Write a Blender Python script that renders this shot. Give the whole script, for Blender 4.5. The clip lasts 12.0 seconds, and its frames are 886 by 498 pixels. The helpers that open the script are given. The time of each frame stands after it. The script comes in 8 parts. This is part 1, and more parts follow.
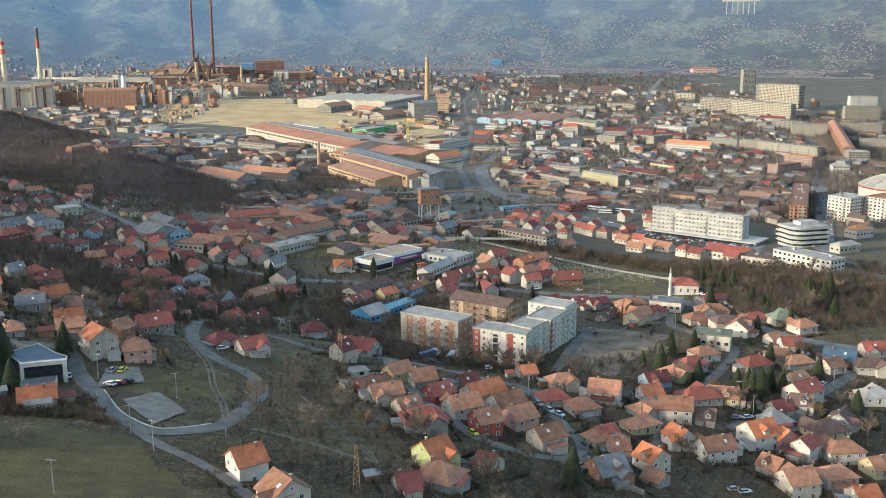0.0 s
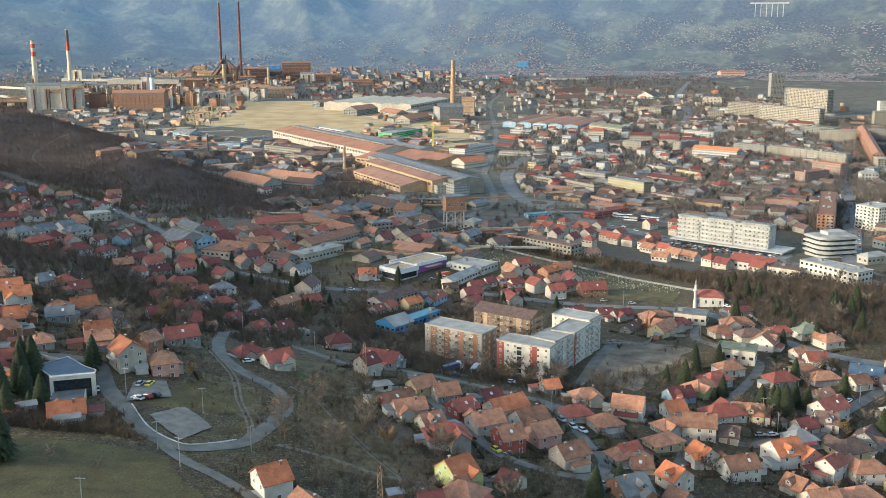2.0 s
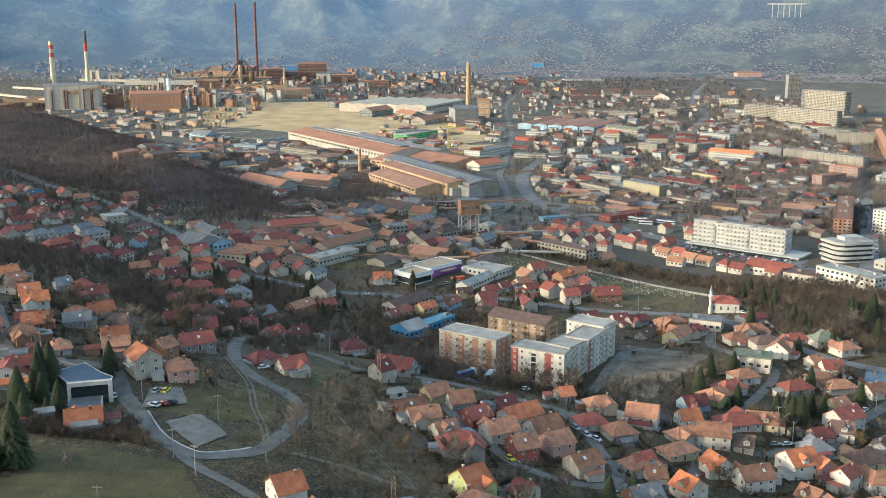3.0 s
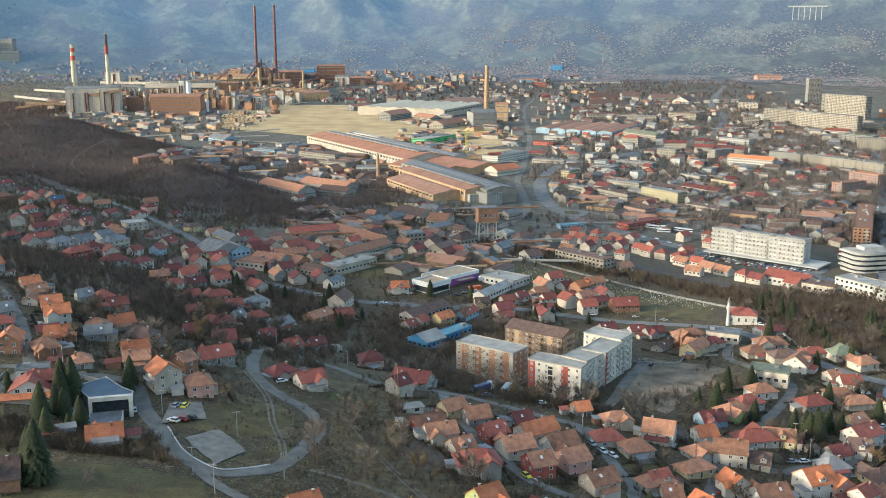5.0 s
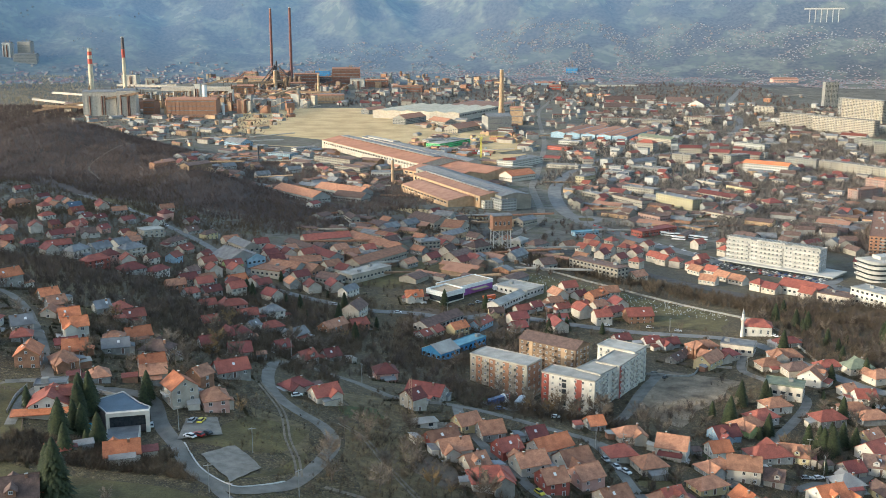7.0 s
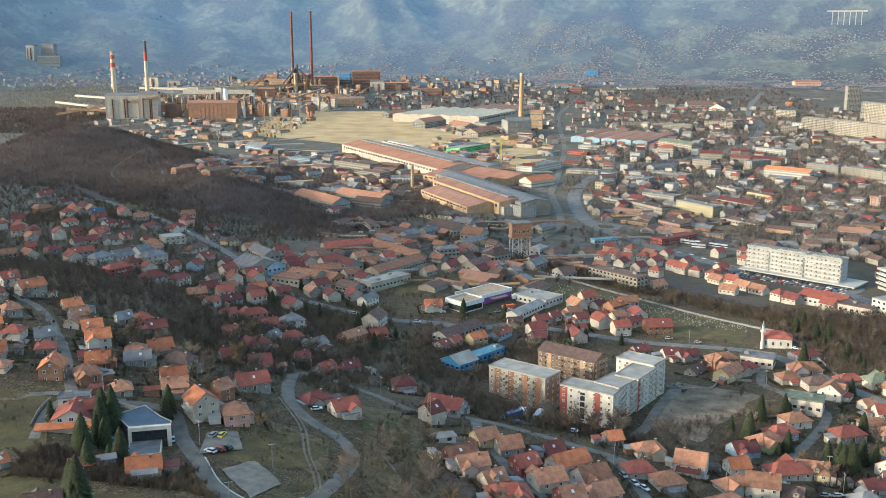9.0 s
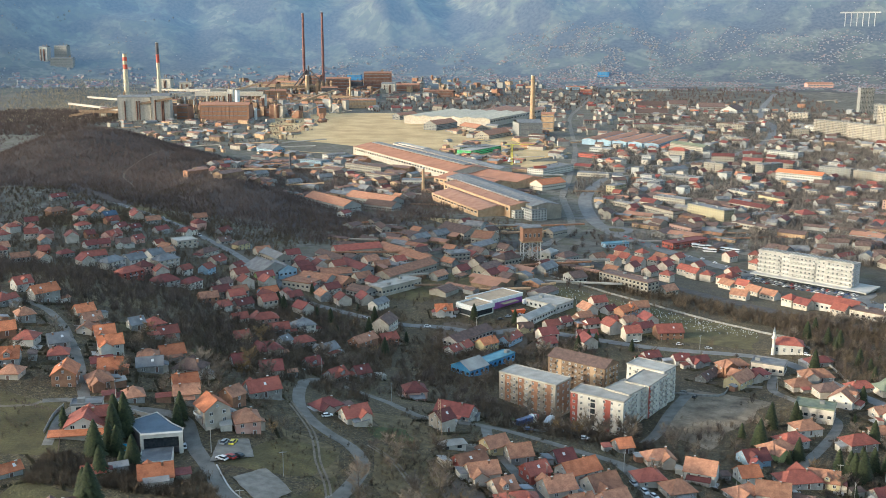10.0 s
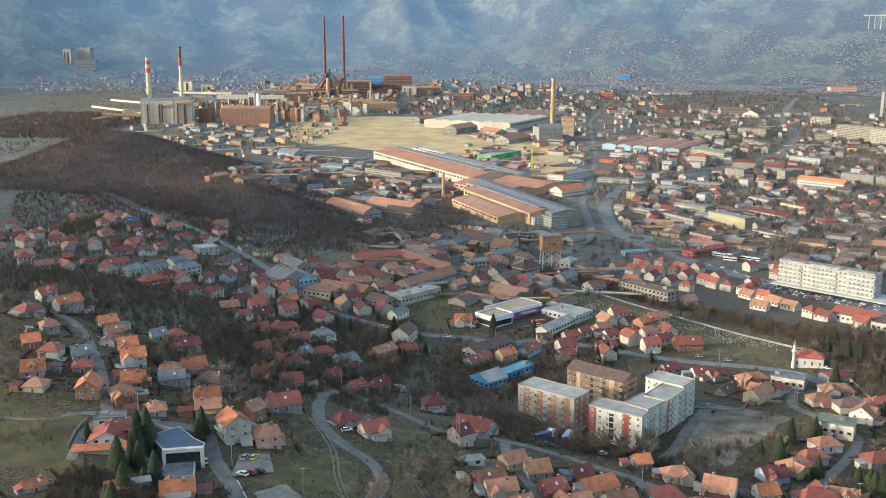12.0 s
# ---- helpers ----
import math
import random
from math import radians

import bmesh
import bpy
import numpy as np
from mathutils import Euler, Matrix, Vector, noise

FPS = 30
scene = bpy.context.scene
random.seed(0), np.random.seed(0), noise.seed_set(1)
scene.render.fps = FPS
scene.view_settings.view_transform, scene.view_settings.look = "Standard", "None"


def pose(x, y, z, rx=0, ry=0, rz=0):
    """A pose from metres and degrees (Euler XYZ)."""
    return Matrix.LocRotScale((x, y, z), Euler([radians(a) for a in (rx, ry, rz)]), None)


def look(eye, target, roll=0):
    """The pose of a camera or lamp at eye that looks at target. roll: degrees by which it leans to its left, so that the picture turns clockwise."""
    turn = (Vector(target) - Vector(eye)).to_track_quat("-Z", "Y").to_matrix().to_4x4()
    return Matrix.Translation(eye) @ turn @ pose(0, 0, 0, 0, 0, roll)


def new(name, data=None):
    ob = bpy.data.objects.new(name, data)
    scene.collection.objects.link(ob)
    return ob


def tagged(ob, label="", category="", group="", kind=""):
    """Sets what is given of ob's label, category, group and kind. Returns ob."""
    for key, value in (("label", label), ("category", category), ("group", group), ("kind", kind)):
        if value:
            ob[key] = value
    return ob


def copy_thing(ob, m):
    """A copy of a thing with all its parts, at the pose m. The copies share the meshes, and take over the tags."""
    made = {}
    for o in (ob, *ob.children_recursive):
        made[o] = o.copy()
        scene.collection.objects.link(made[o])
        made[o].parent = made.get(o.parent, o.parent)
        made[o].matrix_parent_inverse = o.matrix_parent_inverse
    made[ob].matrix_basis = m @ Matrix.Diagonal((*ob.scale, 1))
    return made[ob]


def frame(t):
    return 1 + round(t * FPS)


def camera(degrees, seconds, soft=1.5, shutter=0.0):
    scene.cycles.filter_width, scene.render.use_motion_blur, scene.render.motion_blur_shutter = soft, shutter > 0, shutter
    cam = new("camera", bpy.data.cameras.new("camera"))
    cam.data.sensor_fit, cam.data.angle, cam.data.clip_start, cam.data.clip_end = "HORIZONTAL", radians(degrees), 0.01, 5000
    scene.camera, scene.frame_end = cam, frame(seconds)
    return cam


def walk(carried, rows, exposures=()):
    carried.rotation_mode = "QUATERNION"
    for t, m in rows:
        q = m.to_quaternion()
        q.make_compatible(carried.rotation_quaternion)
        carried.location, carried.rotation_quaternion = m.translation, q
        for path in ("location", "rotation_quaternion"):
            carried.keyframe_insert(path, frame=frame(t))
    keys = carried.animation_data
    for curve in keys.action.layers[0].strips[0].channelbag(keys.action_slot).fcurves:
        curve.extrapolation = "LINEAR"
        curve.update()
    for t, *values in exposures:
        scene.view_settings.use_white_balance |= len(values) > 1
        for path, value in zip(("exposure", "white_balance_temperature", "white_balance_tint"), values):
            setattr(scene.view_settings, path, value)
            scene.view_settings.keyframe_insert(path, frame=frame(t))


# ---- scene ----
cam = camera(47.87, 12.0, 0.6)
PATH = [
    (0, (-0.114, 1.652, 150.461), (6.613, 99.089, 128.997), -0.13),
    (0.5, (-0.071, 1.555, 151.876), (6.087, 99.031, 130.417), -0.12),
    (1, (-0.054, 1.415, 153.302), (5.514, 98.931, 131.867), -0.09),
    (1.5, (-0.056, 1.267, 154.715), (4.983, 98.813, 133.282), -0.08),
    (2, (-0.046, 1.184, 156.117), (4.209, 98.771, 134.699), -0.04),
    (2.5, (-0.001, 1.143, 157.544), (3.458, 98.759, 136.116), -0.02),
    (3, (0.001, 1.077, 159.023), (2.768, 98.716, 137.599), 0.00),
    (5, (-0.009, 0.470, 164.747), (1.003, 98.159, 143.398), 0.04),
    (5.5, (0.035, 0.296, 166.169), (0.704, 97.992, 144.838), 0.03),
    (6, (0.039, 0.139, 167.608), (0.359, 97.843, 146.304), 0.04),
    (6.5, (0.000, 0.000, 169.000), (0.000, 97.707, 147.710), 0.03),
    (7, (-0.047, -0.119, 170.433), (-0.470, 97.593, 149.168), 0.04),
    (9, (0.011, -0.644, 175.958), (-2.350, 97.063, 154.796), 0.03),
    (9.5, (0.019, -0.836, 177.333), (-2.827, 96.864, 156.199), 0.02),
    (10, (0.089, -1.021, 178.774), (-3.355, 96.668, 157.675), 0.03),
    (10.5, (0.108, -1.240, 180.223), (-3.865, 96.436, 159.162), 0.03),
    (11, (0.134, -1.455, 181.712), (-4.387, 96.202, 160.674), 0.05),
    (11.5, (0.139, -1.686, 183.239), (-4.849, 95.953, 162.222), 0.07),
    (12, (0.161, -1.922, 184.774), (-5.250, 95.700, 163.784), 0.06),
]
EXPOSURE = [(0.0, 1.65, 6130, 5), (12.0, 1.74, 6170, 5)]
walk(cam, [(t, look(eye, target, roll)) for t, eye, target, roll in PATH], EXPOSURE)

# ---- world and sun ----
SUN_AZ, SUN_EL = radians(-108), radians(13)      # seen from the plan: from the west, low
world = bpy.data.worlds.new("world")
scene.world = world
world.use_nodes = True
wn = world.node_tree.nodes
sky = wn.new("ShaderNodeTexSky")
sky.sky_type, sky.sun_disc = "NISHITA", False
sky.sun_elevation, sky.sun_rotation = SUN_EL, SUN_AZ
sky.altitude, sky.air_density, sky.dust_density = 400, 1.2, 3.0
wn["Background"].inputs["Strength"].default_value = 0.14
world.node_tree.links.new(sky.outputs["Color"], wn["Background"].inputs["Color"])
sun_data = bpy.data.lights.new("sun", "SUN")
sun_data.energy, sun_data.angle, sun_data.color = 1.6, radians(2.5), (1.0, 0.88, 0.69)
sun = new("sun", sun_data)
to_sun = Vector((math.sin(SUN_AZ) * math.cos(SUN_EL), math.cos(SUN_AZ) * math.cos(SUN_EL), math.sin(SUN_EL)))
sun.matrix_world = look((0, 0, 900), Vector((0, 0, 900)) - to_sun)


# ---- materials ----
def surface(name, dark, light, size=3.0, rough=0.85, bump=0.0, spread=0.12, metal=0.0, grain=0.25, bump_size=0.3):
    """A surface whose colour drifts between two tones, with grain, wear and a shift from thing to thing."""
    m = bpy.data.materials.new(name)
    m.use_nodes = True
    n, link = m.node_tree.nodes, m.node_tree.links.new
    out = n["Principled BSDF"]
    geo, info = n.new("ShaderNodeNewGeometry"), n.new("ShaderNodeObjectInfo")
    big, small = n.new("ShaderNodeTexNoise"), n.new("ShaderNodeTexNoise")
    big.inputs["Scale"].default_value, big.inputs["Detail"].default_value = 1 / size, 5
    small.inputs["Scale"].default_value, small.inputs["Detail"].default_value = 1 / bump_size, 3
    mix, ramp = n.new("ShaderNodeMixRGB"), n.new("ShaderNodeMapRange")
    ramp.inputs["From Min"].default_value, ramp.inputs["From Max"].default_value = 0.32, 0.68
    mix.inputs[1].default_value, mix.inputs[2].default_value = (*dark, 1), (*light, 1)
    hsv, shift, grains = n.new("ShaderNodeHueSaturation"), n.new("ShaderNodeMapRange"), n.new("ShaderNodeMapRange")
    shift.inputs["To Min"].default_value, shift.inputs["To Max"].default_value = 1 - spread, 1 + spread
    grains.inputs["To Min"].default_value, grains.inputs["To Max"].default_value = 1 - grain, 1 + grain
    mul = n.new("ShaderNodeMath")
    mul.operation = "MULTIPLY"
    link(geo.outputs["Position"], big.inputs["Vector"])
    link(geo.outputs["Position"], small.inputs["Vector"])
    link(big.outputs["Fac"], ramp.inputs["Value"])
    link(ramp.outputs["Result"], mix.inputs[0])
    link(info.outputs["Random"], shift.inputs["Value"])
    link(small.outputs["Fac"], grains.inputs["Value"])
    link(shift.outputs["Result"], mul.inputs[0])
    link(grains.outputs["Result"], mul.inputs[1])
    link(mul.outputs["Value"], hsv.inputs["Value"])
    link(mix.outputs["Color"], hsv.inputs["Color"])
    link(hsv.outputs["Color"], out.inputs["Base Color"])
    out.inputs["Roughness"].default_value, out.inputs["Metallic"].default_value = rough, metal
    if bump:
        b = n.new("ShaderNodeBump")
        b.inputs["Strength"].default_value, b.inputs["Distance"].default_value = bump, bump_size
        link(small.outputs["Fac"], b.inputs["Height"])
        link(b.outputs["Normal"], out.inputs["Normal"])
    return m


ROOF = {
    "o": surface("orange_tiles", (0.36, 0.11, 0.045), (0.54, 0.185, 0.08), 2.5, 0.75, 0.5, spread=0.32, grain=0.42, bump_size=0.45),
    "r": surface("red_tiles", (0.2, 0.055, 0.038), (0.3, 0.085, 0.056), 2.5, 0.75, 0.5, spread=0.32, grain=0.42, bump_size=0.45),
    "d": surface("dark_red_tiles", (0.13, 0.035, 0.03), (0.2, 0.055, 0.045), 2.5, 0.8, 0.5, spread=0.32, grain=0.42, bump_size=0.45),
    "t": surface("weathered_tiles", (0.24, 0.11, 0.067), (0.39, 0.19, 0.112), 2.0, 0.85, 0.5, spread=0.32, grain=0.42, bump_size=0.45),
    "b": surface("brown_tiles", (0.09, 0.055, 0.045), (0.16, 0.1, 0.08), 2.0, 0.85, 0.4, spread=0.32, grain=0.42, bump_size=0.45),
    "k": surface("grey_roofing", (0.12, 0.12, 0.125), (0.22, 0.22, 0.22), 4.0, 0.8, 0.3),
    "w": surface("pale_roofing", (0.24, 0.225, 0.2), (0.4, 0.375, 0.335), 6.0, 0.7, 0.2),
    "B": surface("blue_grey_sheet", (0.04, 0.07, 0.11), (0.07, 0.11, 0.16), 4.0, 0.5, 0.2),
    "u": surface("teal_sheet", (0.08, 0.2, 0.26), (0.14, 0.3, 0.36), 4.0, 0.55, 0.2),
    "e": surface("mossy_roofing", (0.12, 0.14, 0.1), (0.2, 0.22, 0.15), 3.0, 0.85, 0.3),
    "f": surface("faded_red_sheet", (0.25, 0.12, 0.075), (0.36, 0.19, 0.125), 9.0, 0.8, 0.3, spread=0.1),
    "C": surface("cream_sheet", (0.46, 0.39, 0.28), (0.6, 0.52, 0.39), 9.0, 0.8, 0.2, spread=0.08),
    "F": surface("rust_red_sheet", (0.27, 0.12, 0.07), (0.38, 0.175, 0.105), 14.0, 0.8, 0.3, spread=0.08),
    "g": surface("slate_roofing", (0.2, 0.21, 0.22), (0.3, 0.3, 0.31), 4.0, 0.8, 0.3),
}
WALL = {
    "w": surface("white_render", (0.43, 0.4, 0.35), (0.58, 0.545, 0.485), 3.0, 0.9, 0.15, 0.08, grain=0.1),
    "c": surface("cream_render", (0.36, 0.315, 0.26), (0.5, 0.445, 0.375), 3.0, 0.9, 0.15, 0.12, grain=0.12),
    "g": surface("grey_render", (0.2, 0.19, 0.18), (0.33, 0.32, 0.3), 2.0, 0.9, 0.3, 0.18, grain=0.2),
    "y": surface("yellow_render", (0.42, 0.34, 0.19), (0.54, 0.45, 0.27), 3.0, 0.9, 0.15, grain=0.1),
    "p": surface("pink_render", (0.42, 0.24, 0.2), (0.54, 0.34, 0.28), 3.0, 0.9, 0.15, grain=0.1),
    "n": surface("orange_brick", (0.22, 0.11, 0.068), (0.32, 0.17, 0.105), 1.5, 0.9, 0.4, grain=0.25),
    "r": surface("red_render", (0.24, 0.06, 0.045), (0.34, 0.095, 0.07), 3.0, 0.9, 0.15, grain=0.12),
    "e": surface("green_render", (0.34, 0.38, 0.16), (0.46, 0.5, 0.22), 3.0, 0.9, 0.15, grain=0.1),
    "u": surface("pale_blue_render", (0.2, 0.3, 0.38), (0.32, 0.42, 0.5), 3.0, 0.9, 0.15, grain=0.1),
    "t": surface("tan_cladding", (0.3, 0.195, 0.115), (0.45, 0.31, 0.19), 5.0, 0.85, 0.2),
    "b": surface("rusty_cladding", (0.14, 0.09, 0.06), (0.24, 0.16, 0.1), 5.0, 0.85, 0.2),
    "k": surface("concrete", (0.28, 0.28, 0.27), (0.42, 0.41, 0.39), 4.0, 0.9, 0.2),
    "d": surface("dark_cladding", (0.06, 0.055, 0.06), (0.12, 0.1, 0.1), 5.0, 0.8, 0.2),
    "B": surface("bright_blue_cladding", (0.03, 0.17, 0.36), (0.06, 0.26, 0.48), 6.0, 0.6, 0.1),
}
WALL["G"] = surface("bright_green_cladding", (0.05, 0.33, 0.1), (0.08, 0.45, 0.15), 6.0, 0.6, 0.1)
# duller copies of the wall tones, contrast lowered as haze would do
WALL["W"] = surface("muted_white_facade", (0.34, 0.33, 0.305), (0.47, 0.455, 0.42), 6.0, 0.9, 0.15, 0.14, grain=0.15)
WALL["m"] = surface("muted_beige_panels", (0.23, 0.205, 0.17), (0.34, 0.305, 0.255), 6.0, 0.9, 0.15, 0.2, grain=0.18)
WALL["q"] = surface("muted_grey_panels", (0.19, 0.188, 0.18), (0.28, 0.275, 0.26), 6.0, 0.9, 0.15, 0.18, grain=0.18)
WALL["Y"] = surface("muted_yellow_facade", (0.33, 0.28, 0.17), (0.44, 0.38, 0.24), 6.0, 0.9, 0.15, 0.12, grain=0.15)
WALL["P"] = surface("muted_pink_facade", (0.3, 0.19, 0.16), (0.4, 0.26, 0.22), 6.0, 0.9, 0.15, 0.15, grain=0.15)
WALL["R"] = surface("rust_brown_cladding", (0.11, 0.055, 0.042), (0.2, 0.1, 0.07), 9.0, 0.85, 0.2)
MUTED = {"w": "W", "c": "m", "k": "q", "g": "q", "y": "Y", "p": "P"}
WORDS = {"o": "orange", "r": "red", "d": "dark red", "t": "weathered orange", "b": "brown", "k": "grey", "w": "white",
         "B": "blue-grey", "u": "teal", "e": "mossy green", "g": "slate grey", "f": "faded red", "F": "rust red", "C": "cream"}
WALL_WORDS = {"w": "white", "c": "cream", "g": "grey unpainted", "y": "yellow", "p": "pink", "n": "orange brick", "r": "red",
              "e": "green", "u": "pale blue", "t": "tan", "b": "rusty brown", "k": "concrete", "d": "dark", "B": "bright blue", "W": "muted white", "G": "bright green", "R": "rust brown", "m": "muted beige", "q": "muted grey", "Y": "muted yellow", "P": "muted pink"}
GLASS = surface("window_glass", (0.02, 0.025, 0.03), (0.05, 0.055, 0.06), 1.0, 0.12, 0, 0.3)
FRAME = surface("white_frame", (0.55, 0.55, 0.54), (0.7, 0.7, 0.69), 1.0, 0.6, 0, 0.1)
METAL = surface("dark_metal", (0.06, 0.06, 0.06), (0.12, 0.11, 0.1), 1.0, 0.5, 0, 0.1, 0.6)
ASPHALT = surface("asphalt", (0.13, 0.128, 0.125), (0.2, 0.197, 0.19), 6.0, 0.9, 0.3, 0.05)
ASPHALT_OLD = surface("worn_asphalt", (0.115, 0.103, 0.088), (0.205, 0.187, 0.16), 5.0, 0.92, 0.3, 0.05)
TRACK = surface("dirt_track", (0.13, 0.1, 0.075), (0.22, 0.18, 0.13), 3.0, 0.95, 0.4, 0.05)
KERB = surface("pale_kerb", (0.38, 0.37, 0.35), (0.52, 0.5, 0.48), 2.0, 0.9, 0.2)
STRAW = surface("dry_grass", (0.38, 0.265, 0.125), (0.55, 0.4, 0.21), 40.0, 0.95, 0.5, 0.0, grain=0.35, bump_size=2.0)
GRASS = surface("winter_grass", (0.06, 0.046, 0.016), (0.13, 0.103, 0.038), 7.0, 0.95, 0.5, 0.0, grain=0.4, bump_size=0.8)
EARTH = surface("bare_earth", (0.08, 0.057, 0.039), (0.15, 0.112, 0.08), 12.0, 0.95, 0.5, 0.0, grain=0.4, bump_size=0.6)
RAIL_BED = surface("rail_ballast", (0.05, 0.042, 0.038), (0.1, 0.085, 0.075), 6.0, 0.95, 0.4, 0.0)
PALE_TRACK = surface("pale_track", (0.1, 0.082, 0.066), (0.17, 0.14, 0.11), 4.0, 0.95, 0.4, 0.05)
CONCRETE = WALL["k"]


# ---- the lie of the land ----
VALLEY = -9.0
SWELL = np.array([
    [-0.1, -0.9, -1, 4.4, 3.7, 1.1, 0.4, -0],
    [-0.8, -3.6, -3.3, -0.2, -1.8, 0.4, 0.4, -0.3],
    [-0.7, -0.5, 6.1, -1.4, 1.3, 2.5, 0.9, 0.7],
    [2.9, 8.4, -1.3, -9.5, -4.1, -0.7, 6.5, 4.6],
    [2.5, 5.4, -5.7, -6.9, -3.8, -2.3, 4.1, 3.4],
    [2, 3.7, -1, -0.2, 4.7, 2.2, 0.8, 1.3],
    [8.2, 5.9, 6.5, 1.3, 4, 0.8, -3.2, -1.7],
    [15.1, 4.5, 0.3, -0.1, 0.3, -1, -1.2, -0.9],
    [6.3, 3.5, -1, 4.9, 1.1, -2.5, -0.8, -0.1],
])


def s_step(u):
    return 1 / (1 + np.exp(-np.clip(u, -50, 50)))


def knoll(x, y, cx, cy, sx, sy, turn):
    c, s = math.cos(radians(turn)), math.sin(radians(turn))
    u, v = (x - cx) * c + (y - cy) * s, -(x - cx) * s + (y - cy) * c
    return np.exp(-0.5 * ((u / sx) ** 2 + (v / sy) ** 2))


def far_rise(x, y):
    """Beyond the plain the ground climbs to the mountains that close the valley."""
    r = np.hypot(x, y)
    az = np.degrees(np.arctan2(x, np.maximum(y, 1)))
    q = np.clip((r - 3000) / 1950, 0, 0.985)
    reach = 3000 - 3000 * np.log(1 - q)
    plain = np.where(r > 3000, 169 - r * 178 / np.maximum(reach, 3000), VALLEY)
    flank = np.clip((r - 3900 + 260 * s_step((az - 2) / 3)) / 950, 0, 1.15)
    crest = 440 + 50 * np.sin(az / 5.1 + 1) + 30 * np.sin(az / 2.3) - 60 * np.exp(-((az + 2.6) / 2.6) ** 2)
    return plain - VALLEY + crest * flank ** 1.35 + 90 * knoll(x, y, -420, 4420, 130, 110, 0)


def ground(x, y):
    x, y = np.asarray(x, float), np.asarray(y, float)
    z = VALLEY + 72 * s_step((20 - x) / 75) * s_step((560 - y) / 75) + 14 * s_step((20 - y) / 60)
    z = z + 58 * knoll(x, y, -535, 1345, 118, 88, -93) + 24 * knoll(x, y, -370, 1250, 83, 68, -33) + 27 * knoll(x, y, -275, 1075, 87, 40, -53) + 24 * knoll(x, y, -450, 1030, 100, 85, -15)
    z = z - 5 * knoll(x, y, -104, 298, 10, 12, 0) - 7 * knoll(x, y, 56, 424, 34, 17, -31)
    z = z + 22 * s_step((-x - 330) / 60) * s_step((760 - y) / 80) * s_step((y - 500) / 60)
    rows = np.exp(-((y[..., None] - 170 - 95 * np.arange(9)) / 72.0) ** 2 / 2)
    cols = np.exp(-((x[..., None] + 330 - 90 * np.arange(8)) / 72.0) ** 2 / 2)
    z = z + np.einsum("...j,ji,...i->...", rows, SWELL, cols)
    # unseen mountainside added in the west to block the low sun off the near slopes
    z = z + 288 * knoll(x, y, -1500, -190, 260, 640, 0) + 150 * knoll(x, y, -1500, 480, 260, 230, 0) + 165 * knoll(x, y, -1500, 1020, 230, 240, 0) + 260 * knoll(x, y, -900, -1050, 500, 330, 0)
    return z + far_rise(x, y)


def height(x, y):
    return float(ground(x, y))


# ---- building tools ----
def mesh_of(name, verts, faces, mats, index=None, smooth=False):
    me = bpy.data.meshes.new(name)
    me.from_pydata(verts, [], faces)
    for m in mats:
        me.materials.append(m)
    if index is not None:
        me.polygons.foreach_set("material_index", index)
    if smooth:
        me.polygons.foreach_set("use_smooth", [True] * len(me.polygons))
    me.update()
    return me


def part_of(name, me, parent, m=None, label="", kind=""):
    ob = new(name, me)
    ob.parent = parent
    if m is not None:
        ob.matrix_basis = m
    return tagged(ob, label, kind=kind)


class Shape:
    """Collects boxes, prisms and tubes into one mesh."""

    def __init__(self):
        self.v, self.f, self.k = [], [], []

    def add(self, verts, faces, k=0):
        n = len(self.v)
        self.v += [tuple(p) for p in verts]
        self.f += [tuple(n + i for i in f) for f in faces]
        self.k += [k] * len(faces)
        return self

    def box(self, x0, x1, y0, y1, z0, z1, k=0):
        return self.add([(x0, y0, z0), (x1, y0, z0), (x1, y1, z0), (x0, y1, z0), (x0, y0, z1), (x1, y0, z1), (x1, y1, z1), (x0, y1, z1)],
                        [(3, 2, 1, 0), (4, 5, 6, 7), (0, 1, 5, 4), (1, 2, 6, 5), (2, 3, 7, 6), (3, 0, 4, 7)], k)

    def tube(self, a, b, ra, rb, sides=8, k=0, caps=True):
        a, b = Vector(a), Vector(b)
        d = (b - a).normalized()
        u = d.orthogonal().normalized()
        w = d.cross(u)
        ring = [u * math.cos(2 * math.pi * i / sides) + w * math.sin(2 * math.pi * i / sides) for i in range(sides)]
        faces = [(i, (i + 1) % sides, sides + (i + 1) % sides, sides + i) for i in range(sides)]
        if caps:
            faces += [tuple(range(sides - 1, -1, -1)), tuple(range(sides, 2 * sides))]
        return self.add([a + r * ra for r in ring] + [b + r * rb for r in ring], faces, k)

    def slab(self, quad, thick, k=0):
        """A sheet with thickness below four corners, counted so that the normal points up."""
        q = [Vector(p) for p in quad]
        n = (q[1] - q[0]).cross(q[2] - q[0]).normalized()
        low = [p - n * thick for p in q]
        m = len(q)
        return self.add(q + low, [tuple(range(m)), tuple(range(2 * m - 1, m - 1, -1))] + [(i, i + m, (i + 1) % m + m, (i + 1) % m) for i in range(m)], k)

    def mesh(self, name, *mats, smooth=False):
        return mesh_of(name, self.v, self.f, mats, self.k, smooth)


SHARED = {}


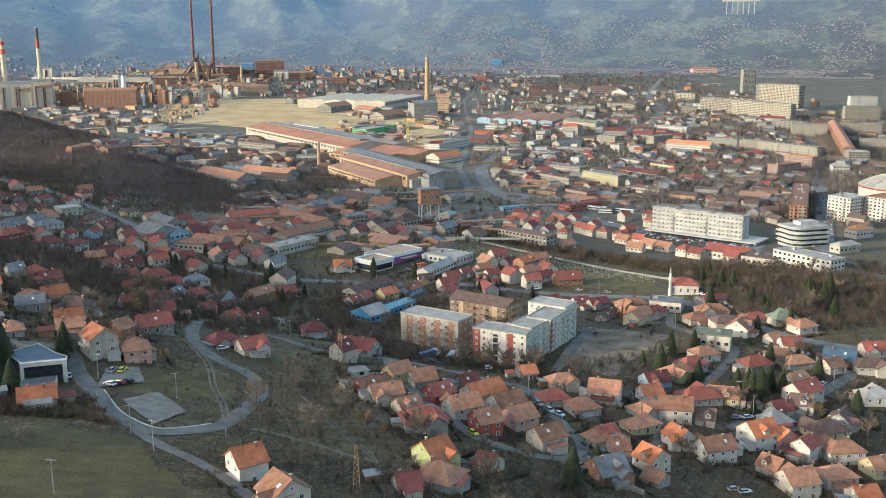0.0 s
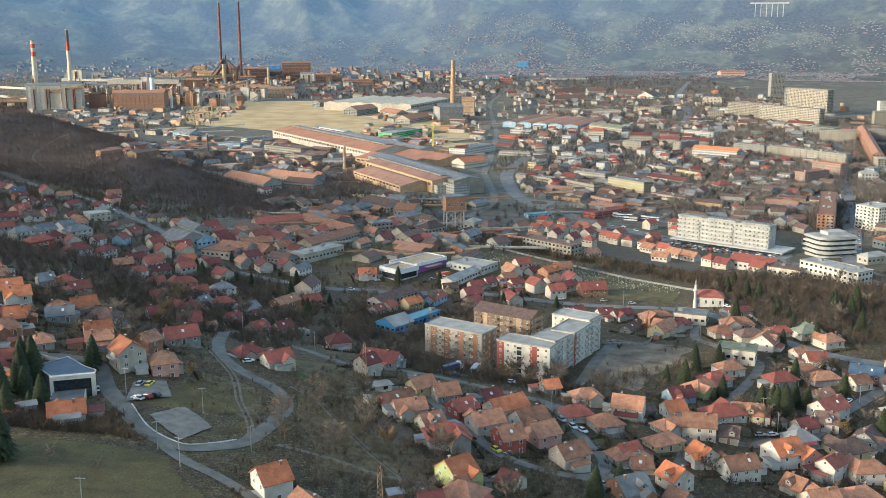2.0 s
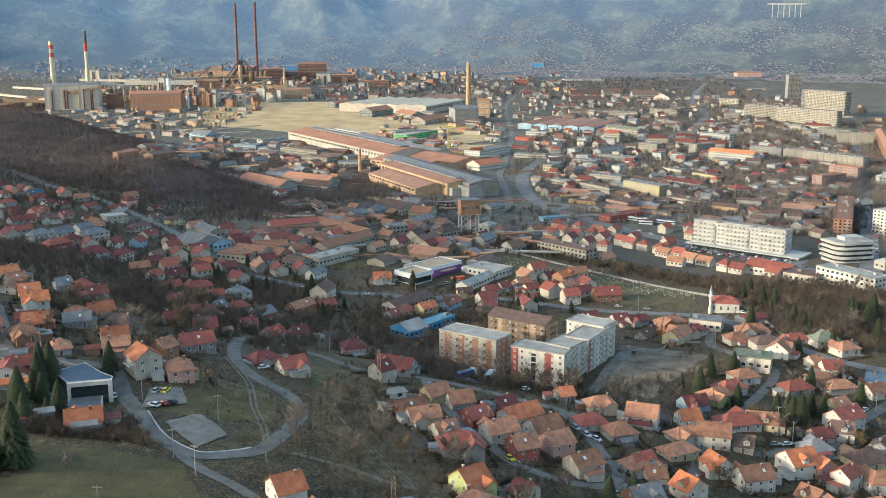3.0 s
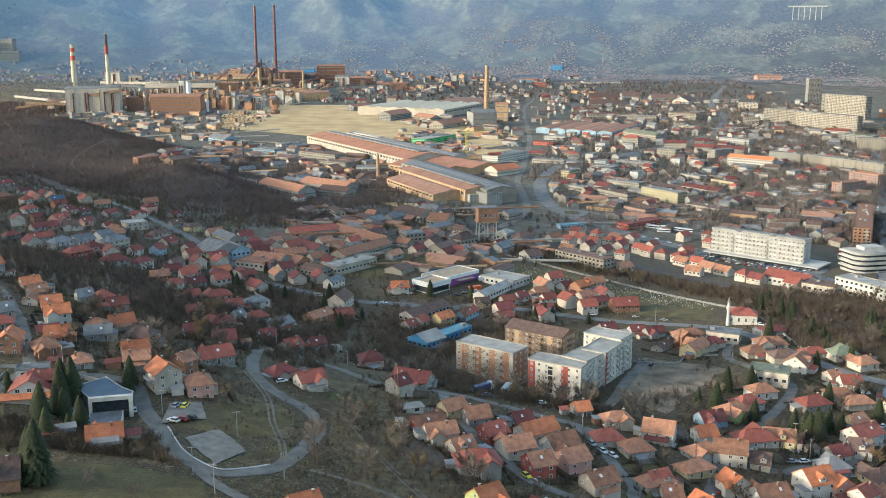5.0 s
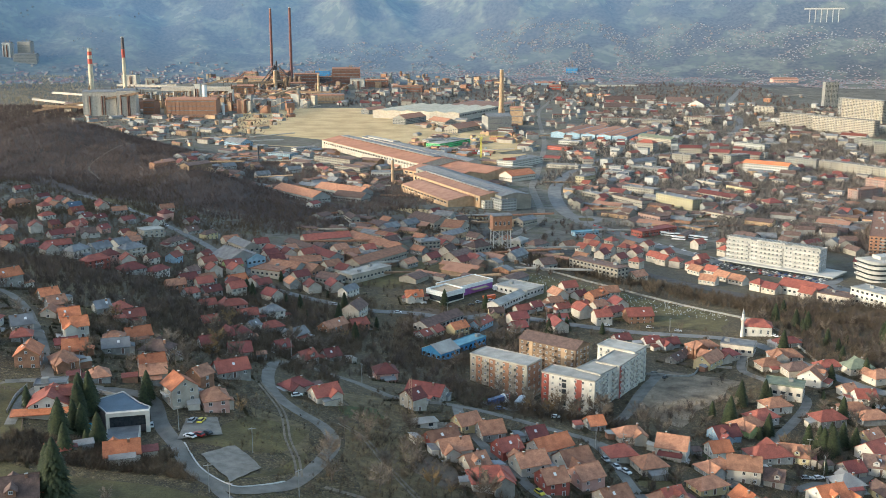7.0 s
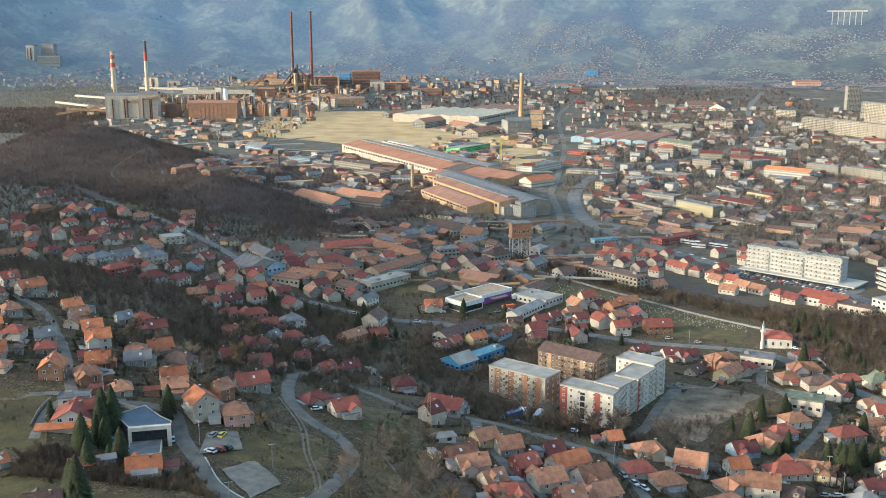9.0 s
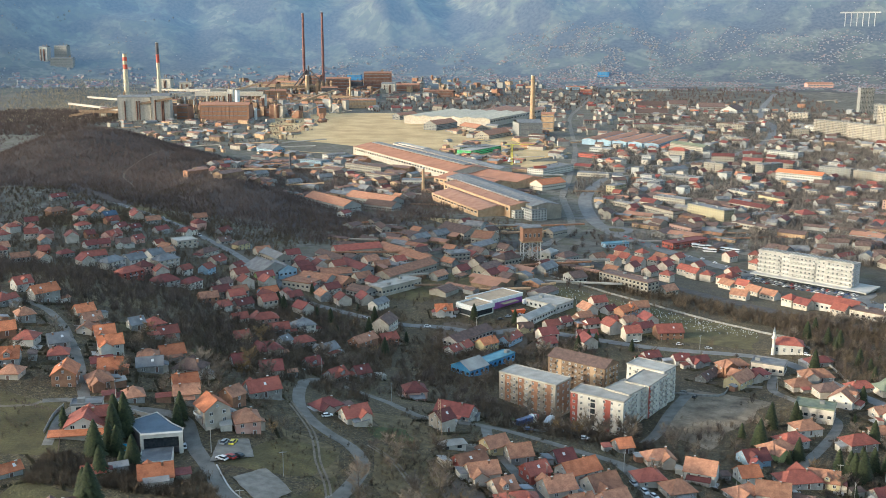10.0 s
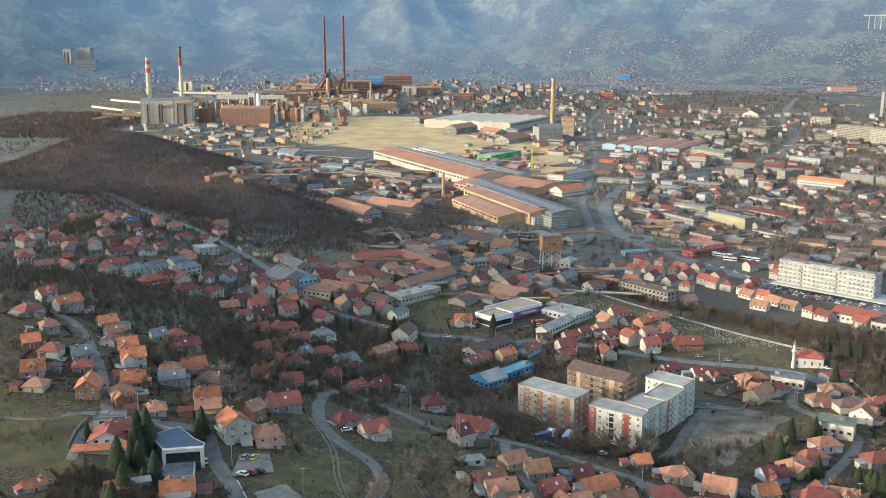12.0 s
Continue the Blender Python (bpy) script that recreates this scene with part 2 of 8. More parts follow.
def window_mesh(w, h):
    """A window on the plane y = 0, its centre at the origin, looking towards -y: one frame with recessed panes."""
    key = ("window", round(w, 1), round(h, 1))
    if key not in SHARED:
        xs = [-w / 2, -w / 2 + 0.09, -0.05, 0.05, w / 2 - 0.09, w / 2]
        zs = [-h / 2, -h / 2 + 0.11, h / 2 - 0.09, h / 2]
        v = [(x, -0.09, z) for z in zs for x in xs]
        f, k = [], []
        for j in range(3):
            for i in range(5):
                q = (j * 6 + i, j * 6 + i + 1, j * 6 + i + 7, j * 6 + i + 6)
                if j == 1 and i in (1, 3):
                    n = len(v)
                    v += [(v[a][0], -0.02, v[a][2]) for a in q]
                    f.append((n, n + 1, n + 2, n + 3))
                    f += [(q[a], q[(a + 1) % 4], n + (a + 1) % 4, n + a) for a in range(4)]
                    k += [1, 0, 0, 0, 0]
                else:
                    f.append(q)
                    k.append(0)
        n = len(v)
        v += [(-w / 2, 0.05, -h / 2), (w / 2, 0.05, -h / 2), (w / 2, 0.05, h / 2), (-w / 2, 0.05, h / 2)]
        f += [(5, 0, n, n + 1), (23, 5, n + 1, n + 2), (18, 23, n + 2, n + 3), (0, 18, n + 3, n)]
        k += [0] * 4
        SHARED[key] = mesh_of("window", v, f, [FRAME, GLASS], k)
    return SHARED[key]


def door_mesh():
    if "door" not in SHARED:
        s = Shape().box(-0.5, 0.5, -0.05, 0.1, 0, 2.05, 0).box(-0.62, -0.5, -0.09, 0.1, 0, 2.15, 1).box(0.5, 0.62, -0.09, 0.1, 0, 2.15, 1).box(-0.62, 0.62, -0.09, 0.1, 2.05, 2.17, 1)
        SHARED["door"] = s.mesh("door", ROOF["b"], FRAME)
    return SHARED["door"]


def keep_clear(x, y, turn, L, W):
    """Note the ground that a long building covers as a row of circles."""
    n = max(1, round(L / W))
    c, s = math.cos(radians(turn)), math.sin(radians(turn))
    for k in range(n):
        u = ((k + 0.5) / n - 0.5) * L
        HOUSES.append((x + u * c, y + u * s, max(L / n, W) * 0.62))


HOUSES = []          # plan places that trees and fences keep clear of
dice = random.Random(11)


def clear(x, y, r, lists):
    return all((x - a) ** 2 + (y - b) ** 2 > (r + c) ** 2 for some in lists for a, b, c in some)


def roof_mesh(L, W, h, rise, kind, mat):
    s, o, t = Shape(), 0.6, 0.2
    drop = o * rise / (W / 2)
    if kind == "g":
        x = L / 2 + 0.45
        s.slab([(-x, -W / 2 - o, h - drop + t), (x, -W / 2 - o, h - drop + t), (x, 0, h + rise + t), (-x, 0, h + rise + t)], t)
        s.slab([(x, W / 2 + o, h - drop + t), (-x, W / 2 + o, h - drop + t), (-x, 0, h + rise + t), (x, 0, h + rise + t)], t)
        s.tube((-x, 0, h + rise + t), (x, 0, h + rise + t), 0.14, 0.14, 6)
    elif kind == "h":
        x, y, r = L / 2 + o, W / 2 + o, max(L / 2 - W * 0.42, 0.3)
        e, z = h - drop + t, h + rise + t
        s.slab([(-x, -y, e), (x, -y, e), (r, 0, z), (-r, 0, z)], t)
        s.slab([(x, y, e), (-x, y, e), (-r, 0, z), (r, 0, z)], t)
        s.slab([(x, -y, e), (x, y, e), (r, 0, z)], t)
        s.slab([(-x, y, e), (-x, -y, e), (-r, 0, z)], t)
        s.tube((-r, 0, z), (r, 0, z), 0.14, 0.14, 6)
    else:
        x, y = L / 2 + 0.25, W / 2 + 0.25
        s.box(-x, x, -y, y, h, h + 0.25)
        for a, b, c, d in ((-x, x, -y, -y + 0.25), (-x, x, y - 0.25, y), (-x, -x + 0.25, -y + 0.25, y - 0.25), (x - 0.25, x, -y + 0.25, y - 0.25)):
            s.box(a, b, c, d, h + 0.25, h + 0.6)
    return s.mesh("roof", mat)


def wall_mesh(L, W, h, rise, kind, mat, foot=2.5):
    s = Shape()
    a, b = L / 2, W / 2
    s.add([(-a, -b, -foot), (a, -b, -foot), (a, b, -foot), (-a, b, -foot), (-a, -b, h), (a, -b, h), (a, b, h), (-a, b, h)],
          [(0, 1, 5, 4), (1, 2, 6, 5), (2, 3, 7, 6), (3, 0, 4, 7), (4, 5, 6, 7)])
    if kind == "g":
        s.add([(-a, -b, h), (-a, b, h), (-a, 0, h + rise)], [(0, 2, 1)])
        s.add([(a, -b, h), (a, b, h), (a, 0, h + rise)], [(0, 1, 2)])
    return s.mesh("wall", mat)


def put_windows(parent, L, W, h, rise, kind, storey=2.8, gap=3.3, w=1.2, tall=1.3):
    floors = max(1, round(h / storey))
    if parent.location.y > 540:
        for f in range(floors):
            for span, off, turn in ((L, W / 2, 0), (W, L / 2, 90)):
                part_of("glazing", window_row(span, max(1, int(span / gap)), w, tall), parent, pose(0, 0, 0, 0, 0, turn) @ pose(0, -off, h - storey * (f + 0.5) + 0.1), kind="stuff")
        return
    for side, (span, off, turn) in enumerate(((L, W / 2, 0), (L, W / 2, 180), (W, L / 2, 90), (W, L / 2, -90))):
        n = max(1, int((span - 1.2) / gap))
        for f in range(floors):
            for i in range(n):
                if dice.random() < 0.12:
                    continue
                m = pose(0, 0, 0, 0, 0, turn) @ pose((i - (n - 1) / 2) * span / n, -off, h - storey * (f + 0.5) + 0.1)
                if f == floors - 1 and i == n // 2 and side == 0:
                    part_of("door", door_mesh(), parent, pose((i - (n - 1) / 2) * span / n, -off, h - storey * floors + 0.05))
                    continue
                part_of("window", window_mesh(w, tall), parent, m)
        if kind == "g" and side > 1 and rise > 1.9:
            part_of("attic_window", window_mesh(0.9, 1.0), parent, pose(0, 0, 0, 0, 0, turn) @ pose(0, -off, h + rise * 0.36))


extra_dice = random.Random(23)


def annexes(ob, L, W, h, rise, kind, roof, wall):
    """What sets one family house apart from the next: a cross wing, a lean-to porch, a roof window, a dish."""
    q = extra_dice.random
    if kind != "f" and L > 8 and q() < 0.42:
        w, d, side = L * 0.45, W * 0.75, extra_dice.choice((0, 180))
        at = pose(0, 0, 0, 0, 0, side) @ pose(extra_dice.choice((-0.22, 0.22)) * L, -W * 0.36, -0.05, 0, 0, 90)
        part_of("wing_wall", wall_mesh(d, w, h, w * 0.36, "g", WALL[wall]), ob, at)
        part_of("wing_roof", roof_mesh(d, w, h, w * 0.36, "g", ROOF[roof]), ob, at)
    if q() < 0.5:
        w, d, z = L * extra_dice.uniform(0.4, 0.8), extra_dice.uniform(2.2, 3.6), min(h, 2.5)
        at = pose(0, 0, 0, 0, 0, extra_dice.choice((0, 90, 180, -90)))
        off = W / 2 if abs(at[0][0]) > 0.5 else L / 2
        w = min(w, 2 * off + 1)
        part_of("porch_roof", Shape().slab([(-w / 2, -off - d, z - 0.25), (w / 2, -off - d, z - 0.25), (w / 2, -off + 0.05, z + 0.55), (-w / 2, -off + 0.05, z + 0.55)], 0.14).mesh("porch_roof", ROOF[extra_dice.choice("rtdkk" + roof)]), ob, at)
        part_of("porch_wall", Shape().box(-w / 2 + 0.25, w / 2 - 0.25, -off - d + 0.3, -off, -2, z - 0.42).mesh("porch_wall", WALL[extra_dice.choice("gc" + wall)]), ob, at)
    if kind == "g" and q() < 0.4:
        y0, z0 = -W * 0.24, h + rise * 0.52 + 0.24
        tilt = math.degrees(math.atan2(rise, W / 2))
        part_of("roof_window", Shape().box(-0.45, 0.45, -0.6, 0.6, -0.1, 0.1).mesh("roof_window", FRAME), ob, pose(extra_dice.uniform(-0.3, 0.3) * L, y0, z0, tilt))
    if kind == "g" and W > 8 and q() < 0.22:
        at = pose(extra_dice.uniform(-0.2, 0.2) * L, -W * 0.3, h + rise * 0.25, 0, 0, 90)
        part_of("dormer_wall", wall_mesh(W * 0.36, 2.2, 1.2, 0.7, "g", WALL[wall], 0.8), ob, at)
        part_of("dormer_roof", roof_mesh(W * 0.36, 2.2, 1.2, 0.7, "g", ROOF[roof]), ob, at)
        part_of("dormer_window", window_mesh(1.1, 0.9), ob, at @ pose(-W * 0.18, 0, 0.75, 0, 0, -90))


def house(x, y, turn, L, W, h, kind, roof, wall):
    """A family house; x, y its middle, turn the way its ridge runs."""
    z = height(x, y)
    h, W = 0.88 * h, 1.08 * W
    rise = {"f": 0, "g": W * 0.35, "h": W * 0.3}[kind]
    ob = new("house")
    ob.matrix_basis = pose(x, y, z, 0, 0, turn)
    word = {"g": "gable roof", "h": "hipped roof", "f": "flat roof"}[kind]
    tagged(ob, f"{WALL_WORDS[wall]} walled house with a {WORDS[roof]} {'tiled ' if roof in 'ordtb' else ''}{word}", "house", "houses of the hillside town")
    part_of("wall", wall_mesh(L, W, h, rise, kind, WALL[wall]), ob)
    part_of("roof", roof_mesh(L, W, h, rise, kind, ROOF[roof]), ob)
    if kind != "f":
        c, zc = dice.choice((-0.25, 0.2, 0.3)) * L, h + rise
        s = Shape().box(-0.32, 0.32, -0.28, 0.28, -1.2, 0.75, 0).box(-0.4, 0.4, -0.36, 0.36, 0.75, 0.87, 1)
        if "chimney" not in SHARED:
            SHARED["chimney"] = s.mesh("chimney", WALL["n"], CONCRETE)
        part_of("chimney", SHARED["chimney"], ob, pose(c, dice.choice((-0.8, 0.8)), zc - 0.2))
    put_windows(ob, L, W, h, rise, kind)
    annexes(ob, L, W, h, rise, kind, roof, wall)
    if h >= 5.5 and kind != "f":
        b = min(L * 0.55, 5.5)
        s = Shape().box(-b / 2, b / 2, -1.4, 0, 0, 0.16)
        balcony = part_of("balcony", s.mesh("balcony", CONCRETE), ob, pose(0, -W / 2, h - 2.9))
        s = Shape().box(-b / 2, b / 2, -1.4, -1.34, 0.95, 1.03).box(-b / 2, -b / 2 + 0.06, -1.34, 0, 0.95, 1.03).box(b / 2 - 0.06, b / 2, -1.34, 0, 0.95, 1.03)
        k = int(b / 0.35)
        for i in range(k + 1):
            s.box(-b / 2 + i * b / k - 0.03, -b / 2 + i * b / k + 0.03, -1.4, -1.35, 0.16, 0.95)
        part_of("railing", s.mesh("railing", FRAME if wall != "w" else METAL), balcony)
    HOUSES.append((x, y, max(L, W) * 0.62))
    return ob


def window_row(span, n, w, tall):
    s = Shape()
    for i in range(n):
        x = (i - (n - 1) / 2) * span / n
        s.box(x - w / 2, x + w / 2, -0.06, 0.05, -tall / 2, tall / 2, 1)
        s.box(x - w / 2 - 0.12, x + w / 2 + 0.12, -0.14, -0.06, -tall / 2 - 0.15, -tall / 2, 0)
        s.box(x - 0.06, x + 0.06, -0.1, -0.06, -tall / 2, tall / 2, 0)
    return s.mesh("window_row", FRAME, GLASS)


def block(x, y, turn, L, W, h, kind, roof, wall, name="town_building", category="building", group="buildings of the town"):
    """A larger building: apartments, offices, halls and sheds, with rows of windows, balconies and roof huts."""
    z = height(x, y)
    # distant town walls take the duller copies in place of haze
    if y > 640 and name == "town_building":
        wall = MUTED.get(wall, wall)
    rise = 0 if kind == "f" else W * 0.24
    ob = new(name)
    ob.matrix_basis = pose(x, y, z, 0, 0, turn)
    word = {"g": "pitched roof", "h": "hipped roof", "f": "flat roof"}[kind]
    tagged(ob, f"{WALL_WORDS[wall]} walled {'multi-storey' if h > 11 else 'low'} building with a {WORDS[roof]} {word}", category, group)
    part_of("wall", wall_mesh(L, W, h, rise, kind, WALL[wall]), ob)
    part_of("roof", roof_mesh(L, W, h, rise, kind, ROOF[roof]), ob)
    floors = max(1, round(h / 3.0)) if h > 7.5 else 1
    facing = [(L, W / 2, 0)]
    turned = math.sin(radians(turn))
    if abs(turned) > 0.12:
        facing.append((W, L / 2, 90 if turned < 0 else -90))
    for span, off, a in facing:
        if a and span < 9:
            continue
        s, n = Shape(), max(1, int(span / 3.4))
        for f in range(floors):
            zc = h - (f + 0.5) * h / floors + 0.1
            for i in range(n):
                u = (i - (n - 1) / 2) * span / n
                s.box(u - 0.85, u + 0.85, -0.06, 0.05, zc - 0.7, zc + 0.7, 1)
                s.box(u - 0.95, u + 0.95, -0.14, -0.06, zc - 0.82, zc - 0.7, 0)
        part_of("glazing", s.mesh("glazing", FRAME, GLASS), ob, pose(0, 0, 0, 0, 0, a) @ pose(0, -off, 0), kind="stuff")
        if h > 11 and kind == "f":
            s = Shape()
            bays = max(2, int(span / 9))
            for b in range(bays):
                u = (b + 0.5 - bays / 2) * span / bays + dice.uniform(-0.8, 0.8)
                for f in range(1, floors):
                    s.box(u - 1.9, u + 1.9, -1.2, 0, f * h / floors, f * h / floors + 1.15, b % 2)
            part_of("balcony_front", s.mesh("balcony_front", WALL[wall], WALL["q" if wall != "q" else "m"]), ob, pose(0, 0, 0, 0, 0, a) @ pose(0, -off, 0), kind="stuff")
    if kind == "f":
        s = Shape()
        for _ in range(max(1, int(L / 16))):
            px, py, w = dice.uniform(-L * 0.4, L * 0.4), dice.uniform(-W * 0.25, W * 0.25), dice.uniform(0.7, 1.6)
            s.box(px - w, px + w, py - 1.0, py + 1.0, h + 0.25, h + 0.9 + w * 0.7)
        part_of("roof_hut", s.mesh("roof_hut", WALL["q"]), ob, kind="stuff")
    keep_clear(x, y, turn, L, W)
    return ob


def plant(x, y, z, w, d, h, wall):
    """A shed or tower of the steelworks."""
    ob = new("works_building")
    ob.matrix_basis = pose(x, y, min(z, land_height(x, y)) - 1, 0, 0, dice.uniform(-12, 12))
    tagged(ob, f"{WALL_WORDS[wall]} clad industrial building of the steelworks", "industrial building", "buildings of the steelworks")
    s = Shape().box(-w / 2, w / 2, -d / 2, d / 2, -25 if y > 3300 else 0, h)
    part_of("wall", s.mesh("wall", WALL[wall]), ob)
    s = Shape()
    for i in range(int(w / 9)):
        s.box(-w / 2 + 9 * i + 0.3, -w / 2 + 9 * i + 1.1, -d / 2 - 0.5, -d / 2, 0, h * 0.96)
    if w > 9:
        part_of("pilaster", s.mesh("pilaster", WALL[wall]), ob, kind="stuff")
    s = Shape()
    rows = max(1, int(h / 9))
    for j in range(rows):
        s.box(-w * 0.46, w * 0.46, -d / 2 - 0.25, -d / 2 - 0.05, (j + 0.55) * h / rows, (j + 0.72) * h / rows)
    if wall in "cwk":
        s = Shape()
        for u in (-0.28, 0.08, 0.16):
            s.tube((u * w, -d / 2 - 1.2, 0), (u * w, -d / 2 - 1.2, h * 0.85), 1.5, 1.5, 8)
        part_of("duct", s.mesh("duct", WALL["R"]), ob, kind="stuff")
    else:
        part_of("window_band", s.mesh("window_band", ROOF["k"]), ob, kind="stuff")
    t = Shape().slab([(-w / 2 - 0.6, -d / 2 - 0.6, h + 0.3), (w / 2 + 0.6, -d / 2 - 0.6, h + 0.3), (w / 2 + 0.6, 0, h + d * 0.1 + 0.5), (-w / 2 - 0.6, 0, h + d * 0.1 + 0.5)], 0.3)
    t.slab([(w / 2 + 0.6, d / 2 + 0.6, h + 0.3), (-w / 2 - 0.6, d / 2 + 0.6, h + 0.3), (-w / 2 - 0.6, 0, h + d * 0.1 + 0.5), (w / 2 + 0.6, 0, h + d * 0.1 + 0.5)], 0.3)
    part_of("roof", t.mesh("roof", ROOF["k" if wall in "cgkwyB" else "t"]), ob)
    if h > 18:
        s = Shape()
        for _ in range(3):
            px = dice.uniform(-w * 0.4, w * 0.4)
            s.tube((px, 0, h), (px, 0, h + dice.uniform(5, 14)), 1.3, 1.1, 8)
        part_of("vent_pipe", s.mesh("vent_pipe", WALL["b"]), ob, kind="stuff")
    return ob


# ---- ground ----
def graded(stops):
    out = [stops[0][0]]
    for (a, step_a), (b, step_b) in zip(stops, stops[1:]):
        while out[-1] < b - 1e-6:
            f = (out[-1] - a) / (b - a)
            out.append(min(b, out[-1] + step_a + (step_b - step_a) * f))
    return np.array(out)


GX = graded([(-4900, 160), (-1500, 90), (-450, 14), (-320, 7), (300, 7), (450, 14), (1500, 90), (4900, 160)])
GY = graded([(-1800, 140), (-200, 60), (150, 7), (950, 7), (1500, 16), (2600, 40), (3600, 30), (4940, 30)])
gx, gy = np.meshgrid(GX, GY)
gz = ground(gx, gy)


def crags(x, y):
    fade = min(1, max(0, (math.hypot(x, y) - 3900) / 600))
    spur = 1 - abs(noise.noise(Vector((x / 330 + 0.35 * y / 330, y / 1500, 1.7))))
    return fade * (60 * noise.fractal(Vector((x / 420, y / 420, 3.1)), 1.0, 2.1, 5) + 95 * (spur - 0.75))


def land_height(x, y):
    return height(x, y) + crags(x, y)


gz = gz + np.array([[crags(a, b) if b > 3300 else 0 for a in GX] for b in GY])
nx, ny = len(GX), len(GY)
quads = [(j * nx + i, j * nx + i + 1, (j + 1) * nx + i + 1, (j + 1) * nx + i) for j in range(ny - 1) for i in range(nx - 1)]
def land_material():
    """Land use: brown slopes and gardens, grey-brown town ground, straw plain; wooded hills, tinted bluish as haze."""
    m = bpy.data.materials.new("land")
    m.use_nodes = True
    n, link = m.node_tree.nodes, m.node_tree.links.new
    out, geo = n["Principled BSDF"], n.new("ShaderNodeNewGeometry")
    xyz = n.new("ShaderNodeSeparateXYZ")
    link(geo.outputs["Position"], xyz.inputs["Vector"])

    def cloud(scale, detail=6, lo=0.35, hi=0.65):
        t, r = n.new("ShaderNodeTexNoise"), n.new("ShaderNodeMapRange")
        t.inputs["Scale"].default_value, t.inputs["Detail"].default_value = scale, detail
        r.inputs["From Min"].default_value, r.inputs["From Max"].default_value = lo, hi
        link(geo.outputs["Position"], t.inputs["Vector"])
        link(t.outputs["Fac"], r.inputs["Value"])
        return r.outputs["Result"]

    def blend(f, a, b):
        x = n.new("ShaderNodeMixRGB")
        link(f, x.inputs[0])
        for k, c in ((1, a), (2, b)):
            if isinstance(c, tuple):
                x.inputs[k].default_value = (*c, 1)
            else:
                link(c, x.inputs[k])
        return x.outputs["Color"]

    def span(value, lo, hi):
        r = n.new("ShaderNodeMapRange")
        r.inputs["From Min"].default_value, r.inputs["From Max"].default_value = lo, hi
        link(value, r.inputs["Value"])
        return r.outputs["Result"]

    near = blend(cloud(0.03, 7), (0.075, 0.05, 0.024), blend(cloud(0.08, 7), (0.145, 0.1, 0.045), (0.085, 0.074, 0.027)))
    near = blend(cloud(0.45, 5, 0.4, 0.68), near, (0.03, 0.021, 0.014))
    near = blend(cloud(0.2, 5, 0.55, 0.75), near, (0.19, 0.14, 0.07))
    near = blend(cloud(1.5, 4, 0.5, 0.62), near, (0.04, 0.029, 0.016))
    near = blend(cloud(0.9, 4, 0.56, 0.68), near, (0.2, 0.15, 0.08))
    near = blend(cloud(2.6, 4, 0.5, 0.7), near, (0.03, 0.023, 0.012))
    near = blend(cloud(1.7, 4, 0.55, 0.75), near, (0.19, 0.15, 0.075))
    town = blend(cloud(0.02, 7), (0.095, 0.085, 0.07), blend(cloud(0.06, 7), (0.17, 0.158, 0.14), (0.1, 0.102, 0.065)))
    town = blend(cloud(0.12, 5, 0.45, 0.65), town, (0.07, 0.055, 0.043))
    town = blend(cloud(0.3, 5, 0.52, 0.7), town, (0.135, 0.115, 0.085))
    town = blend(cloud(0.05, 6, 0.55, 0.68), town, (0.085, 0.08, 0.04))
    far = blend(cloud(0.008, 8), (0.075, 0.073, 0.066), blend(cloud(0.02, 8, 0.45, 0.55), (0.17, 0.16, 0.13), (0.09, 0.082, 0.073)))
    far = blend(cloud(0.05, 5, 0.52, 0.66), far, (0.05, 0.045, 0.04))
    # bluish base tones put haze into the colour of the hills
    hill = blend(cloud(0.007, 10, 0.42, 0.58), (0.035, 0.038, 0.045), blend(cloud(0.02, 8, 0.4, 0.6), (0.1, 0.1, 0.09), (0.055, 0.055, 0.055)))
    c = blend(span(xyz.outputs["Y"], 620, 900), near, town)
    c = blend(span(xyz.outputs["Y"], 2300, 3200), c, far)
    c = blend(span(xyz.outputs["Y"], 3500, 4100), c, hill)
    link(c, out.inputs["Base Color"])
    out.inputs["Roughness"].default_value = 0.95
    b, t = n.new("ShaderNodeBump"), n.new("ShaderNodeTexNoise")
    t.inputs["Scale"].default_value, t.inputs["Detail"].default_value = 0.7, 6
    link(geo.outputs["Position"], t.inputs["Vector"])
    link(t.outputs["Fac"], b.inputs["Height"])
    b.inputs["Strength"].default_value, b.inputs["Distance"].default_value = 0.7, 0.7
    link(b.outputs["Normal"], out.inputs["Normal"])
    return m


LAND = land_material()


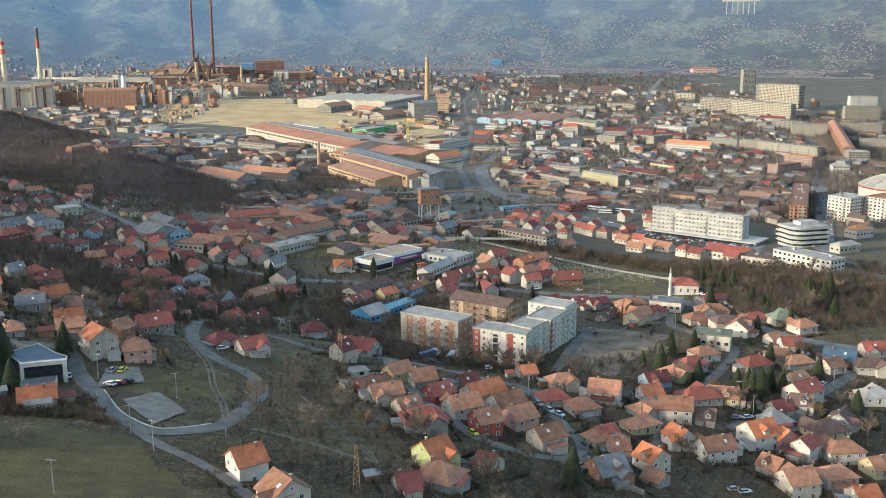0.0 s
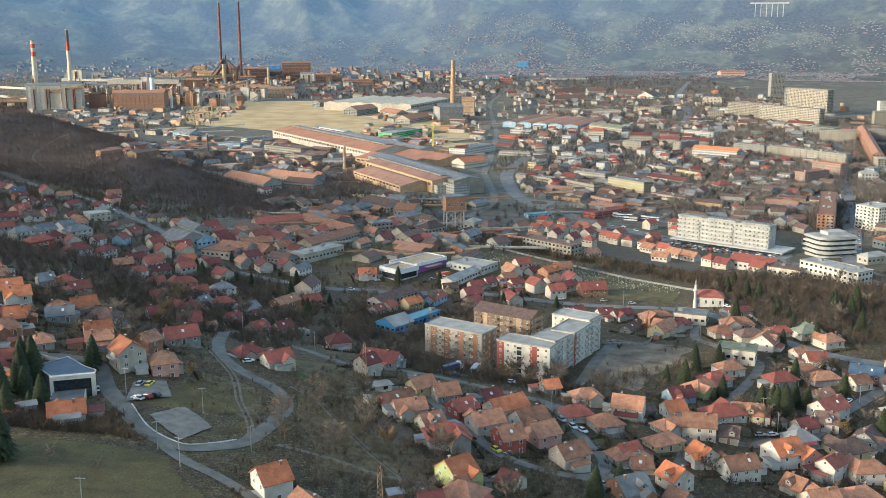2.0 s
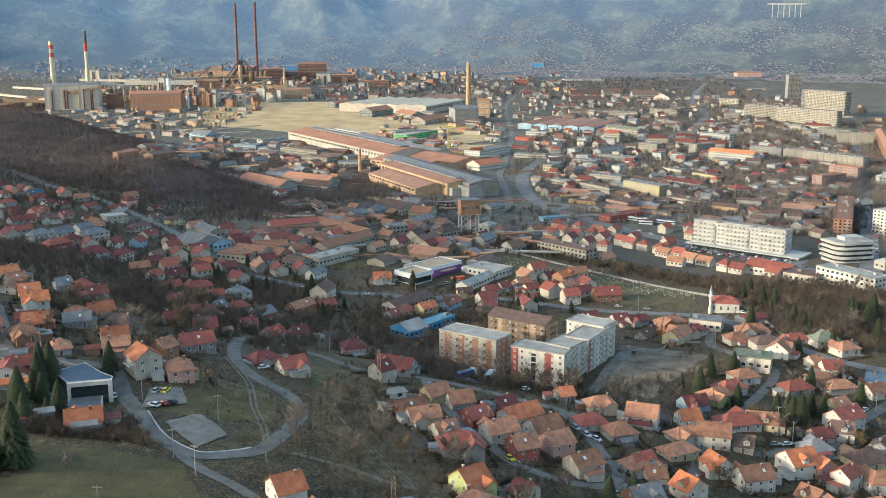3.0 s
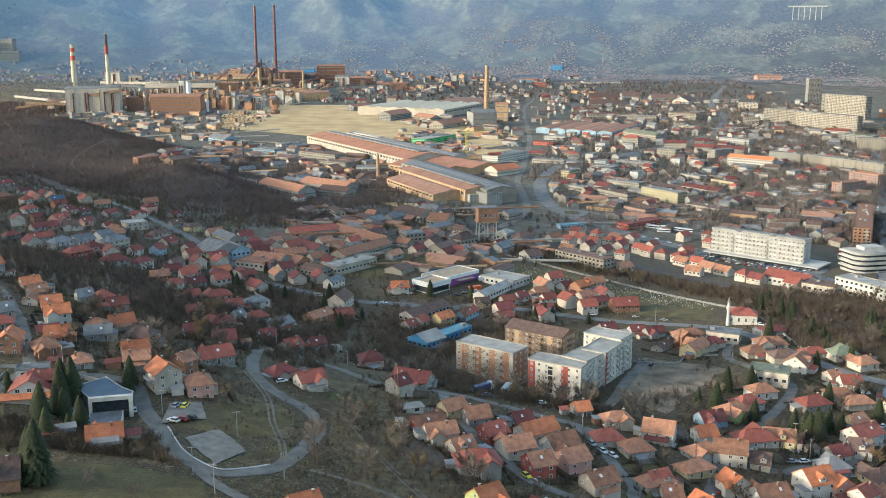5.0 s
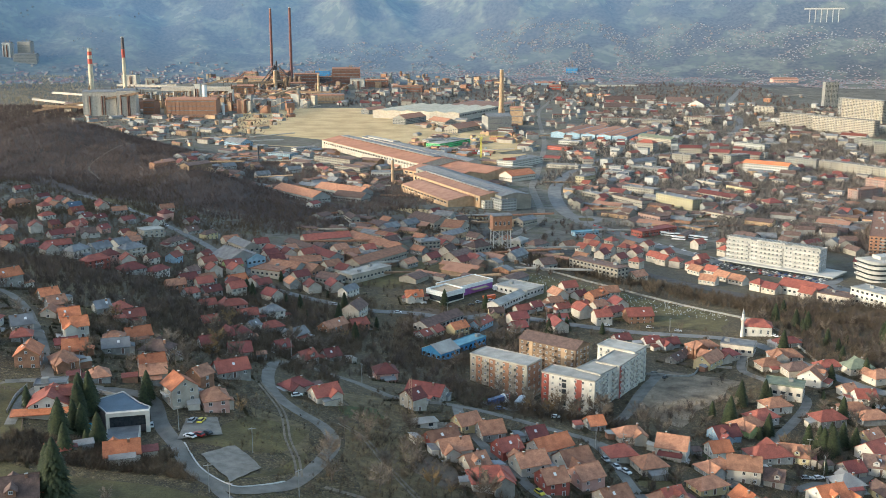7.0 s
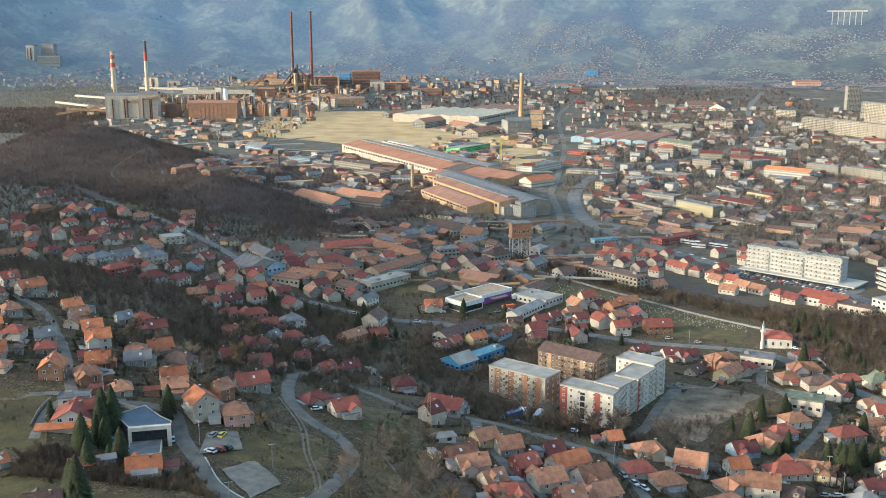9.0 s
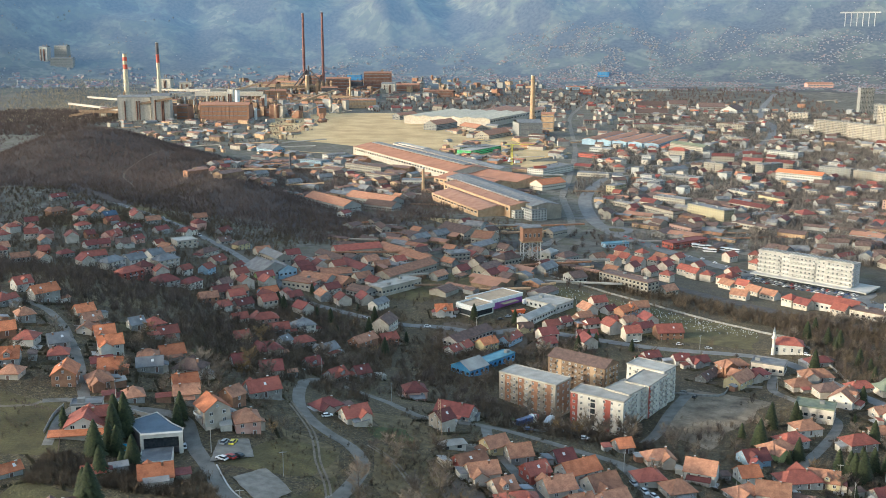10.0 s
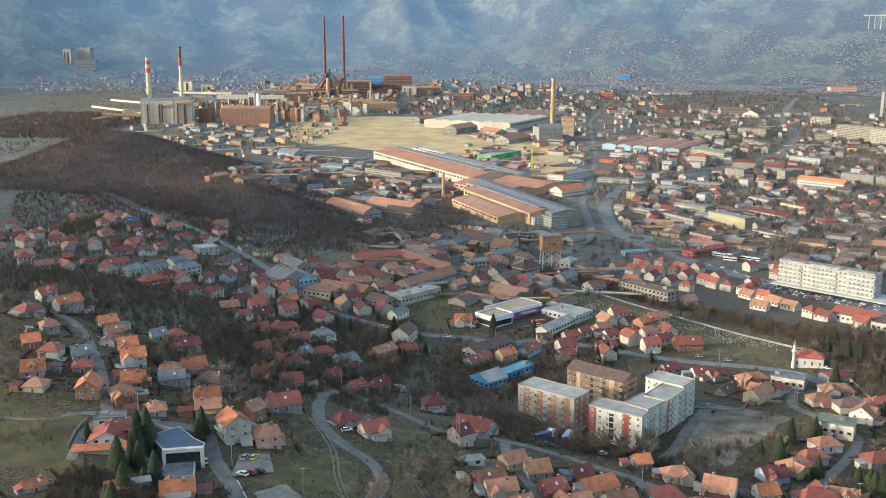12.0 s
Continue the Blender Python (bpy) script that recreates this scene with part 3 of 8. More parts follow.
def hill_material():
    """The far hills as the plain backdrop of the valley: small fields, hedges and woods, with blue haze painted as
    glow.
    """
    m = bpy.data.materials.new("far_hills")
    m.use_nodes = True
    n, link = m.node_tree.nodes, m.node_tree.links.new
    out, geo, xyz, haze_glow = n["Principled BSDF"], n.new("ShaderNodeNewGeometry"), n.new("ShaderNodeSeparateXYZ"), n.new("ShaderNodeMapRange")
    link(geo.outputs["Position"], xyz.inputs["Vector"])
    flat = n.new("ShaderNodeCombineXYZ")
    link(xyz.outputs["X"], flat.inputs["X"])
    link(xyz.outputs["Y"], flat.inputs["Y"])

    def mottle(size, detail, lo, hi):
        t, r = n.new("ShaderNodeTexNoise"), n.new("ShaderNodeMapRange")
        t.inputs["Scale"].default_value, t.inputs["Detail"].default_value = 1 / size, detail
        r.inputs["From Min"].default_value, r.inputs["From Max"].default_value = lo, hi
        link(flat.outputs["Vector"], t.inputs["Vector"])
        link(t.outputs["Fac"], r.inputs["Value"])
        return r.outputs["Result"]

    def blend(f, a, b):
        x = n.new("ShaderNodeMixRGB")
        link(f, x.inputs[0])
        for k, c in ((1, a), (2, b)):
            if isinstance(c, tuple):
                x.inputs[k].default_value = (*c, 1)
            else:
                link(c, x.inputs[k])
        return x.outputs["Color"]

    cells, tone = n.new("ShaderNodeTexVoronoi"), n.new("ShaderNodeSeparateColor")
    cells.inputs["Scale"].default_value = 1 / 55
    link(flat.outputs["Vector"], cells.inputs["Vector"])
    link(cells.outputs["Color"], tone.inputs["Color"])
    fields = blend(tone.outputs["Red"], (0.055, 0.06, 0.038), (0.115, 0.11, 0.075))
    hedged = blend(mottle(24, 6, 0.42, 0.68), fields, (0.05, 0.05, 0.042))
    woods = blend(mottle(14, 5, 0.35, 0.65), (0.026, 0.024, 0.022), (0.058, 0.052, 0.045))
    link(blend(mottle(150, 12, 0.46, 0.54), hedged, woods), out.inputs["Base Color"])
    out.inputs["Roughness"].default_value = 0.95
    # blue emission rising with distance imitates haze; the hills are no light source
    link(xyz.outputs["Y"], haze_glow.inputs["Value"])
    haze_glow.inputs["From Min"].default_value, haze_glow.inputs["From Max"].default_value = 3100, 4300
    haze_glow.inputs["To Min"].default_value, haze_glow.inputs["To Max"].default_value = 0.02, 0.18
    link(haze_glow.outputs["Result"], out.inputs["Emission Strength"])
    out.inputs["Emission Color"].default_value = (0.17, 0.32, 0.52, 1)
    return m


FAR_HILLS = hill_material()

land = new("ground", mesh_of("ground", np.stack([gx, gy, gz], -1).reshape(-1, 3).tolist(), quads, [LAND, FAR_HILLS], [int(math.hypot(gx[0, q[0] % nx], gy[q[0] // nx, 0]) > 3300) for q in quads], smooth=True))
tagged(land, "brown winter hillside, valley floor and far hills", "ground", kind="structure")


def curve_points(pts, step=4.0):
    """A smooth line through plan points."""
    p = [Vector((*q, 0)) for q in pts]
    p = [2 * p[0] - p[1]] + p + [2 * p[-1] - p[-2]]
    out = []
    for a, b, c, d in zip(p, p[1:], p[2:], p[3:]):
        n = max(1, int((c - b).length / step))
        for i in range(n):
            t = i / n
            out.append(0.5 * (2 * b + (c - a) * t + (2 * a - 5 * b + 4 * c - d) * t * t + (3 * b - a - 3 * c + d) * t ** 3))
    return out + [p[-2]]


ROADS = []


def ribbon(name, pts, width, mat, lift=0.14, label="", category="road", step=4.0, thick=0.0, shift=0.0):
    """A road, track or kerb laid over the ground along plan points."""
    line = curve_points(pts, step)
    v, f = [], []
    n = 3 if width > 3 else 1
    for i, p in enumerate(line):
        d = (line[min(i + 1, len(line) - 1)] - line[max(i - 1, 0)]).normalized()
        side = Vector((d.y, -d.x, 0))
        for k in range(n + 1):
            q = p + side * (shift + (k / n - 0.5) * width)
            v.append((q.x, q.y, height(q.x, q.y) + lift + thick))
    m = n + 1
    for i in range(len(line) - 1):
        for k in range(n):
            f.append((i * m + k + 1, i * m + k, (i + 1) * m + k, (i + 1) * m + k + 1))
    if thick:
        low = len(v)
        v += [(a, b, c - thick - 0.5) for a, b, c in v]
        for i in range(len(line) - 1):
            for k in (0, n):
                a, b = i * m + k, (i + 1) * m + k
                f.append((a, b, low + b, low + a) if k else (b, a, low + a, low + b))
    ROADS.extend((p.x, p.y, width / 2 + 1.5) for p in line[::2])
    return tagged(new(name, mesh_of(name, v, f, [mat])), label, category, kind="structure")


def patch(name, corners, mat, lift=0.1, label="", category="ground", cells=22, wave=5.0):
    """A field or yard laid over the ground between four plan corners; wave: how far its edges wander."""
    a, b, c, d = (Vector((*q, 0)) for q in corners)
    v = []
    for j in range(cells + 1):
        for i in range(cells + 1):
            s, t = i / cells, j / cells
            p = (a * (1 - s) + b * s) * (1 - t) + (d * (1 - s) + c * s) * t
            p = p + wave * noise.noise_vector(Vector((p.x / (6 * wave), p.y / (6 * wave), 7))) + 0.3 * wave * noise.noise_vector(Vector((p.x / (2 * wave), p.y / (2 * wave), 3)))
            v.append((p.x, p.y, height(p.x, p.y) + lift))
    m = cells + 1
    f = [(j * m + i, j * m + i + 1, (j + 1) * m + i + 1, (j + 1) * m + i) for j in range(cells) for i in range(cells)]
    if (b - a).cross(d - a).z < 0:
        f = [q[::-1] for q in f]
    return tagged(new(name, mesh_of(name, v, f, [mat], smooth=True)), label, category, kind="structure")

# ---- roads and yards ----
PAVING = surface("pale_worn_paving", (0.15, 0.132, 0.11), (0.25, 0.222, 0.185), 3.0, 0.9, 0.3, 0.05)
ribbon("road", [(-132, 322), (-117, 324), (-102, 323), (-93, 305), (-84, 288), (-75, 271), (-66, 262), (-59, 259.5), (-51, 264), (-45, 270), (-40, 288), (-37.5, 305), (-39, 315.5), (-44, 325), (-53, 334),
                (-61, 345), (-68, 361), (-72.5, 386), (-73, 404), (-68, 418), (-60, 413), (-49, 405), (-38, 397), (-28, 386), (-19, 380), (4, 384), (26, 376), (39, 369), (54, 362), (66, 352)], 5.0, ASPHALT_OLD, label="narrow worn asphalt road looping over the hillside")
ribbon("road", [(-66, 262), (-63.7, 257), (-56, 249), (-48, 243), (-39.5, 234.6), (-32, 225), (-24, 212), (-14, 190)], 3.6, ASPHALT_OLD, 0.17, "narrow lane running down from the road loop")
ribbon("road", [(4, 384), (6, 360), (15.7, 327.4), (22.7, 315.6), (28.8, 299.6), (38.7, 291.8), (49, 289), (60, 291), (66.7, 305), (63.8, 319), (62, 332), (58.8, 349), (54, 362)], 4.4, ASPHALT_OLD, 0.17, "residential street between the tiled houses")
ribbon("road", [(60, 291), (75, 296), (90, 305), (108, 345), (125, 371), (150, 406), (164, 430), (163, 442), (154, 465), (149, 480), (157, 505), (170, 532)], 4.4, ASPHALT_OLD, 0.17, "residential street up to the mosque")
ribbon("road", [(108, 345), (126, 336), (137, 342), (151, 345), (177, 373), (205, 398), (240, 430)], 5.0, ASPHALT_OLD, 0.2, "residential street with parked cars")
ribbon("road", [(-135, 321), (-143, 338), (-150, 354), (-159, 372), (-170, 392), (-179, 408), (-197, 432), (-217, 444), (-233, 456), (-290, 480)], 4.2, ASPHALT_OLD, 0.17, "lane climbing between hillside houses")
ribbon("dirt_track", [(-290, 330), (-220, 318), (-160, 314), (-150, 320.6)], 1.8, TRACK, 0.14, "faint earth path across the meadow", "track")
ribbon("road", [(-150, 320.6), (-143, 323.6), (-132, 324)], 3.4, ASPHALT_OLD, 0.2, "short lane beside the white garage")
ribbon("driveway", [(-138, 318), (-139, 309), (-136.5, 296), (-134.7, 288)], 3.2, PAVING, 0.16, "grey paved drive beside the red-roofed villa", "driveway")
ribbon("road", [(-520, 1110), (-482, 1077), (-402, 1020), (-297, 885), (-251, 831), (-200, 764), (-168, 716), (-144, 679), (-116, 634), (-95, 618), (-50, 593), (-22, 589), (5, 580), (30, 589), (67, 577), (105, 562), (150, 546), (170, 527), (185, 474), (204, 440), (240, 420)], 7.0, ASPHALT, 0.2, "main road through the suburb")
ribbon("road", [(330, 3000), (260, 2600), (204, 2252), (161, 1661), (120, 1312), (100, 1164), (94, 986), (60, 880)], 8.0, ASPHALT_OLD, 0.3, "straight road past the steelworks", step=12)
ribbon("road", [(900, 3100), (770, 2739), (640, 2300), (612, 2106), (516, 1805), (399, 1579), (288, 1467), (225, 1433), (169, 1312), (127, 1164), (119, 1033), (131, 961), (152, 922), (182, 860), (218, 806), (249, 755), (276, 710), (293, 644), (330, 560)], 15.0, ASPHALT, 0.35, "wide boulevard with traffic lanes", step=10)
ribbon("kerb", [(-84, 288), (-75, 271), (-66, 262), (-59, 259.5), (-51, 264), (-45.5, 269)], 0.4, KERB, 0.1, "pale concrete kerb along the bend", "kerb", 2.0, 0.2, -2.8)
for k in range(5):
    ribbon("rail_track", [(-235, 1310 - 3 * k), (-115, 1015 + 4.5 * k), (-20, 905 + 4.5 * k), (60, 850 + 4.5 * k), (95, 800 + 4.5 * k), (140, 730 + 4.5 * k), (240, 600 + 4.5 * k), (330, 480 + 4.5 * k)], 3.4, RAIL_BED, 0.35, "rusty railway track on dark ballast", "railway", 8.0)
patch("plain", [(-470, 2440), (-120, 2400), (90, 1420), (-420, 1870)], STRAW, 0.3, "sunlit plain of dry straw-coloured grass", "grass plain", 50, 18.0)
patch("plain", [(-330, 1640), (-60, 1500), (-30, 1420), (-120, 1500)], STRAW, 0.5, "strip of dry grass beside the halls", "grass plain", 22, 14.0)
patch("plain", [(10, 1850), (110, 1900), (150, 1600), (40, 1480)], STRAW, 0.5, "dry grass yard beside the road", "grass plain", 22, 14.0)
# straw colour laid on to imitate golden sunlight on the ground round the halls
patch("dry_ground", [(-60, 1010), (10, 985), (62, 950), (-20, 940)], STRAW, 0.3, "bare ground before the brick hall, painted golden as if sunlit", "ground", 24, 8.0)
patch("dry_ground", [(60, 1480), (120, 1500), (110, 1380), (60, 1400)], STRAW, 0.5, "yard beside the railway, painted golden as if sunlit", "ground", 20, 9.0)
patch("meadow", [(-135, 262), (-62, 252), (-36, 212), (-135, 195)], GRASS, 0.12, "olive winter meadow below the road", "meadow")
patch("meadow", [(-180, 330), (-140, 322), (-128, 282), (-190, 270)], GRASS, 0.12, "olive garden meadow", "meadow")
patch("meadow", [(-150, 450), (-118, 425), (-150, 405), (-175, 430)], GRASS, 0.12, "green slope behind the houses", "meadow")
patch("cemetery_lawn", [(36, 712), (176, 600), (160, 556), (62, 606)], GRASS, 0.15, "grassy cemetery ground", "cemetery")
LOT = surface("churned_lot_earth", (0.09, 0.064, 0.04), (0.27, 0.21, 0.145), 9.0, 0.95, 0.6, 0.0, grain=0.5, bump_size=0.9)
patch("building_lot", [(82, 426), (109, 487), (143, 463), (97, 396)], LOT, 0.15, "bare churned earth lot with pale scraped ground", "empty lot", 36, 4.0)
ribbon("lane", [(66, 399), (80, 420), (93, 448), (103, 470), (107, 480)], 5.5, ASPHALT_OLD, 0.24, "asphalt lane along the white apartment row", "road")
patch("bus_depot", [(12, 394), (30, 424), (44, 417), (28, 388)], ASPHALT_OLD, 0.2, "dark asphalt yard below the unfinished slab", "parking lot", 16, 1.0)
patch("parking_lot", [(-84.3, 291), (-86, 309), (-76.8, 313.3), (-71.7, 299)], PAVING, 0.35, "small paved car park beside the road", "parking lot", 14, 0.3)
patch("sports_pitch", [(-74.7, 281), (-66.2, 292), (-55.5, 278.2), (-62, 264.5)], PAVING, 0.3, "small worn sports pitch", "sports pitch", 14, 0.8)
patch("hotel_car_park", [(205, 800), (285, 712), (300, 735), (230, 815)], ASPHALT, 0.25, "car park before the white office slab", "parking lot")
patch("town_car_park", [(340, 900), (440, 940), (462, 1000), (360, 985)], ASPHALT_OLD, 0.25, "large worn car park in the town", "parking lot")
patch("bus_yard", [(150, 985), (215, 880), (262, 855), (215, 960)], ASPHALT_OLD, 0.25, "asphalt bus yard", "parking lot")
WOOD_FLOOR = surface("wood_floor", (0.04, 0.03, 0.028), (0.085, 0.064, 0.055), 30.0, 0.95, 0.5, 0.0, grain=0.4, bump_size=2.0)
ribbon("dirt_track", [(-372.2, 1066.8), (-394.6, 1109.7), (-416.7, 1152.2), (-422.3, 1178.7), (-420.7, 1199.0), (-417.9, 1218.7), (-414.5, 1237.6), (-408.3, 1278.4)], 2.6, PALE_TRACK, 0.8, "pale worn path over the wooded hill", "track", 6.0)
ribbon("road", [(137.5 + 13 * math.cos(radians(a)), 972 + 13 * math.sin(radians(a))) for a in range(0, 391, 30)], 9.0, ASPHALT, 0.42, "asphalt roundabout on the boulevard", step=5.0)
patch("roundabout_island", [(130.5, 965), (144.5, 965), (144.5, 979), (130.5, 979)], GRASS, 0.5, "green island of the roundabout", "grass", 8, 1.0)
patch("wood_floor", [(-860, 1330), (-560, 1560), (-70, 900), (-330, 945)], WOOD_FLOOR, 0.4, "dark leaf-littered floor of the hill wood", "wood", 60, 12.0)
for side in (-0.8, 0.8):
    ribbon("dirt_track", [(-72, 362), (-58, 330), (-52, 305), (-47, 290), (-44, 276)], 0.8, TRACK, 0.18, "worn wheel rut of the dirt track cutting the road loop", "track", shift=side)
for side in (-0.8, 0.8):
    ribbon("dirt_track", [(-38, 330), (-28, 318), (-18, 295), (-6, 272), (8, 252), (20, 236)], 0.8, TRACK, 0.18, "worn wheel rut of the dirt track down the slope", "track", shift=side)
ribbon("dirt_track", [(-36, 272), (-20, 268), (-6, 262), (6, 262)], 2.0, TRACK, 0.14, "narrow earth path on the slope", "track")
DRY = surface("dry_slope_grass", (0.085, 0.062, 0.03), (0.17, 0.125, 0.06), 3.0, 0.95, 0.5, 0.0, grain=0.4, bump_size=0.5)
patch("dry_slope", [(-36, 335), (-16, 330), (26, 248), (-24, 262)], DRY, 0.07, "slope of dry straw-brown grass", "meadow")
patch("dry_slope", [(-70, 330), (-45, 318), (-44, 282), (-56, 296)], DRY, 0.07, "dry grass inside the road loop", "meadow")
patch("dry_slope", [(-44, 372), (-30, 376), (0, 350), (-28, 334)], DRY, 0.07, "dry grass beside the building site", "meadow")
patch("meadow", [(-80, 290), (-68, 320), (-48, 316), (-52, 292)], GRASS, 0.09, "olive grass inside the road loop", "meadow", 20, 4.0)
patch("meadow", [(-60, 268), (-48, 284), (-44, 300), (-43, 280)], GRASS, 0.09, "olive verge along the road loop", "meadow", 16, 2.0)
patch("garden", [(-5, 318), (8, 305), (0, 288), (-14, 300)], EARTH, 0.1, "dug earth vegetable garden", "garden", 10, 1.0)
patch("meadow", [(70, 336), (82, 330), (78, 318), (66, 322)], GRASS, 0.1, "small green lawn between houses", "meadow", 10, 1.5)
patch("meadow", [(-300, 480), (-180, 470), (-170, 520), (-320, 600)], DRY, 0.1, "dry pasture on the western slope", "meadow")
patch("meadow", [(-420, 900), (-330, 960), (-250, 850), (-340, 800)], GRASS, 0.15, "pale green meadow beside the road", "meadow")
patch("meadow", [(-75, 660), (20, 780), (40, 745), (-40, 640)], GRASS, 0.15, "green strip before the works", "meadow")

ribbon("road", [(760, 1720), (694, 1559), (600, 1332), (515, 1123), (431, 930), (375, 797), (325, 686), (318, 640)], 14.0, ASPHALT, 0.4, "straight town avenue lined with parked cars", step=10)
LAWN = surface("green_lawn", (0.035, 0.045, 0.014), (0.085, 0.095, 0.03), 6.0, 0.95, 0.5, 0.0, grain=0.4, bump_size=0.6)
patch("lawn", [(-42, 352), (-26, 356), (-20, 340), (-36, 338)], LAWN, 0.13, "green lawn beside the unfinished house", "lawn", 16, 1.5)
patch("lawn", [(10, 420), (26, 428), (30, 405), (14, 402)], LAWN, 0.13, "green lawn behind the grey house", "lawn", 16, 1.5)
patch("lawn", [(-150, 455), (-110, 430), (-122, 405), (-160, 425)], LAWN, 0.16, "green slope above the houses", "lawn", 16, 3.0)
patch("lawn", [(98, 360), (110, 372), (116, 362), (104, 352)], LAWN, 0.13, "green lawn between the tiled houses", "lawn", 12, 1.0)
patch("works_yard", [(-20, 600), (45, 590), (30, 540), (-30, 555)], EARTH, 0.16, "trampled yard of the timber and car dealers", "yard", 20, 3.0)
SCRAPED = surface("scraped_pale_ground", (0.12, 0.098, 0.074), (0.26, 0.22, 0.17), 3.5, 0.95, 0.5, 0.0, grain=0.4, bump_size=0.7)
patch("scraped_ground", [(-8, 352), (2, 356), (8, 346), (-4, 342)], SCRAPED, 0.2, "bare grey ground of the building site", "ground", 20, 1.5)


# ---- houses ----

house(-222.5, 465.1, 48, 8.2, 7.6, 5.0, "g", "r", "w")
house(-204.8, 449.3, 49, 12.0, 7.6, 5.9, "g", "o", "g")
house(-215.1, 428.0, -27, 9.3, 7.6, 3.4, "h", "r", "g")
house(-194.3, 406.2, 36, 7.0, 7.6, 4.2, "h", "t", "g")
house(-191.0, 381.8, 31, 6.9, 6.8, 4.2, "g", "o", "n")
house(-179.9, 375.9, 3, 8.1, 7.6, 3.4, "h", "r", "w")
house(-176.5, 352.7, 18, 8.0, 8.5, 3.4, "g", "o", "g")
house(-169.6, 340.0, 3, 7.5, 6.8, 2.5, "h", "t", "c")
house(-167.5, 376.4, 32, 7.8, 7.6, 3.4, "g", "k", "g")
house(-162.1, 364.0, 19, 7.3, 6.8, 2.5, "h", "r", "g")
house(-149.6, 340.1, -77, 10.8, 7.6, 5.0, "g", "o", "n")
house(-179.6, 433.7, 40, 8.1, 6.8, 3.4, "g", "o", "g")
house(-169.0, 415.1, 40, 7.5, 7.6, 4.2, "g", "t", "g")
house(-166.4, 402.2, -85, 6.7, 6.0, 2.5, "g", "t", "c")
house(-157.5, 399.4, 27, 8.1, 7.6, 3.4, "g", "o", "w")
house(-147.9, 380.1, 27, 9.5, 7.6, 5.0, "g", "o", "w")
house(-144.5, 361.4, 28, 8.0, 4.2, 2.5, "g", "d", "g")
house(-138.3, 354.4, 16, 8.7, 8.5, 3.4, "g", "o", "n")
house(-137.5, 340.3, 33, 8.4, 9.3, 3.4, "h", "t", "n")
house(-153.7, 427.3, 38, 6.5, 6.8, 4.2, "g", "k", "g")
house(-150.5, 442.2, 41, 8.4, 7.6, 3.4, "h", "r", "g")
house(-138.7, 424.1, 32, 9.0, 6.8, 4.2, "g", "r", "g")
house(-132.4, 379.5, 16, 8.1, 6.8, 2.5, "h", "t", "g")
house(-125.9, 389.0, 30, 9.8, 7.6, 3.4, "g", "o", "g")
house(-127.1, 365.4, 19, 9.8, 6.8, 3.4, "g", "k", "g")
house(-112.7, 370.8, -11, 11.6, 8.5, 4.2, "h", "b", "c")
house(-109.1, 350.7, 27, 9.1, 6.8, 4.2, "g", "o", "c")
house(-105.2, 339.4, 18, 9.1, 6.8, 4.2, "g", "t", "c")
house(-122.3, 332.3, 25, 6.9, 7.6, 2.5, "h", "t", "g")
house(-95.4, 273.1, 19, 9.9, 7.6, 2.9, "g", "o", "w")
house(-113.6, 271.5, 25, 6.5, 4.2, 2.1, "g", "r", "g")
house(-137.1, 267.4, 44, 6.5, 4.2, 2.1, "g", "o", "g")
house(-242.7, 691.8, 22, 16.0, 7.6, 4.2, "h", "r", "c")
house(-110.6, 238.7, 20, 9.2, 10.2, 4.2, "g", "b", "n")
house(-91.4, 322.9, -54, 9.9, 8.5, 7.6, "g", "o", "c")
house(-79.7, 322.8, 22, 8.4, 9.3, 5.0, "h", "t", "p")
house(-89.9, 344.8, 56, 6.5, 6.8, 5.0, "g", "t", "n")
house(-82.6, 362.3, 30, 12.4, 8.5, 4.2, "g", "r", "g")

house(-164.0, 583.1, 30, 11.2, 7.6, 5.0, "g", "t", "n")
house(-151.2, 567.5, 53, 8.3, 6.8, 4.2, "g", "r", "w")
house(-144.7, 591.6, 39, 11.2, 7.6, 3.4, "g", "d", "g")
house(-123.9, 556.7, 24, 15.1, 8.5, 4.2, "h", "r", "p")
house(-137.9, 633.1, 40, 12.3, 7.6, 4.2, "g", "o", "u")
house(-126.9, 634.1, 71, 6.6, 6.8, 4.2, "g", "r", "w")
house(-148.4, 670.8, 35, 12.4, 7.6, 5.0, "g", "d", "e")
house(-101.1, 553.4, 31, 13.1, 8.5, 5.0, "h", "k", "w")
house(-118.2, 476.2, 32, 7.8, 6.8, 3.4, "g", "r", "y")
house(-111.4, 535.5, 25, 11.1, 7.6, 3.4, "g", "r", "g")
house(-101.2, 499.2, 57, 6.5, 6.0, 3.4, "g", "k", "w")
house(-93.7, 510.4, 31, 11.7, 7.6, 3.4, "h", "r", "g")
house(-100.9, 458.0, 31, 12.1, 9.3, 3.4, "h", "d", "c")
house(-88.0, 403.5, 20, 9.4, 8.5, 3.4, "g", "d", "c")
house(-78.2, 496.5, 51, 10.5, 7.6, 4.2, "g", "k", "w")
house(-120.8, 632.9, 40, 9.6, 7.6, 3.4, "g", "d", "g")
house(-58.1, 362.9, 40, 10.4, 7.6, 2.5, "h", "d", "c")
house(-45.9, 353.9, 33, 10.1, 7.6, 4.2, "g", "r", "c")
house(-63.3, 425.4, 50, 8.5, 7.6, 3.4, "g", "r", "g")
house(-55.0, 450.2, 35, 7.5, 7.6, 3.4, "g", "d", "g")
house(-64.1, 538.5, 53, 16.0, 7.6, 4.2, "g", "t", "n")
house(-51.0, 548.7, 34, 10.3, 7.6, 4.2, "g", "r", "n")
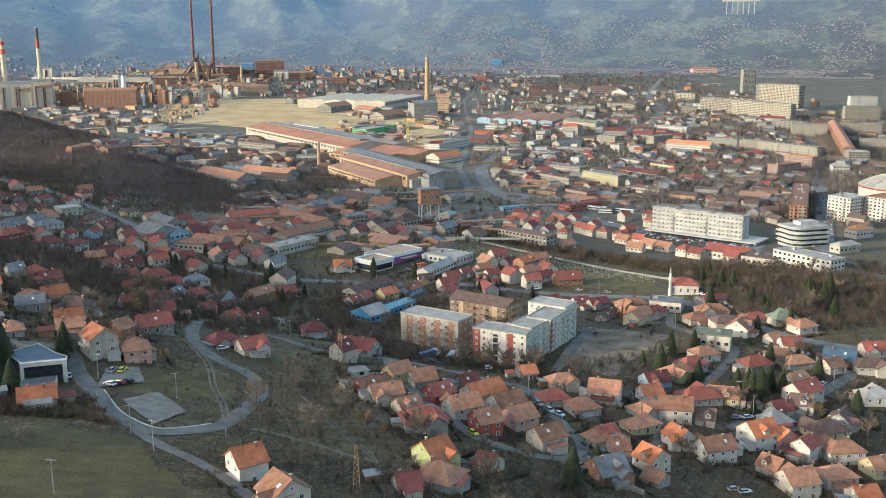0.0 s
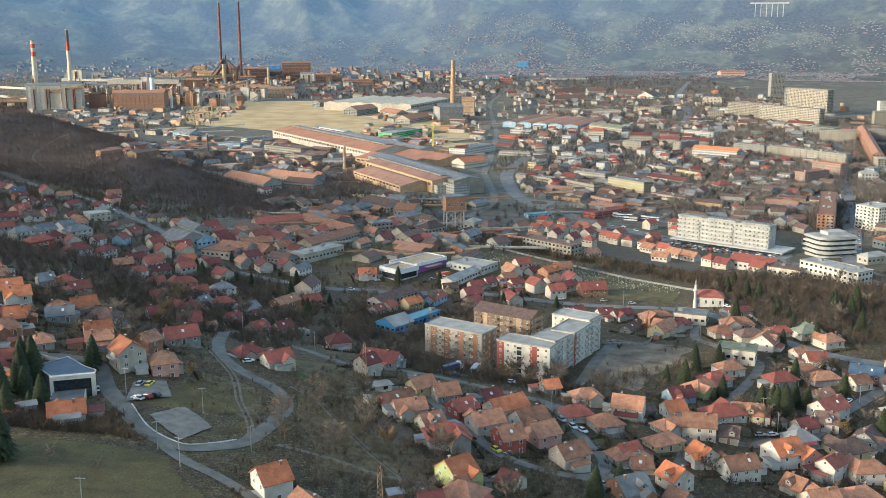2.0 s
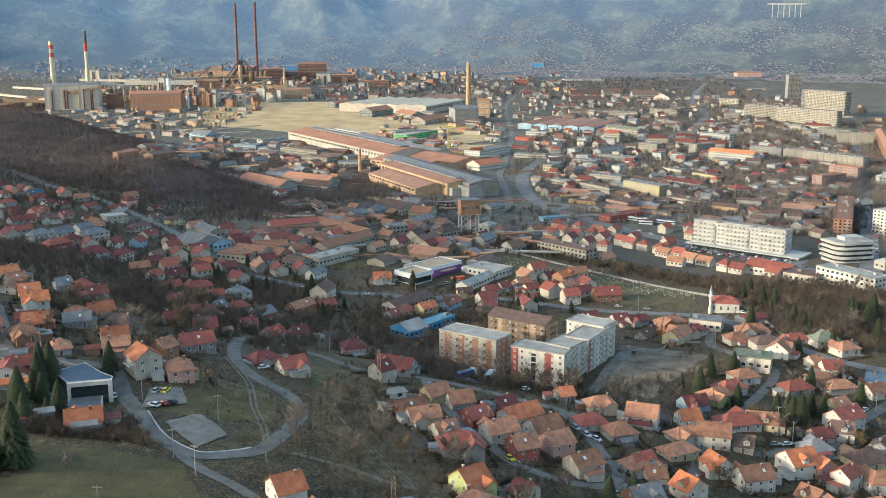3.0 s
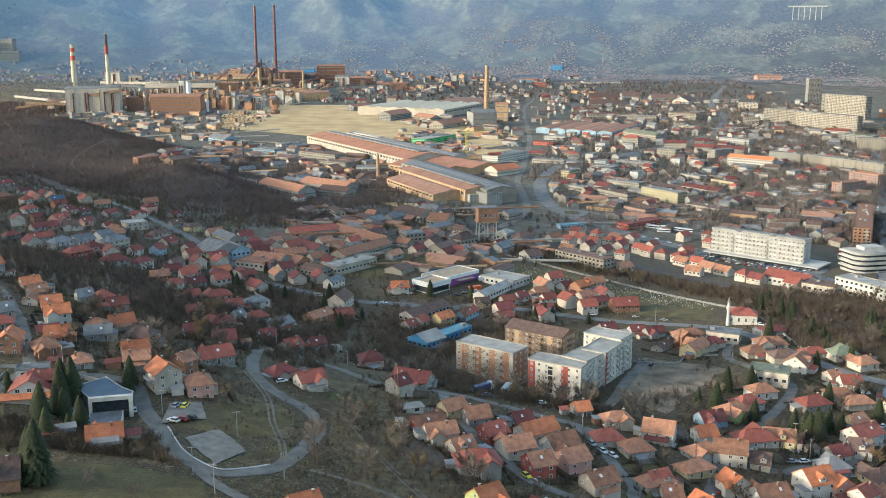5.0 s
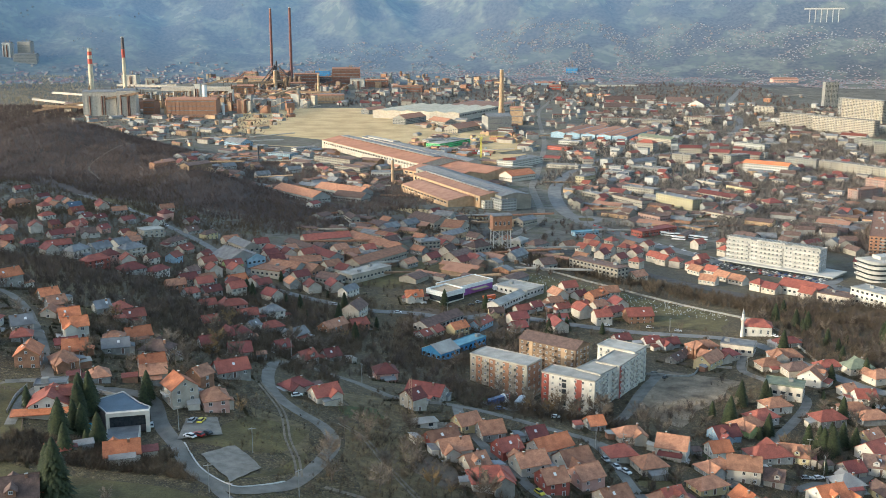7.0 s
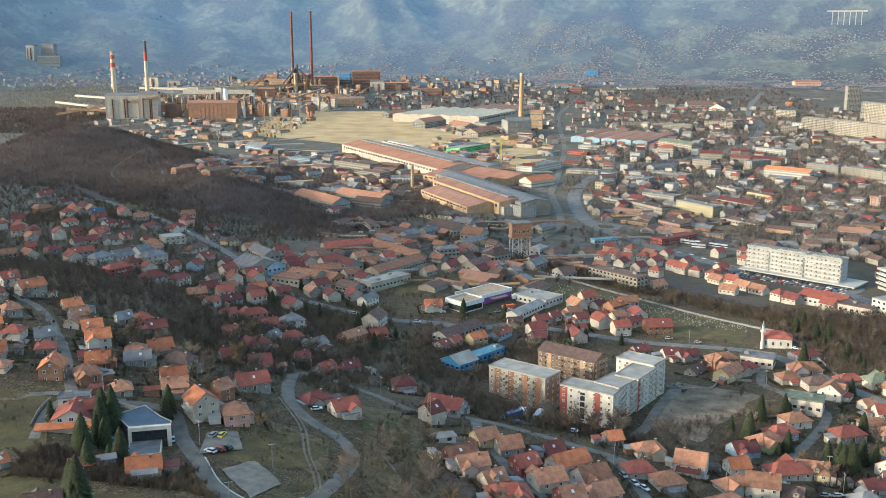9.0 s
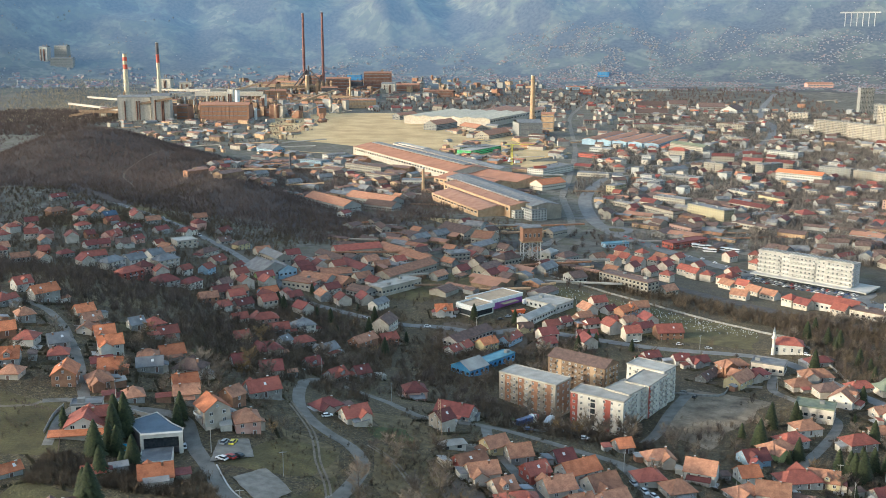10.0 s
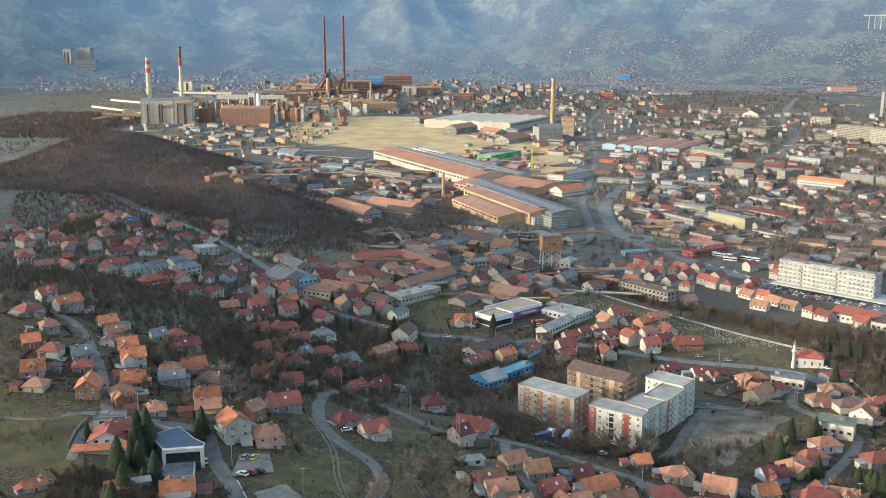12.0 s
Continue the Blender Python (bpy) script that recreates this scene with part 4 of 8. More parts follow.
house(-55.5, 578.3, 75, 16.0, 10.2, 6.7, "g", "b", "c")
house(-63.9, 625.2, 60, 13.7, 6.8, 5.0, "g", "k", "w")
house(-21.2, 615.9, 8, 10.9, 8.5, 4.2, "g", "o", "w")
house(6.0, 550.8, 40, 10.7, 7.6, 5.0, "g", "o", "y")
house(19.9, 563.6, 58, 16.0, 6.8, 4.2, "g", "r", "u")
house(-6.6, 546.7, 54, 7.0, 6.8, 3.4, "g", "r", "c")
house(-13.2, 539.9, 50, 7.2, 6.8, 2.5, "g", "r", "g")
house(-27.4, 419.8, 15, 9.6, 9.3, 5.0, "h", "d", "p")
house(-8.3, 392.9, -25, 16.0, 8.5, 3.4, "g", "d", "g")
house(-13.3, 368.4, 42, 6.9, 7.6, 5.9, "g", "d", "c")
house(-101.3, 403.4, 30, 6.9, 7.6, 3.4, "g", "d", "g")
house(-77.1, 443.8, 37, 6.9, 7.6, 3.4, "g", "d", "g")
house(-135.0, 541.7, 33, 8.9, 6.8, 3.4, "g", "r", "c")
house(-115.2, 662.1, -44, 16.0, 6.8, 3.4, "g", "d", "g")

house(7.1, 350.2, 31, 8.7, 7.6, 4.2, "g", "t", "y")
house(15.8, 344.9, 18, 8.9, 8.5, 4.2, "g", "t", "g")
house(-2.1, 327.7, 30, 11.3, 7.6, 3.4, "g", "t", "r")
house(2.3, 318.9, 19, 10.6, 7.6, 4.2, "g", "t", "c")
house(9.2, 310.3, 29, 7.6, 7.6, 3.4, "g", "t", "c")
house(13.9, 297.0, 11, 13.6, 9.3, 5.0, "h", "r", "g")
house(21.0, 327.7, 29, 8.4, 7.6, 5.0, "g", "r", "r")
house(33.0, 353.2, 22, 7.6, 7.6, 2.5, "g", "d", "g")
house(37.2, 337.1, 31, 14.3, 8.5, 5.0, "g", "o", "w")
house(28.1, 317.0, 23, 10.8, 8.5, 5.0, "g", "t", "c")
house(44.4, 326.7, 26, 11.1, 9.3, 5.0, "g", "t", "w")
house(34.6, 305.5, 22, 8.3, 8.5, 5.0, "g", "t", "r")
house(47.0, 314.4, 29, 9.4, 8.5, 5.0, "g", "t", "p")
house(59.6, 379.3, 17, 6.5, 6.8, 3.4, "g", "o", "g")
house(71.6, 367.6, 11, 11.2, 7.6, 4.2, "h", "t", "c")
house(86.4, 357.4, -22, 11.7, 9.3, 5.0, "g", "t", "w")
house(63.9, 345.2, 14, 10.4, 8.5, 3.4, "h", "r", "c")
house(73.1, 336.4, 17, 10.0, 9.3, 4.2, "h", "t", "c")
house(75.1, 310.1, 25, 7.7, 8.5, 3.4, "g", "r", "c")
house(104.8, 360.6, 12, 8.0, 7.6, 4.2, "g", "o", "w")
house(113.1, 382.5, 17, 10.5, 8.5, 3.4, "g", "d", "u")
house(125.4, 392.8, 29, 13.0, 9.3, 4.2, "h", "t", "e")
house(134.6, 403.5, 25, 12.2, 8.5, 4.2, "h", "r", "g")
house(145.7, 419.2, 15, 11.6, 8.5, 4.2, "h", "t", "w")
house(162.7, 481.6, 10, 11.2, 8.5, 3.4, "h", "t", "c")
house(175.3, 495.8, 0, 16.0, 8.5, 3.4, "h", "t", "g")
house(172.9, 469.9, 7, 12.7, 8.5, 4.2, "h", "b", "c")
house(176.0, 456.5, 53, 12.6, 10.2, 5.0, "g", "t", "w")
house(189.9, 475.1, 13, 12.7, 6.8, 3.4, "h", "r", "g")
house(202.6, 470.2, 9, 12.5, 9.3, 4.2, "h", "e", "c")
house(206.8, 455.5, 19, 11.0, 8.5, 4.2, "h", "t", "c")
house(185.7, 439.8, 23, 6.5, 6.0, 3.4, "g", "t", "c")
house(189.4, 429.2, 0, 9.0, 7.6, 4.2, "g", "r", "w")
house(179.2, 416.2, 0, 11.6, 7.6, 3.4, "h", "t", "c")
house(183.8, 407.3, 10, 12.9, 7.6, 3.4, "h", "t", "g")
house(163.3, 404.0, 16, 13.0, 8.5, 4.2, "h", "r", "g")
house(135.4, 364.8, -17, 11.5, 8.5, 3.4, "g", "t", "y")
house(124.7, 362.6, 12, 16.0, 9.3, 3.4, "h", "r", "g")
house(109.1, 341.9, -15, 11.9, 9.3, 5.9, "g", "t", "c")
house(98.9, 343.4, 25, 12.5, 7.6, 3.4, "h", "t", "g")
house(91.8, 326.2, 24, 12.2, 7.6, 3.4, "h", "t", "y")
house(119.8, 339.4, -21, 6.9, 7.6, 3.4, "g", "b", "c")
house(173.3, 384.1, 29, 8.6, 7.6, 4.2, "g", "t", "y")
house(170.5, 370.8, 30, 13.6, 9.3, 5.0, "g", "r", "w")
house(164.3, 358.3, -15, 8.1, 8.5, 4.2, "g", "b", "w")
house(154.5, 355.4, 16, 7.6, 7.6, 2.5, "g", "d", "c")
house(147.1, 341.6, 13, 10.2, 8.5, 3.4, "h", "k", "g")
house(136.4, 511.9, 17, 15.7, 7.6, 6.7, "h", "t", "n")
house(135.0, 490.6, 48, 16.0, 8.5, 5.0, "g", "t", "y")
house(145.4, 500.1, 27, 13.8, 7.6, 4.2, "h", "d", "c")
house(116.1, 584.7, 9, 16.0, 10.2, 5.0, "g", "r", "n")
house(96.1, 623.7, 44, 14.7, 7.6, 5.9, "g", "o", "n")
house(95.0, 605.2, 35, 9.6, 6.8, 4.2, "g", "t", "c")
house(103.2, 594.4, 35, 11.5, 6.8, 4.2, "g", "d", "c")
house(29.8, 587.2, 9, 8.8, 6.8, 3.4, "g", "b", "y")
house(46.2, 594.1, 25, 9.2, 6.8, 3.4, "g", "r", "c")
house(55.0, 601.7, 34, 7.2, 6.8, 3.4, "g", "d", "w")
house(67.8, 612.5, 27, 9.3, 6.8, 3.4, "g", "t", "c")
house(71.6, 600.0, 27, 8.8, 6.8, 3.4, "g", "r", "w")
house(66.6, 581.0, 12, 12.1, 6.0, 2.5, "g", "d", "c")
house(86.1, 629.7, 41, 8.9, 6.8, 3.4, "g", "d", "w")
house(84.2, 606.1, 31, 8.0, 6.8, 3.4, "g", "r", "c")
house(41.6, 561.0, 23, 8.9, 7.6, 3.4, "g", "d", "g")
house(98.3, 540.1, 21, 9.1, 6.8, 3.4, "g", "d", "g")
house(113.8, 534.0, 14, 8.9, 6.8, 3.4, "g", "d", "w")
house(122.3, 529.5, 22, 11.1, 6.8, 3.4, "g", "d", "g")
house(122.2, 504.6, 51, 16.0, 6.0, 2.5, "g", "b", "g")
house(184.7, 520.4, 14, 13.7, 6.8, 3.4, "h", "d", "g")

house(-33.4, 238.3, 30, 7.7, 8.5, 5.0, "g", "o", "w")
house(-22.9, 222.2, -56, 8.4, 9.3, 5.0, "g", "t", "c")
house(15.4, 265.8, 35, 8.4, 9.3, 5.9, "g", "o", "e")
house(16.3, 254.0, -33, 11.6, 10.2, 3.4, "h", "t", "g")
house(7.0, 245.8, 17, 6.5, 6.8, 2.5, "g", "d", "g")
house(31.8, 272.6, -41, 6.5, 6.8, 2.5, "g", "r", "c")
house(53.8, 299.3, 27, 10.1, 8.5, 5.0, "g", "t", "c")
house(74.3, 309.1, 23, 11.8, 7.6, 3.4, "h", "t", "c")
house(78.0, 302.8, 4, 6.5, 6.8, 2.5, "g", "t", "c")
house(68.9, 279.5, 21, 9.8, 10.2, 4.2, "g", "k", "n")
house(86.5, 292.7, -59, 8.0, 8.5, 5.0, "g", "o", "c")
house(102.2, 314.6, -69, 8.6, 7.6, 5.0, "g", "o", "w")
house(112.6, 308.1, 15, 11.5, 8.5, 5.0, "g", "t", "w")
house(133.6, 323.3, 18, 10.8, 10.2, 5.9, "g", "o", "w")
house(141.8, 322.5, -70, 6.9, 7.6, 5.0, "g", "o", "p")
house(147.7, 315.5, 38, 8.8, 6.8, 5.9, "g", "r", "w")
house(160.3, 315.1, 4, 12.8, 8.5, 5.0, "h", "t", "w")
house(162.6, 333.6, 18, 12.9, 10.2, 4.2, "h", "b", "y")
house(174.8, 345.5, 49, 9.3, 8.5, 3.4, "g", "b", "g")
house(129.3, 299.7, -54, 7.5, 7.6, 3.4, "g", "t", "g")
house(132.0, 287.0, 13, 10.2, 9.3, 5.0, "g", "t", "c")
house(147.8, 293.7, 10, 11.4, 8.5, 5.0, "h", "t", "c")
house(150.9, 280.3, 8, 7.8, 8.5, 4.2, "g", "o", "g")
house(199.2, 368.9, 2, 12.4, 8.5, 4.2, "h", "w", "w")
house(167.2, 304.5, 16, 6.9, 7.6, 4.2, "g", "t", "y")
house(204.9, 411.2, -32, 13.4, 7.6, 4.2, "g", "B", "n")
house(197.0, 402.1, 21, 8.9, 7.6, 3.4, "g", "t", "c")
house(214.6, 400.9, -9, 15.0, 8.5, 4.2, "h", "b", "c")
house(224.8, 421.3, 1, 10.1, 6.8, 4.2, "g", "r", "c")
house(84.5, 280.9, -48, 6.5, 6.0, 2.5, "g", "t", "g")

house(-247.2, 649.3, 65, 16.0, 9.3, 6.7, "h", "k", "w")
house(-236.4, 662.4, 56, 13.6, 9.3, 7.6, "g", "k", "w")
house(-231.5, 690.0, 59, 11.6, 9.3, 6.7, "g", "k", "w")
house(-219.7, 678.4, 48, 16.0, 10.2, 6.7, "h", "k", "c")
house(-223.3, 615.6, 51, 16.0, 8.5, 6.7, "h", "r", "r")
house(-268.5, 672.6, 37, 16.0, 7.6, 5.0, "g", "r", "g")
house(-290.8, 677.7, 48, 10.0, 6.8, 4.2, "h", "d", "g")
house(-311.8, 690.3, 33, 7.4, 7.6, 3.4, "g", "r", "r")
house(-284.7, 752.2, 71, 15.0, 7.6, 4.2, "g", "r", "p")
house(-266.8, 725.7, 24, 10.7, 8.5, 4.2, "g", "b", "w")
house(-262.5, 745.6, 57, 8.3, 6.8, 4.2, "g", "d", "p")
house(-280.5, 723.8, 33, 8.0, 7.6, 3.4, "g", "d", "p")
house(-287.8, 716.1, 46, 8.9, 7.6, 3.4, "g", "d", "g")
house(-301.0, 749.0, 43, 6.9, 6.8, 4.2, "g", "d", "n")
house(-320.2, 783.7, 50, 11.5, 6.8, 4.2, "h", "r", "w")
house(-316.0, 749.7, 43, 6.9, 6.8, 3.4, "g", "b", "g")
house(-305.4, 808.5, 49, 10.9, 7.6, 4.2, "g", "r", "n")
house(-320.7, 844.1, 48, 11.8, 7.6, 3.4, "g", "B", "g")
house(-228.5, 753.5, 35, 15.9, 14.0, 6.0, "f", "w", "c")
house(-240.6, 802.1, 61, 16.0, 7.6, 4.2, "h", "d", "w")
house(-203.4, 728.2, 60, 16.0, 7.6, 4.2, "h", "b", "c")
house(-190.9, 707.9, 60, 11.4, 7.6, 3.4, "g", "r", "c")
house(-201.0, 660.5, 56, 8.6, 6.8, 5.0, "g", "r", "w")
house(-186.3, 622.4, 62, 14.4, 7.6, 5.0, "h", "d", "w")
house(-189.2, 673.1, 72, 9.6, 7.6, 5.0, "g", "r", "u")
house(-200.9, 615.9, 43, 16.0, 11.0, 4.2, "h", "d", "g")
house(-172.5, 692.3, 70, 10.0, 6.8, 4.2, "g", "d", "w")
house(-168.5, 639.6, 52, 8.3, 7.6, 4.2, "g", "b", "w")
house(-188.2, 770.5, 59, 12.9, 6.8, 5.0, "h", "b", "y")
house(-390.8, 898.6, 53, 16.0, 9.3, 5.9, "h", "t", "n")
house(-423.0, 979.6, 47, 15.3, 7.6, 3.4, "g", "d", "g")
house(-387.0, 940.2, 57, 12.3, 6.8, 3.4, "g", "d", "g")
house(-279.6, 788.1, 54, 9.5, 6.8, 3.4, "g", "d", "g")
house(-259.4, 793.3, 58, 12.0, 6.8, 3.4, "g", "d", "g")
house(-244.7, 740.9, 47, 6.5, 6.0, 3.4, "g", "r", "w")
house(-290.5, 787.9, 62, 8.7, 6.8, 3.4, "g", "d", "w")
house(-205.1, 783.7, 45, 10.2, 7.6, 3.4, "g", "b", "g")
house(-218.7, 835.3, 68, 14.3, 7.6, 3.4, "g", "d", "g")

# ---- town buildings and halls ----
block(239, 2124, 0, 33, 15, 9, "f", "d", "c")
block(342, 2016, 0, 64, 14, 12, "f", "d", "c")
block(402, 1963, -21, 71, 14, 12, "f", "k", "c")
block(444, 2634, 0, 74, 40, 6, "g", "b", "g")
block(407, 2390, 0, 74, 36, 6, "g", "b", "g")
block(527, 2689, 1, 48, 38, 6, "g", "b", "g")
block(342, 1627, -60, 79, 14, 12, "g", "e", "c")
block(307, 1534, -38, 27, 16, 14, "h", "r", "c")
block(201, 1631, -29, 36, 15, 6, "f", "g", "w")
block(175, 1553, -40, 37, 14, 5, "f", "r", "r")
block(198, 1496, 25, 36, 14, 5, "f", "k", "w")
block(150, 1412, -32, 25, 12, 5, "g", "d", "c")
block(196, 1389, 0, 14, 12, 7, "h", "r", "c")
block(157, 1340, -23, 44, 14, 5, "f", "k", "c")
block(218, 1254, -39, 34, 15, 8, "f", "k", "k")
block(267, 1367, 35, 44, 14, 7, "g", "k", "k")
block(272, 1462, 42, 21, 10, 7, "g", "r", "c")
block(268, 1307, -40, 53, 14, 6, "f", "k", "g")
block(361, 1481, -14, 32, 14, 12, "g", "d", "c")
block(393, 1435, -30, 28, 14, 11, "g", "d", "c")
block(426, 1414, -41, 42, 14, 11, "g", "d", "c")
block(399, 1375, 32, 38, 14, 14, "f", "k", "c")
block(330, 1390, -44, 29, 14, 13, "f", "k", "c")
block(414, 1286, -41, 61, 14, 13, "g", "o", "w")
block(478, 1566, -50, 54, 16, 9, "f", "k", "w")
block(477, 1337, -45, 44, 12, 14, "f", "k", "k")
block(508, 1298, -52, 44, 12, 14, "f", "k", "c")
block(533, 1248, -60, 90, 13, 15, "f", "k", "c")
block(684, 1682, -43, 42, 14, 10, "g", "r", "w")
block(672, 1574, -60, 64, 14, 14, "f", "e", "k")
block(780, 1787, -60, 71, 14, 12, "f", "k", "c")
block(501, 1999, -42, 61, 14, 14, "f", "b", "c")
block(459, 1796, -60, 49, 13, 8, "f", "k", "c")
block(715, 2261, -47, 48, 14, 16, "f", "k", "c")
block(605, 1896, -25, 29, 14, 14, "f", "k", "c")
block(652, 1960, -60, 42, 13, 14, "f", "k", "w")
block(668, 1869, -60, 114, 14, 30, "f", "k", "c")
block(706, 1782, -60, 130, 14, 30, "f", "k", "c")
block(866, 2191, -44, 27, 15, 40, "f", "k", "g")
block(821, 1980, -60, 94, 18, 50, "f", "k", "c")
block(936, 2470, 1, 33, 18, 60, "f", "k", "g")
block(589, 2573, 0, 65, 40, 7, "g", "b", "g")
block(624, 2486, 60, 76, 40, 7, "g", "b", "w")
block(244, 1040, -58, 53, 14, 11, "f", "k", "y")
block(298, 1086, -56, 53, 12, 5, "g", "d", "c")
block(310, 1174, -60, 32, 12, 7, "f", "k", "c")
block(336, 1130, -60, 36, 12, 7, "f", "b", "y")
block(340, 1033, 14, 16, 16, 6, "h", "d", "c")
block(389, 1040, -55, 18, 12, 6, "f", "k", "c")
block(296, 1041, 36, 37, 10, 4, "f", "k", "c")
block(314, 1022, -43, 25, 9, 4, "f", "k", "c")
block(273, 978, -52, 41, 14, 5, "f", "b", "c")
block(453, 1072, 30, 40, 13, 14, "f", "t", "p")
block(498, 1131, -60, 38, 13, 15, "f", "t", "p")
block(384, 871, 66, 130, 14, 14, "f", "t", "n")
block(329, 770, -39, 13, 10, 5, "g", "d", "c")
block(283, 622, -60, 44, 15, 10, "f", "w", "w")
block(247, 668, -47, 32, 16, 6, "g", "r", "w")
block(258, 640, -41, 22, 13, 6, "f", "b", "c")
block(192, 909, 34, 45, 14, 5, "f", "d", "r")
block(204, 969, -57, 30, 14, 6, "f", "b", "p")
block(126, 897, 20, 24, 8, 4, "f", "u", "u")
block(110, 708, -49, 46, 12, 9, "f", "b", "c")
block(167, 1198, 50, 26, 12, 10, "f", "k", "y")
block(166, 1097, -53, 35, 10, 5, "f", "k", "c")
block(190, 1095, -42, 18, 14, 7, "g", "d", "c")
block(196, 1057, -60, 54, 14, 7, "f", "b", "c")
block(218, 1112, -45, 42, 14, 9, "f", "k", "c")
block(-153, 732, -53, 29, 12, 6, "g", "k", "c")
block(-151, 689, -48, 25, 22, 6, "g", "k", "g")
block(-141, 693, -52, 22, 14, 6, "g", "k", "u")
block(-120, 669, -26, 23, 20, 5, "f", "t", "c")
block(-112, 677, -26, 24, 14, 5, "g", "t", "g")
block(-102, 697, 15, 22, 12, 5, "g", "t", "g")
block(-96, 678, -33, 16, 14, 4, "g", "t", "n")
block(-99, 797, 25, 39, 14, 6, "g", "r", "c")
block(-57, 785, -51, 70, 14, 6, "g", "t", "c")
block(-52, 715, 55, 55, 14, 6, "g", "t", "c")
block(-113, 755, -49, 34, 10, 5, "g", "b", "g")
block(-91, 725, -52, 33, 12, 5, "g", "d", "g")
block(-57, 671, 49, 38, 14, 6, "f", "w", "c")
block(-16, 778, 23, 17, 14, 9, "f", "k", "c")
block(-51, 836, -35, 21, 8, 4, "g", "t", "c")
block(-136, 999, 61, 12, 9, 5, "g", "d", "w")
block(-101, 949, 56, 8, 9, 5, "g", "b", "c")
block(-89, 918, -70, 25, 9, 5, "g", "b", "c")
block(-79, 656, -36, 17, 12, 4, "g", "b", "g")
block(-17, 904, -49, 38, 20, 6, "g", "b", "c")
block(7, 878, -25, 19, 20, 6, "g", "t", "c")
block(24, 779, 44, 19, 14, 6, "h", "b", "c")
block(8, 729, 54, 22, 12, 6, "g", "b", "c")
block(60, 816, 59, 14, 10, 7, "h", "w", "w")
block(74, 809, 42, 17, 12, 6, "h", "b", "g")
block(72, 714, 28, 12, 14, 5, "g", "b", "g")
block(74, 933, 46, 21, 12, 6, "g", "k", "c")
block(-331, 1578, -46, 48, 22, 9, "g", "k", "u")
block(-238, 1440, -31, 40, 18, 8, "f", "k", "u")
block(-217, 1513, 38, 37, 18, 8, "f", "k", "w")
block(-152, 1375, -43, 76, 22, 10, "f", "b", "c")
block(-124, 1288, -38, 46, 18, 9, "f", "b", "c")
block(-159, 1073, -51, 83, 22, 7, "g", "t", "g")
block(-116, 1103, -39, 70, 22, 7, "g", "t", "g")
block(-103, 1064, -32, 38, 18, 6, "g", "b", "g")
block(-83, 1259, 0, 27, 16, 6, "f", "k", "w")
block(-8, 1623, 26, 61, 26, 9, "f", "k", "c")
block(-76, 2016, 60, 80, 30, 12, "g", "t", "k")
block(-165, 2256, 60, 71, 20, 10, "g", "t", "g")
block(-10, 1979, -60, 67, 26, 8, "g", "t", "c")
block(27, 1851, 60, 84, 30, 8, "g", "t", "c")


# ---- steelworks ----
plant(-740, 2426, -9, 20, 20, 31, "t")
plant(-558, 2252, -9, 13, 10, 66, "w")
plant(-594, 2874, -9, 41, 50, 49, "t")
plant(-636, 3279, 2, 38, 50, 38, "t")
plant(-591, 2819, -9, 40, 40, 28, "n")
plant(-283, 3175, -3, 43, 40, 29, "c")
plant(-384, 2816, -9, 32, 30, 16, "c")
plant(-300, 2628, -9, 60, 20, 22, "c")
plant(-310, 2591, -9, 88, 30, 21, "t")
plant(92, 1881, -9, 45, 50, 27, "g")
plant(137, 1987, -9, 25, 30, 34, "t")
plant(333, 3133, -5, 35, 30, 14, "r")
plant(543, 3242, 0, 130, 30, 7, "w")
plant(318, 3294, 1, 65, 30, 9, "u")
plant(-758, 2200, -9, 70, 44, 52, "c")
plant(-700, 2202, -9, 40, 44, 55, "c")
plant(-660, 2240, -9, 26, 30, 30, "n")
plant(-548, 2168, -9, 106, 46, 38, "n")
plant(-500, 2330, -9, 10, 10, 50, "w")
plant(-1565, 3770, 78, 49, 30, 57, "g")
plant(-1550, 3728, 59, 81, 40, 30, "g")
plant(-1620, 3743, 79, 30, 30, 51, "k")
plant(-434, 3524, 10, 49, 30, 28, "B")
plant(455, 3710, 24, 41, 30, 20, "B")
plant(1103, 3318, 7, 81, 40, 15, "p")
plant(-1025, 3268, 5, 50, 30, 30, "c")
plant(-910, 3118, -5, 40, 30, 36, "c")
plant(-835, 2968, -8, 50, 30, 28, "c")
plant(-810, 2718, -9, 60, 30, 30, "c")
plant(-718, 2652, -9, 35, 24, 46, "c")
plant(-640, 2572, -9, 40, 24, 40, "c")
plant(-555, 2498, -9, 70, 30, 24, "t")
plant(-435, 2438, -9, 70, 30, 20, "c")
plant(-562, 2749, -9, 69, 40, 36, "n")
plant(-573, 3082, -6, 102, 40, 40, "t")
plant(-430, 2618, -9, 60, 30, 26, "t")


for row in ((-515, 3150, -9, 46, 40, 58, "R"), (-450, 3230, -7, 80, 40, 46, "R"), (-330, 3300, 2, 90, 46, 52, "R"), (-395, 3250, -5, 40, 30, 34, "d"), (-250, 3240, -2, 120, 30, 22, "R"),
            (-560, 2880, -9, 60, 30, 26, "R"), (-430, 2900, -9, 46, 30, 36, "d"), (-350, 2940, -9, 60, 24, 20, "R"), (-120, 3060, -8, 90, 30, 18, "R"), (-700, 2790, -9, 50, 24, 34, "R"),
            (-650, 2450, -9, 44, 30, 22, "R"), (-465, 2330, -9, 60, 24, 16, "R"), (-400, 2530, -9, 50, 24, 18, "n")):
    plant(*row)


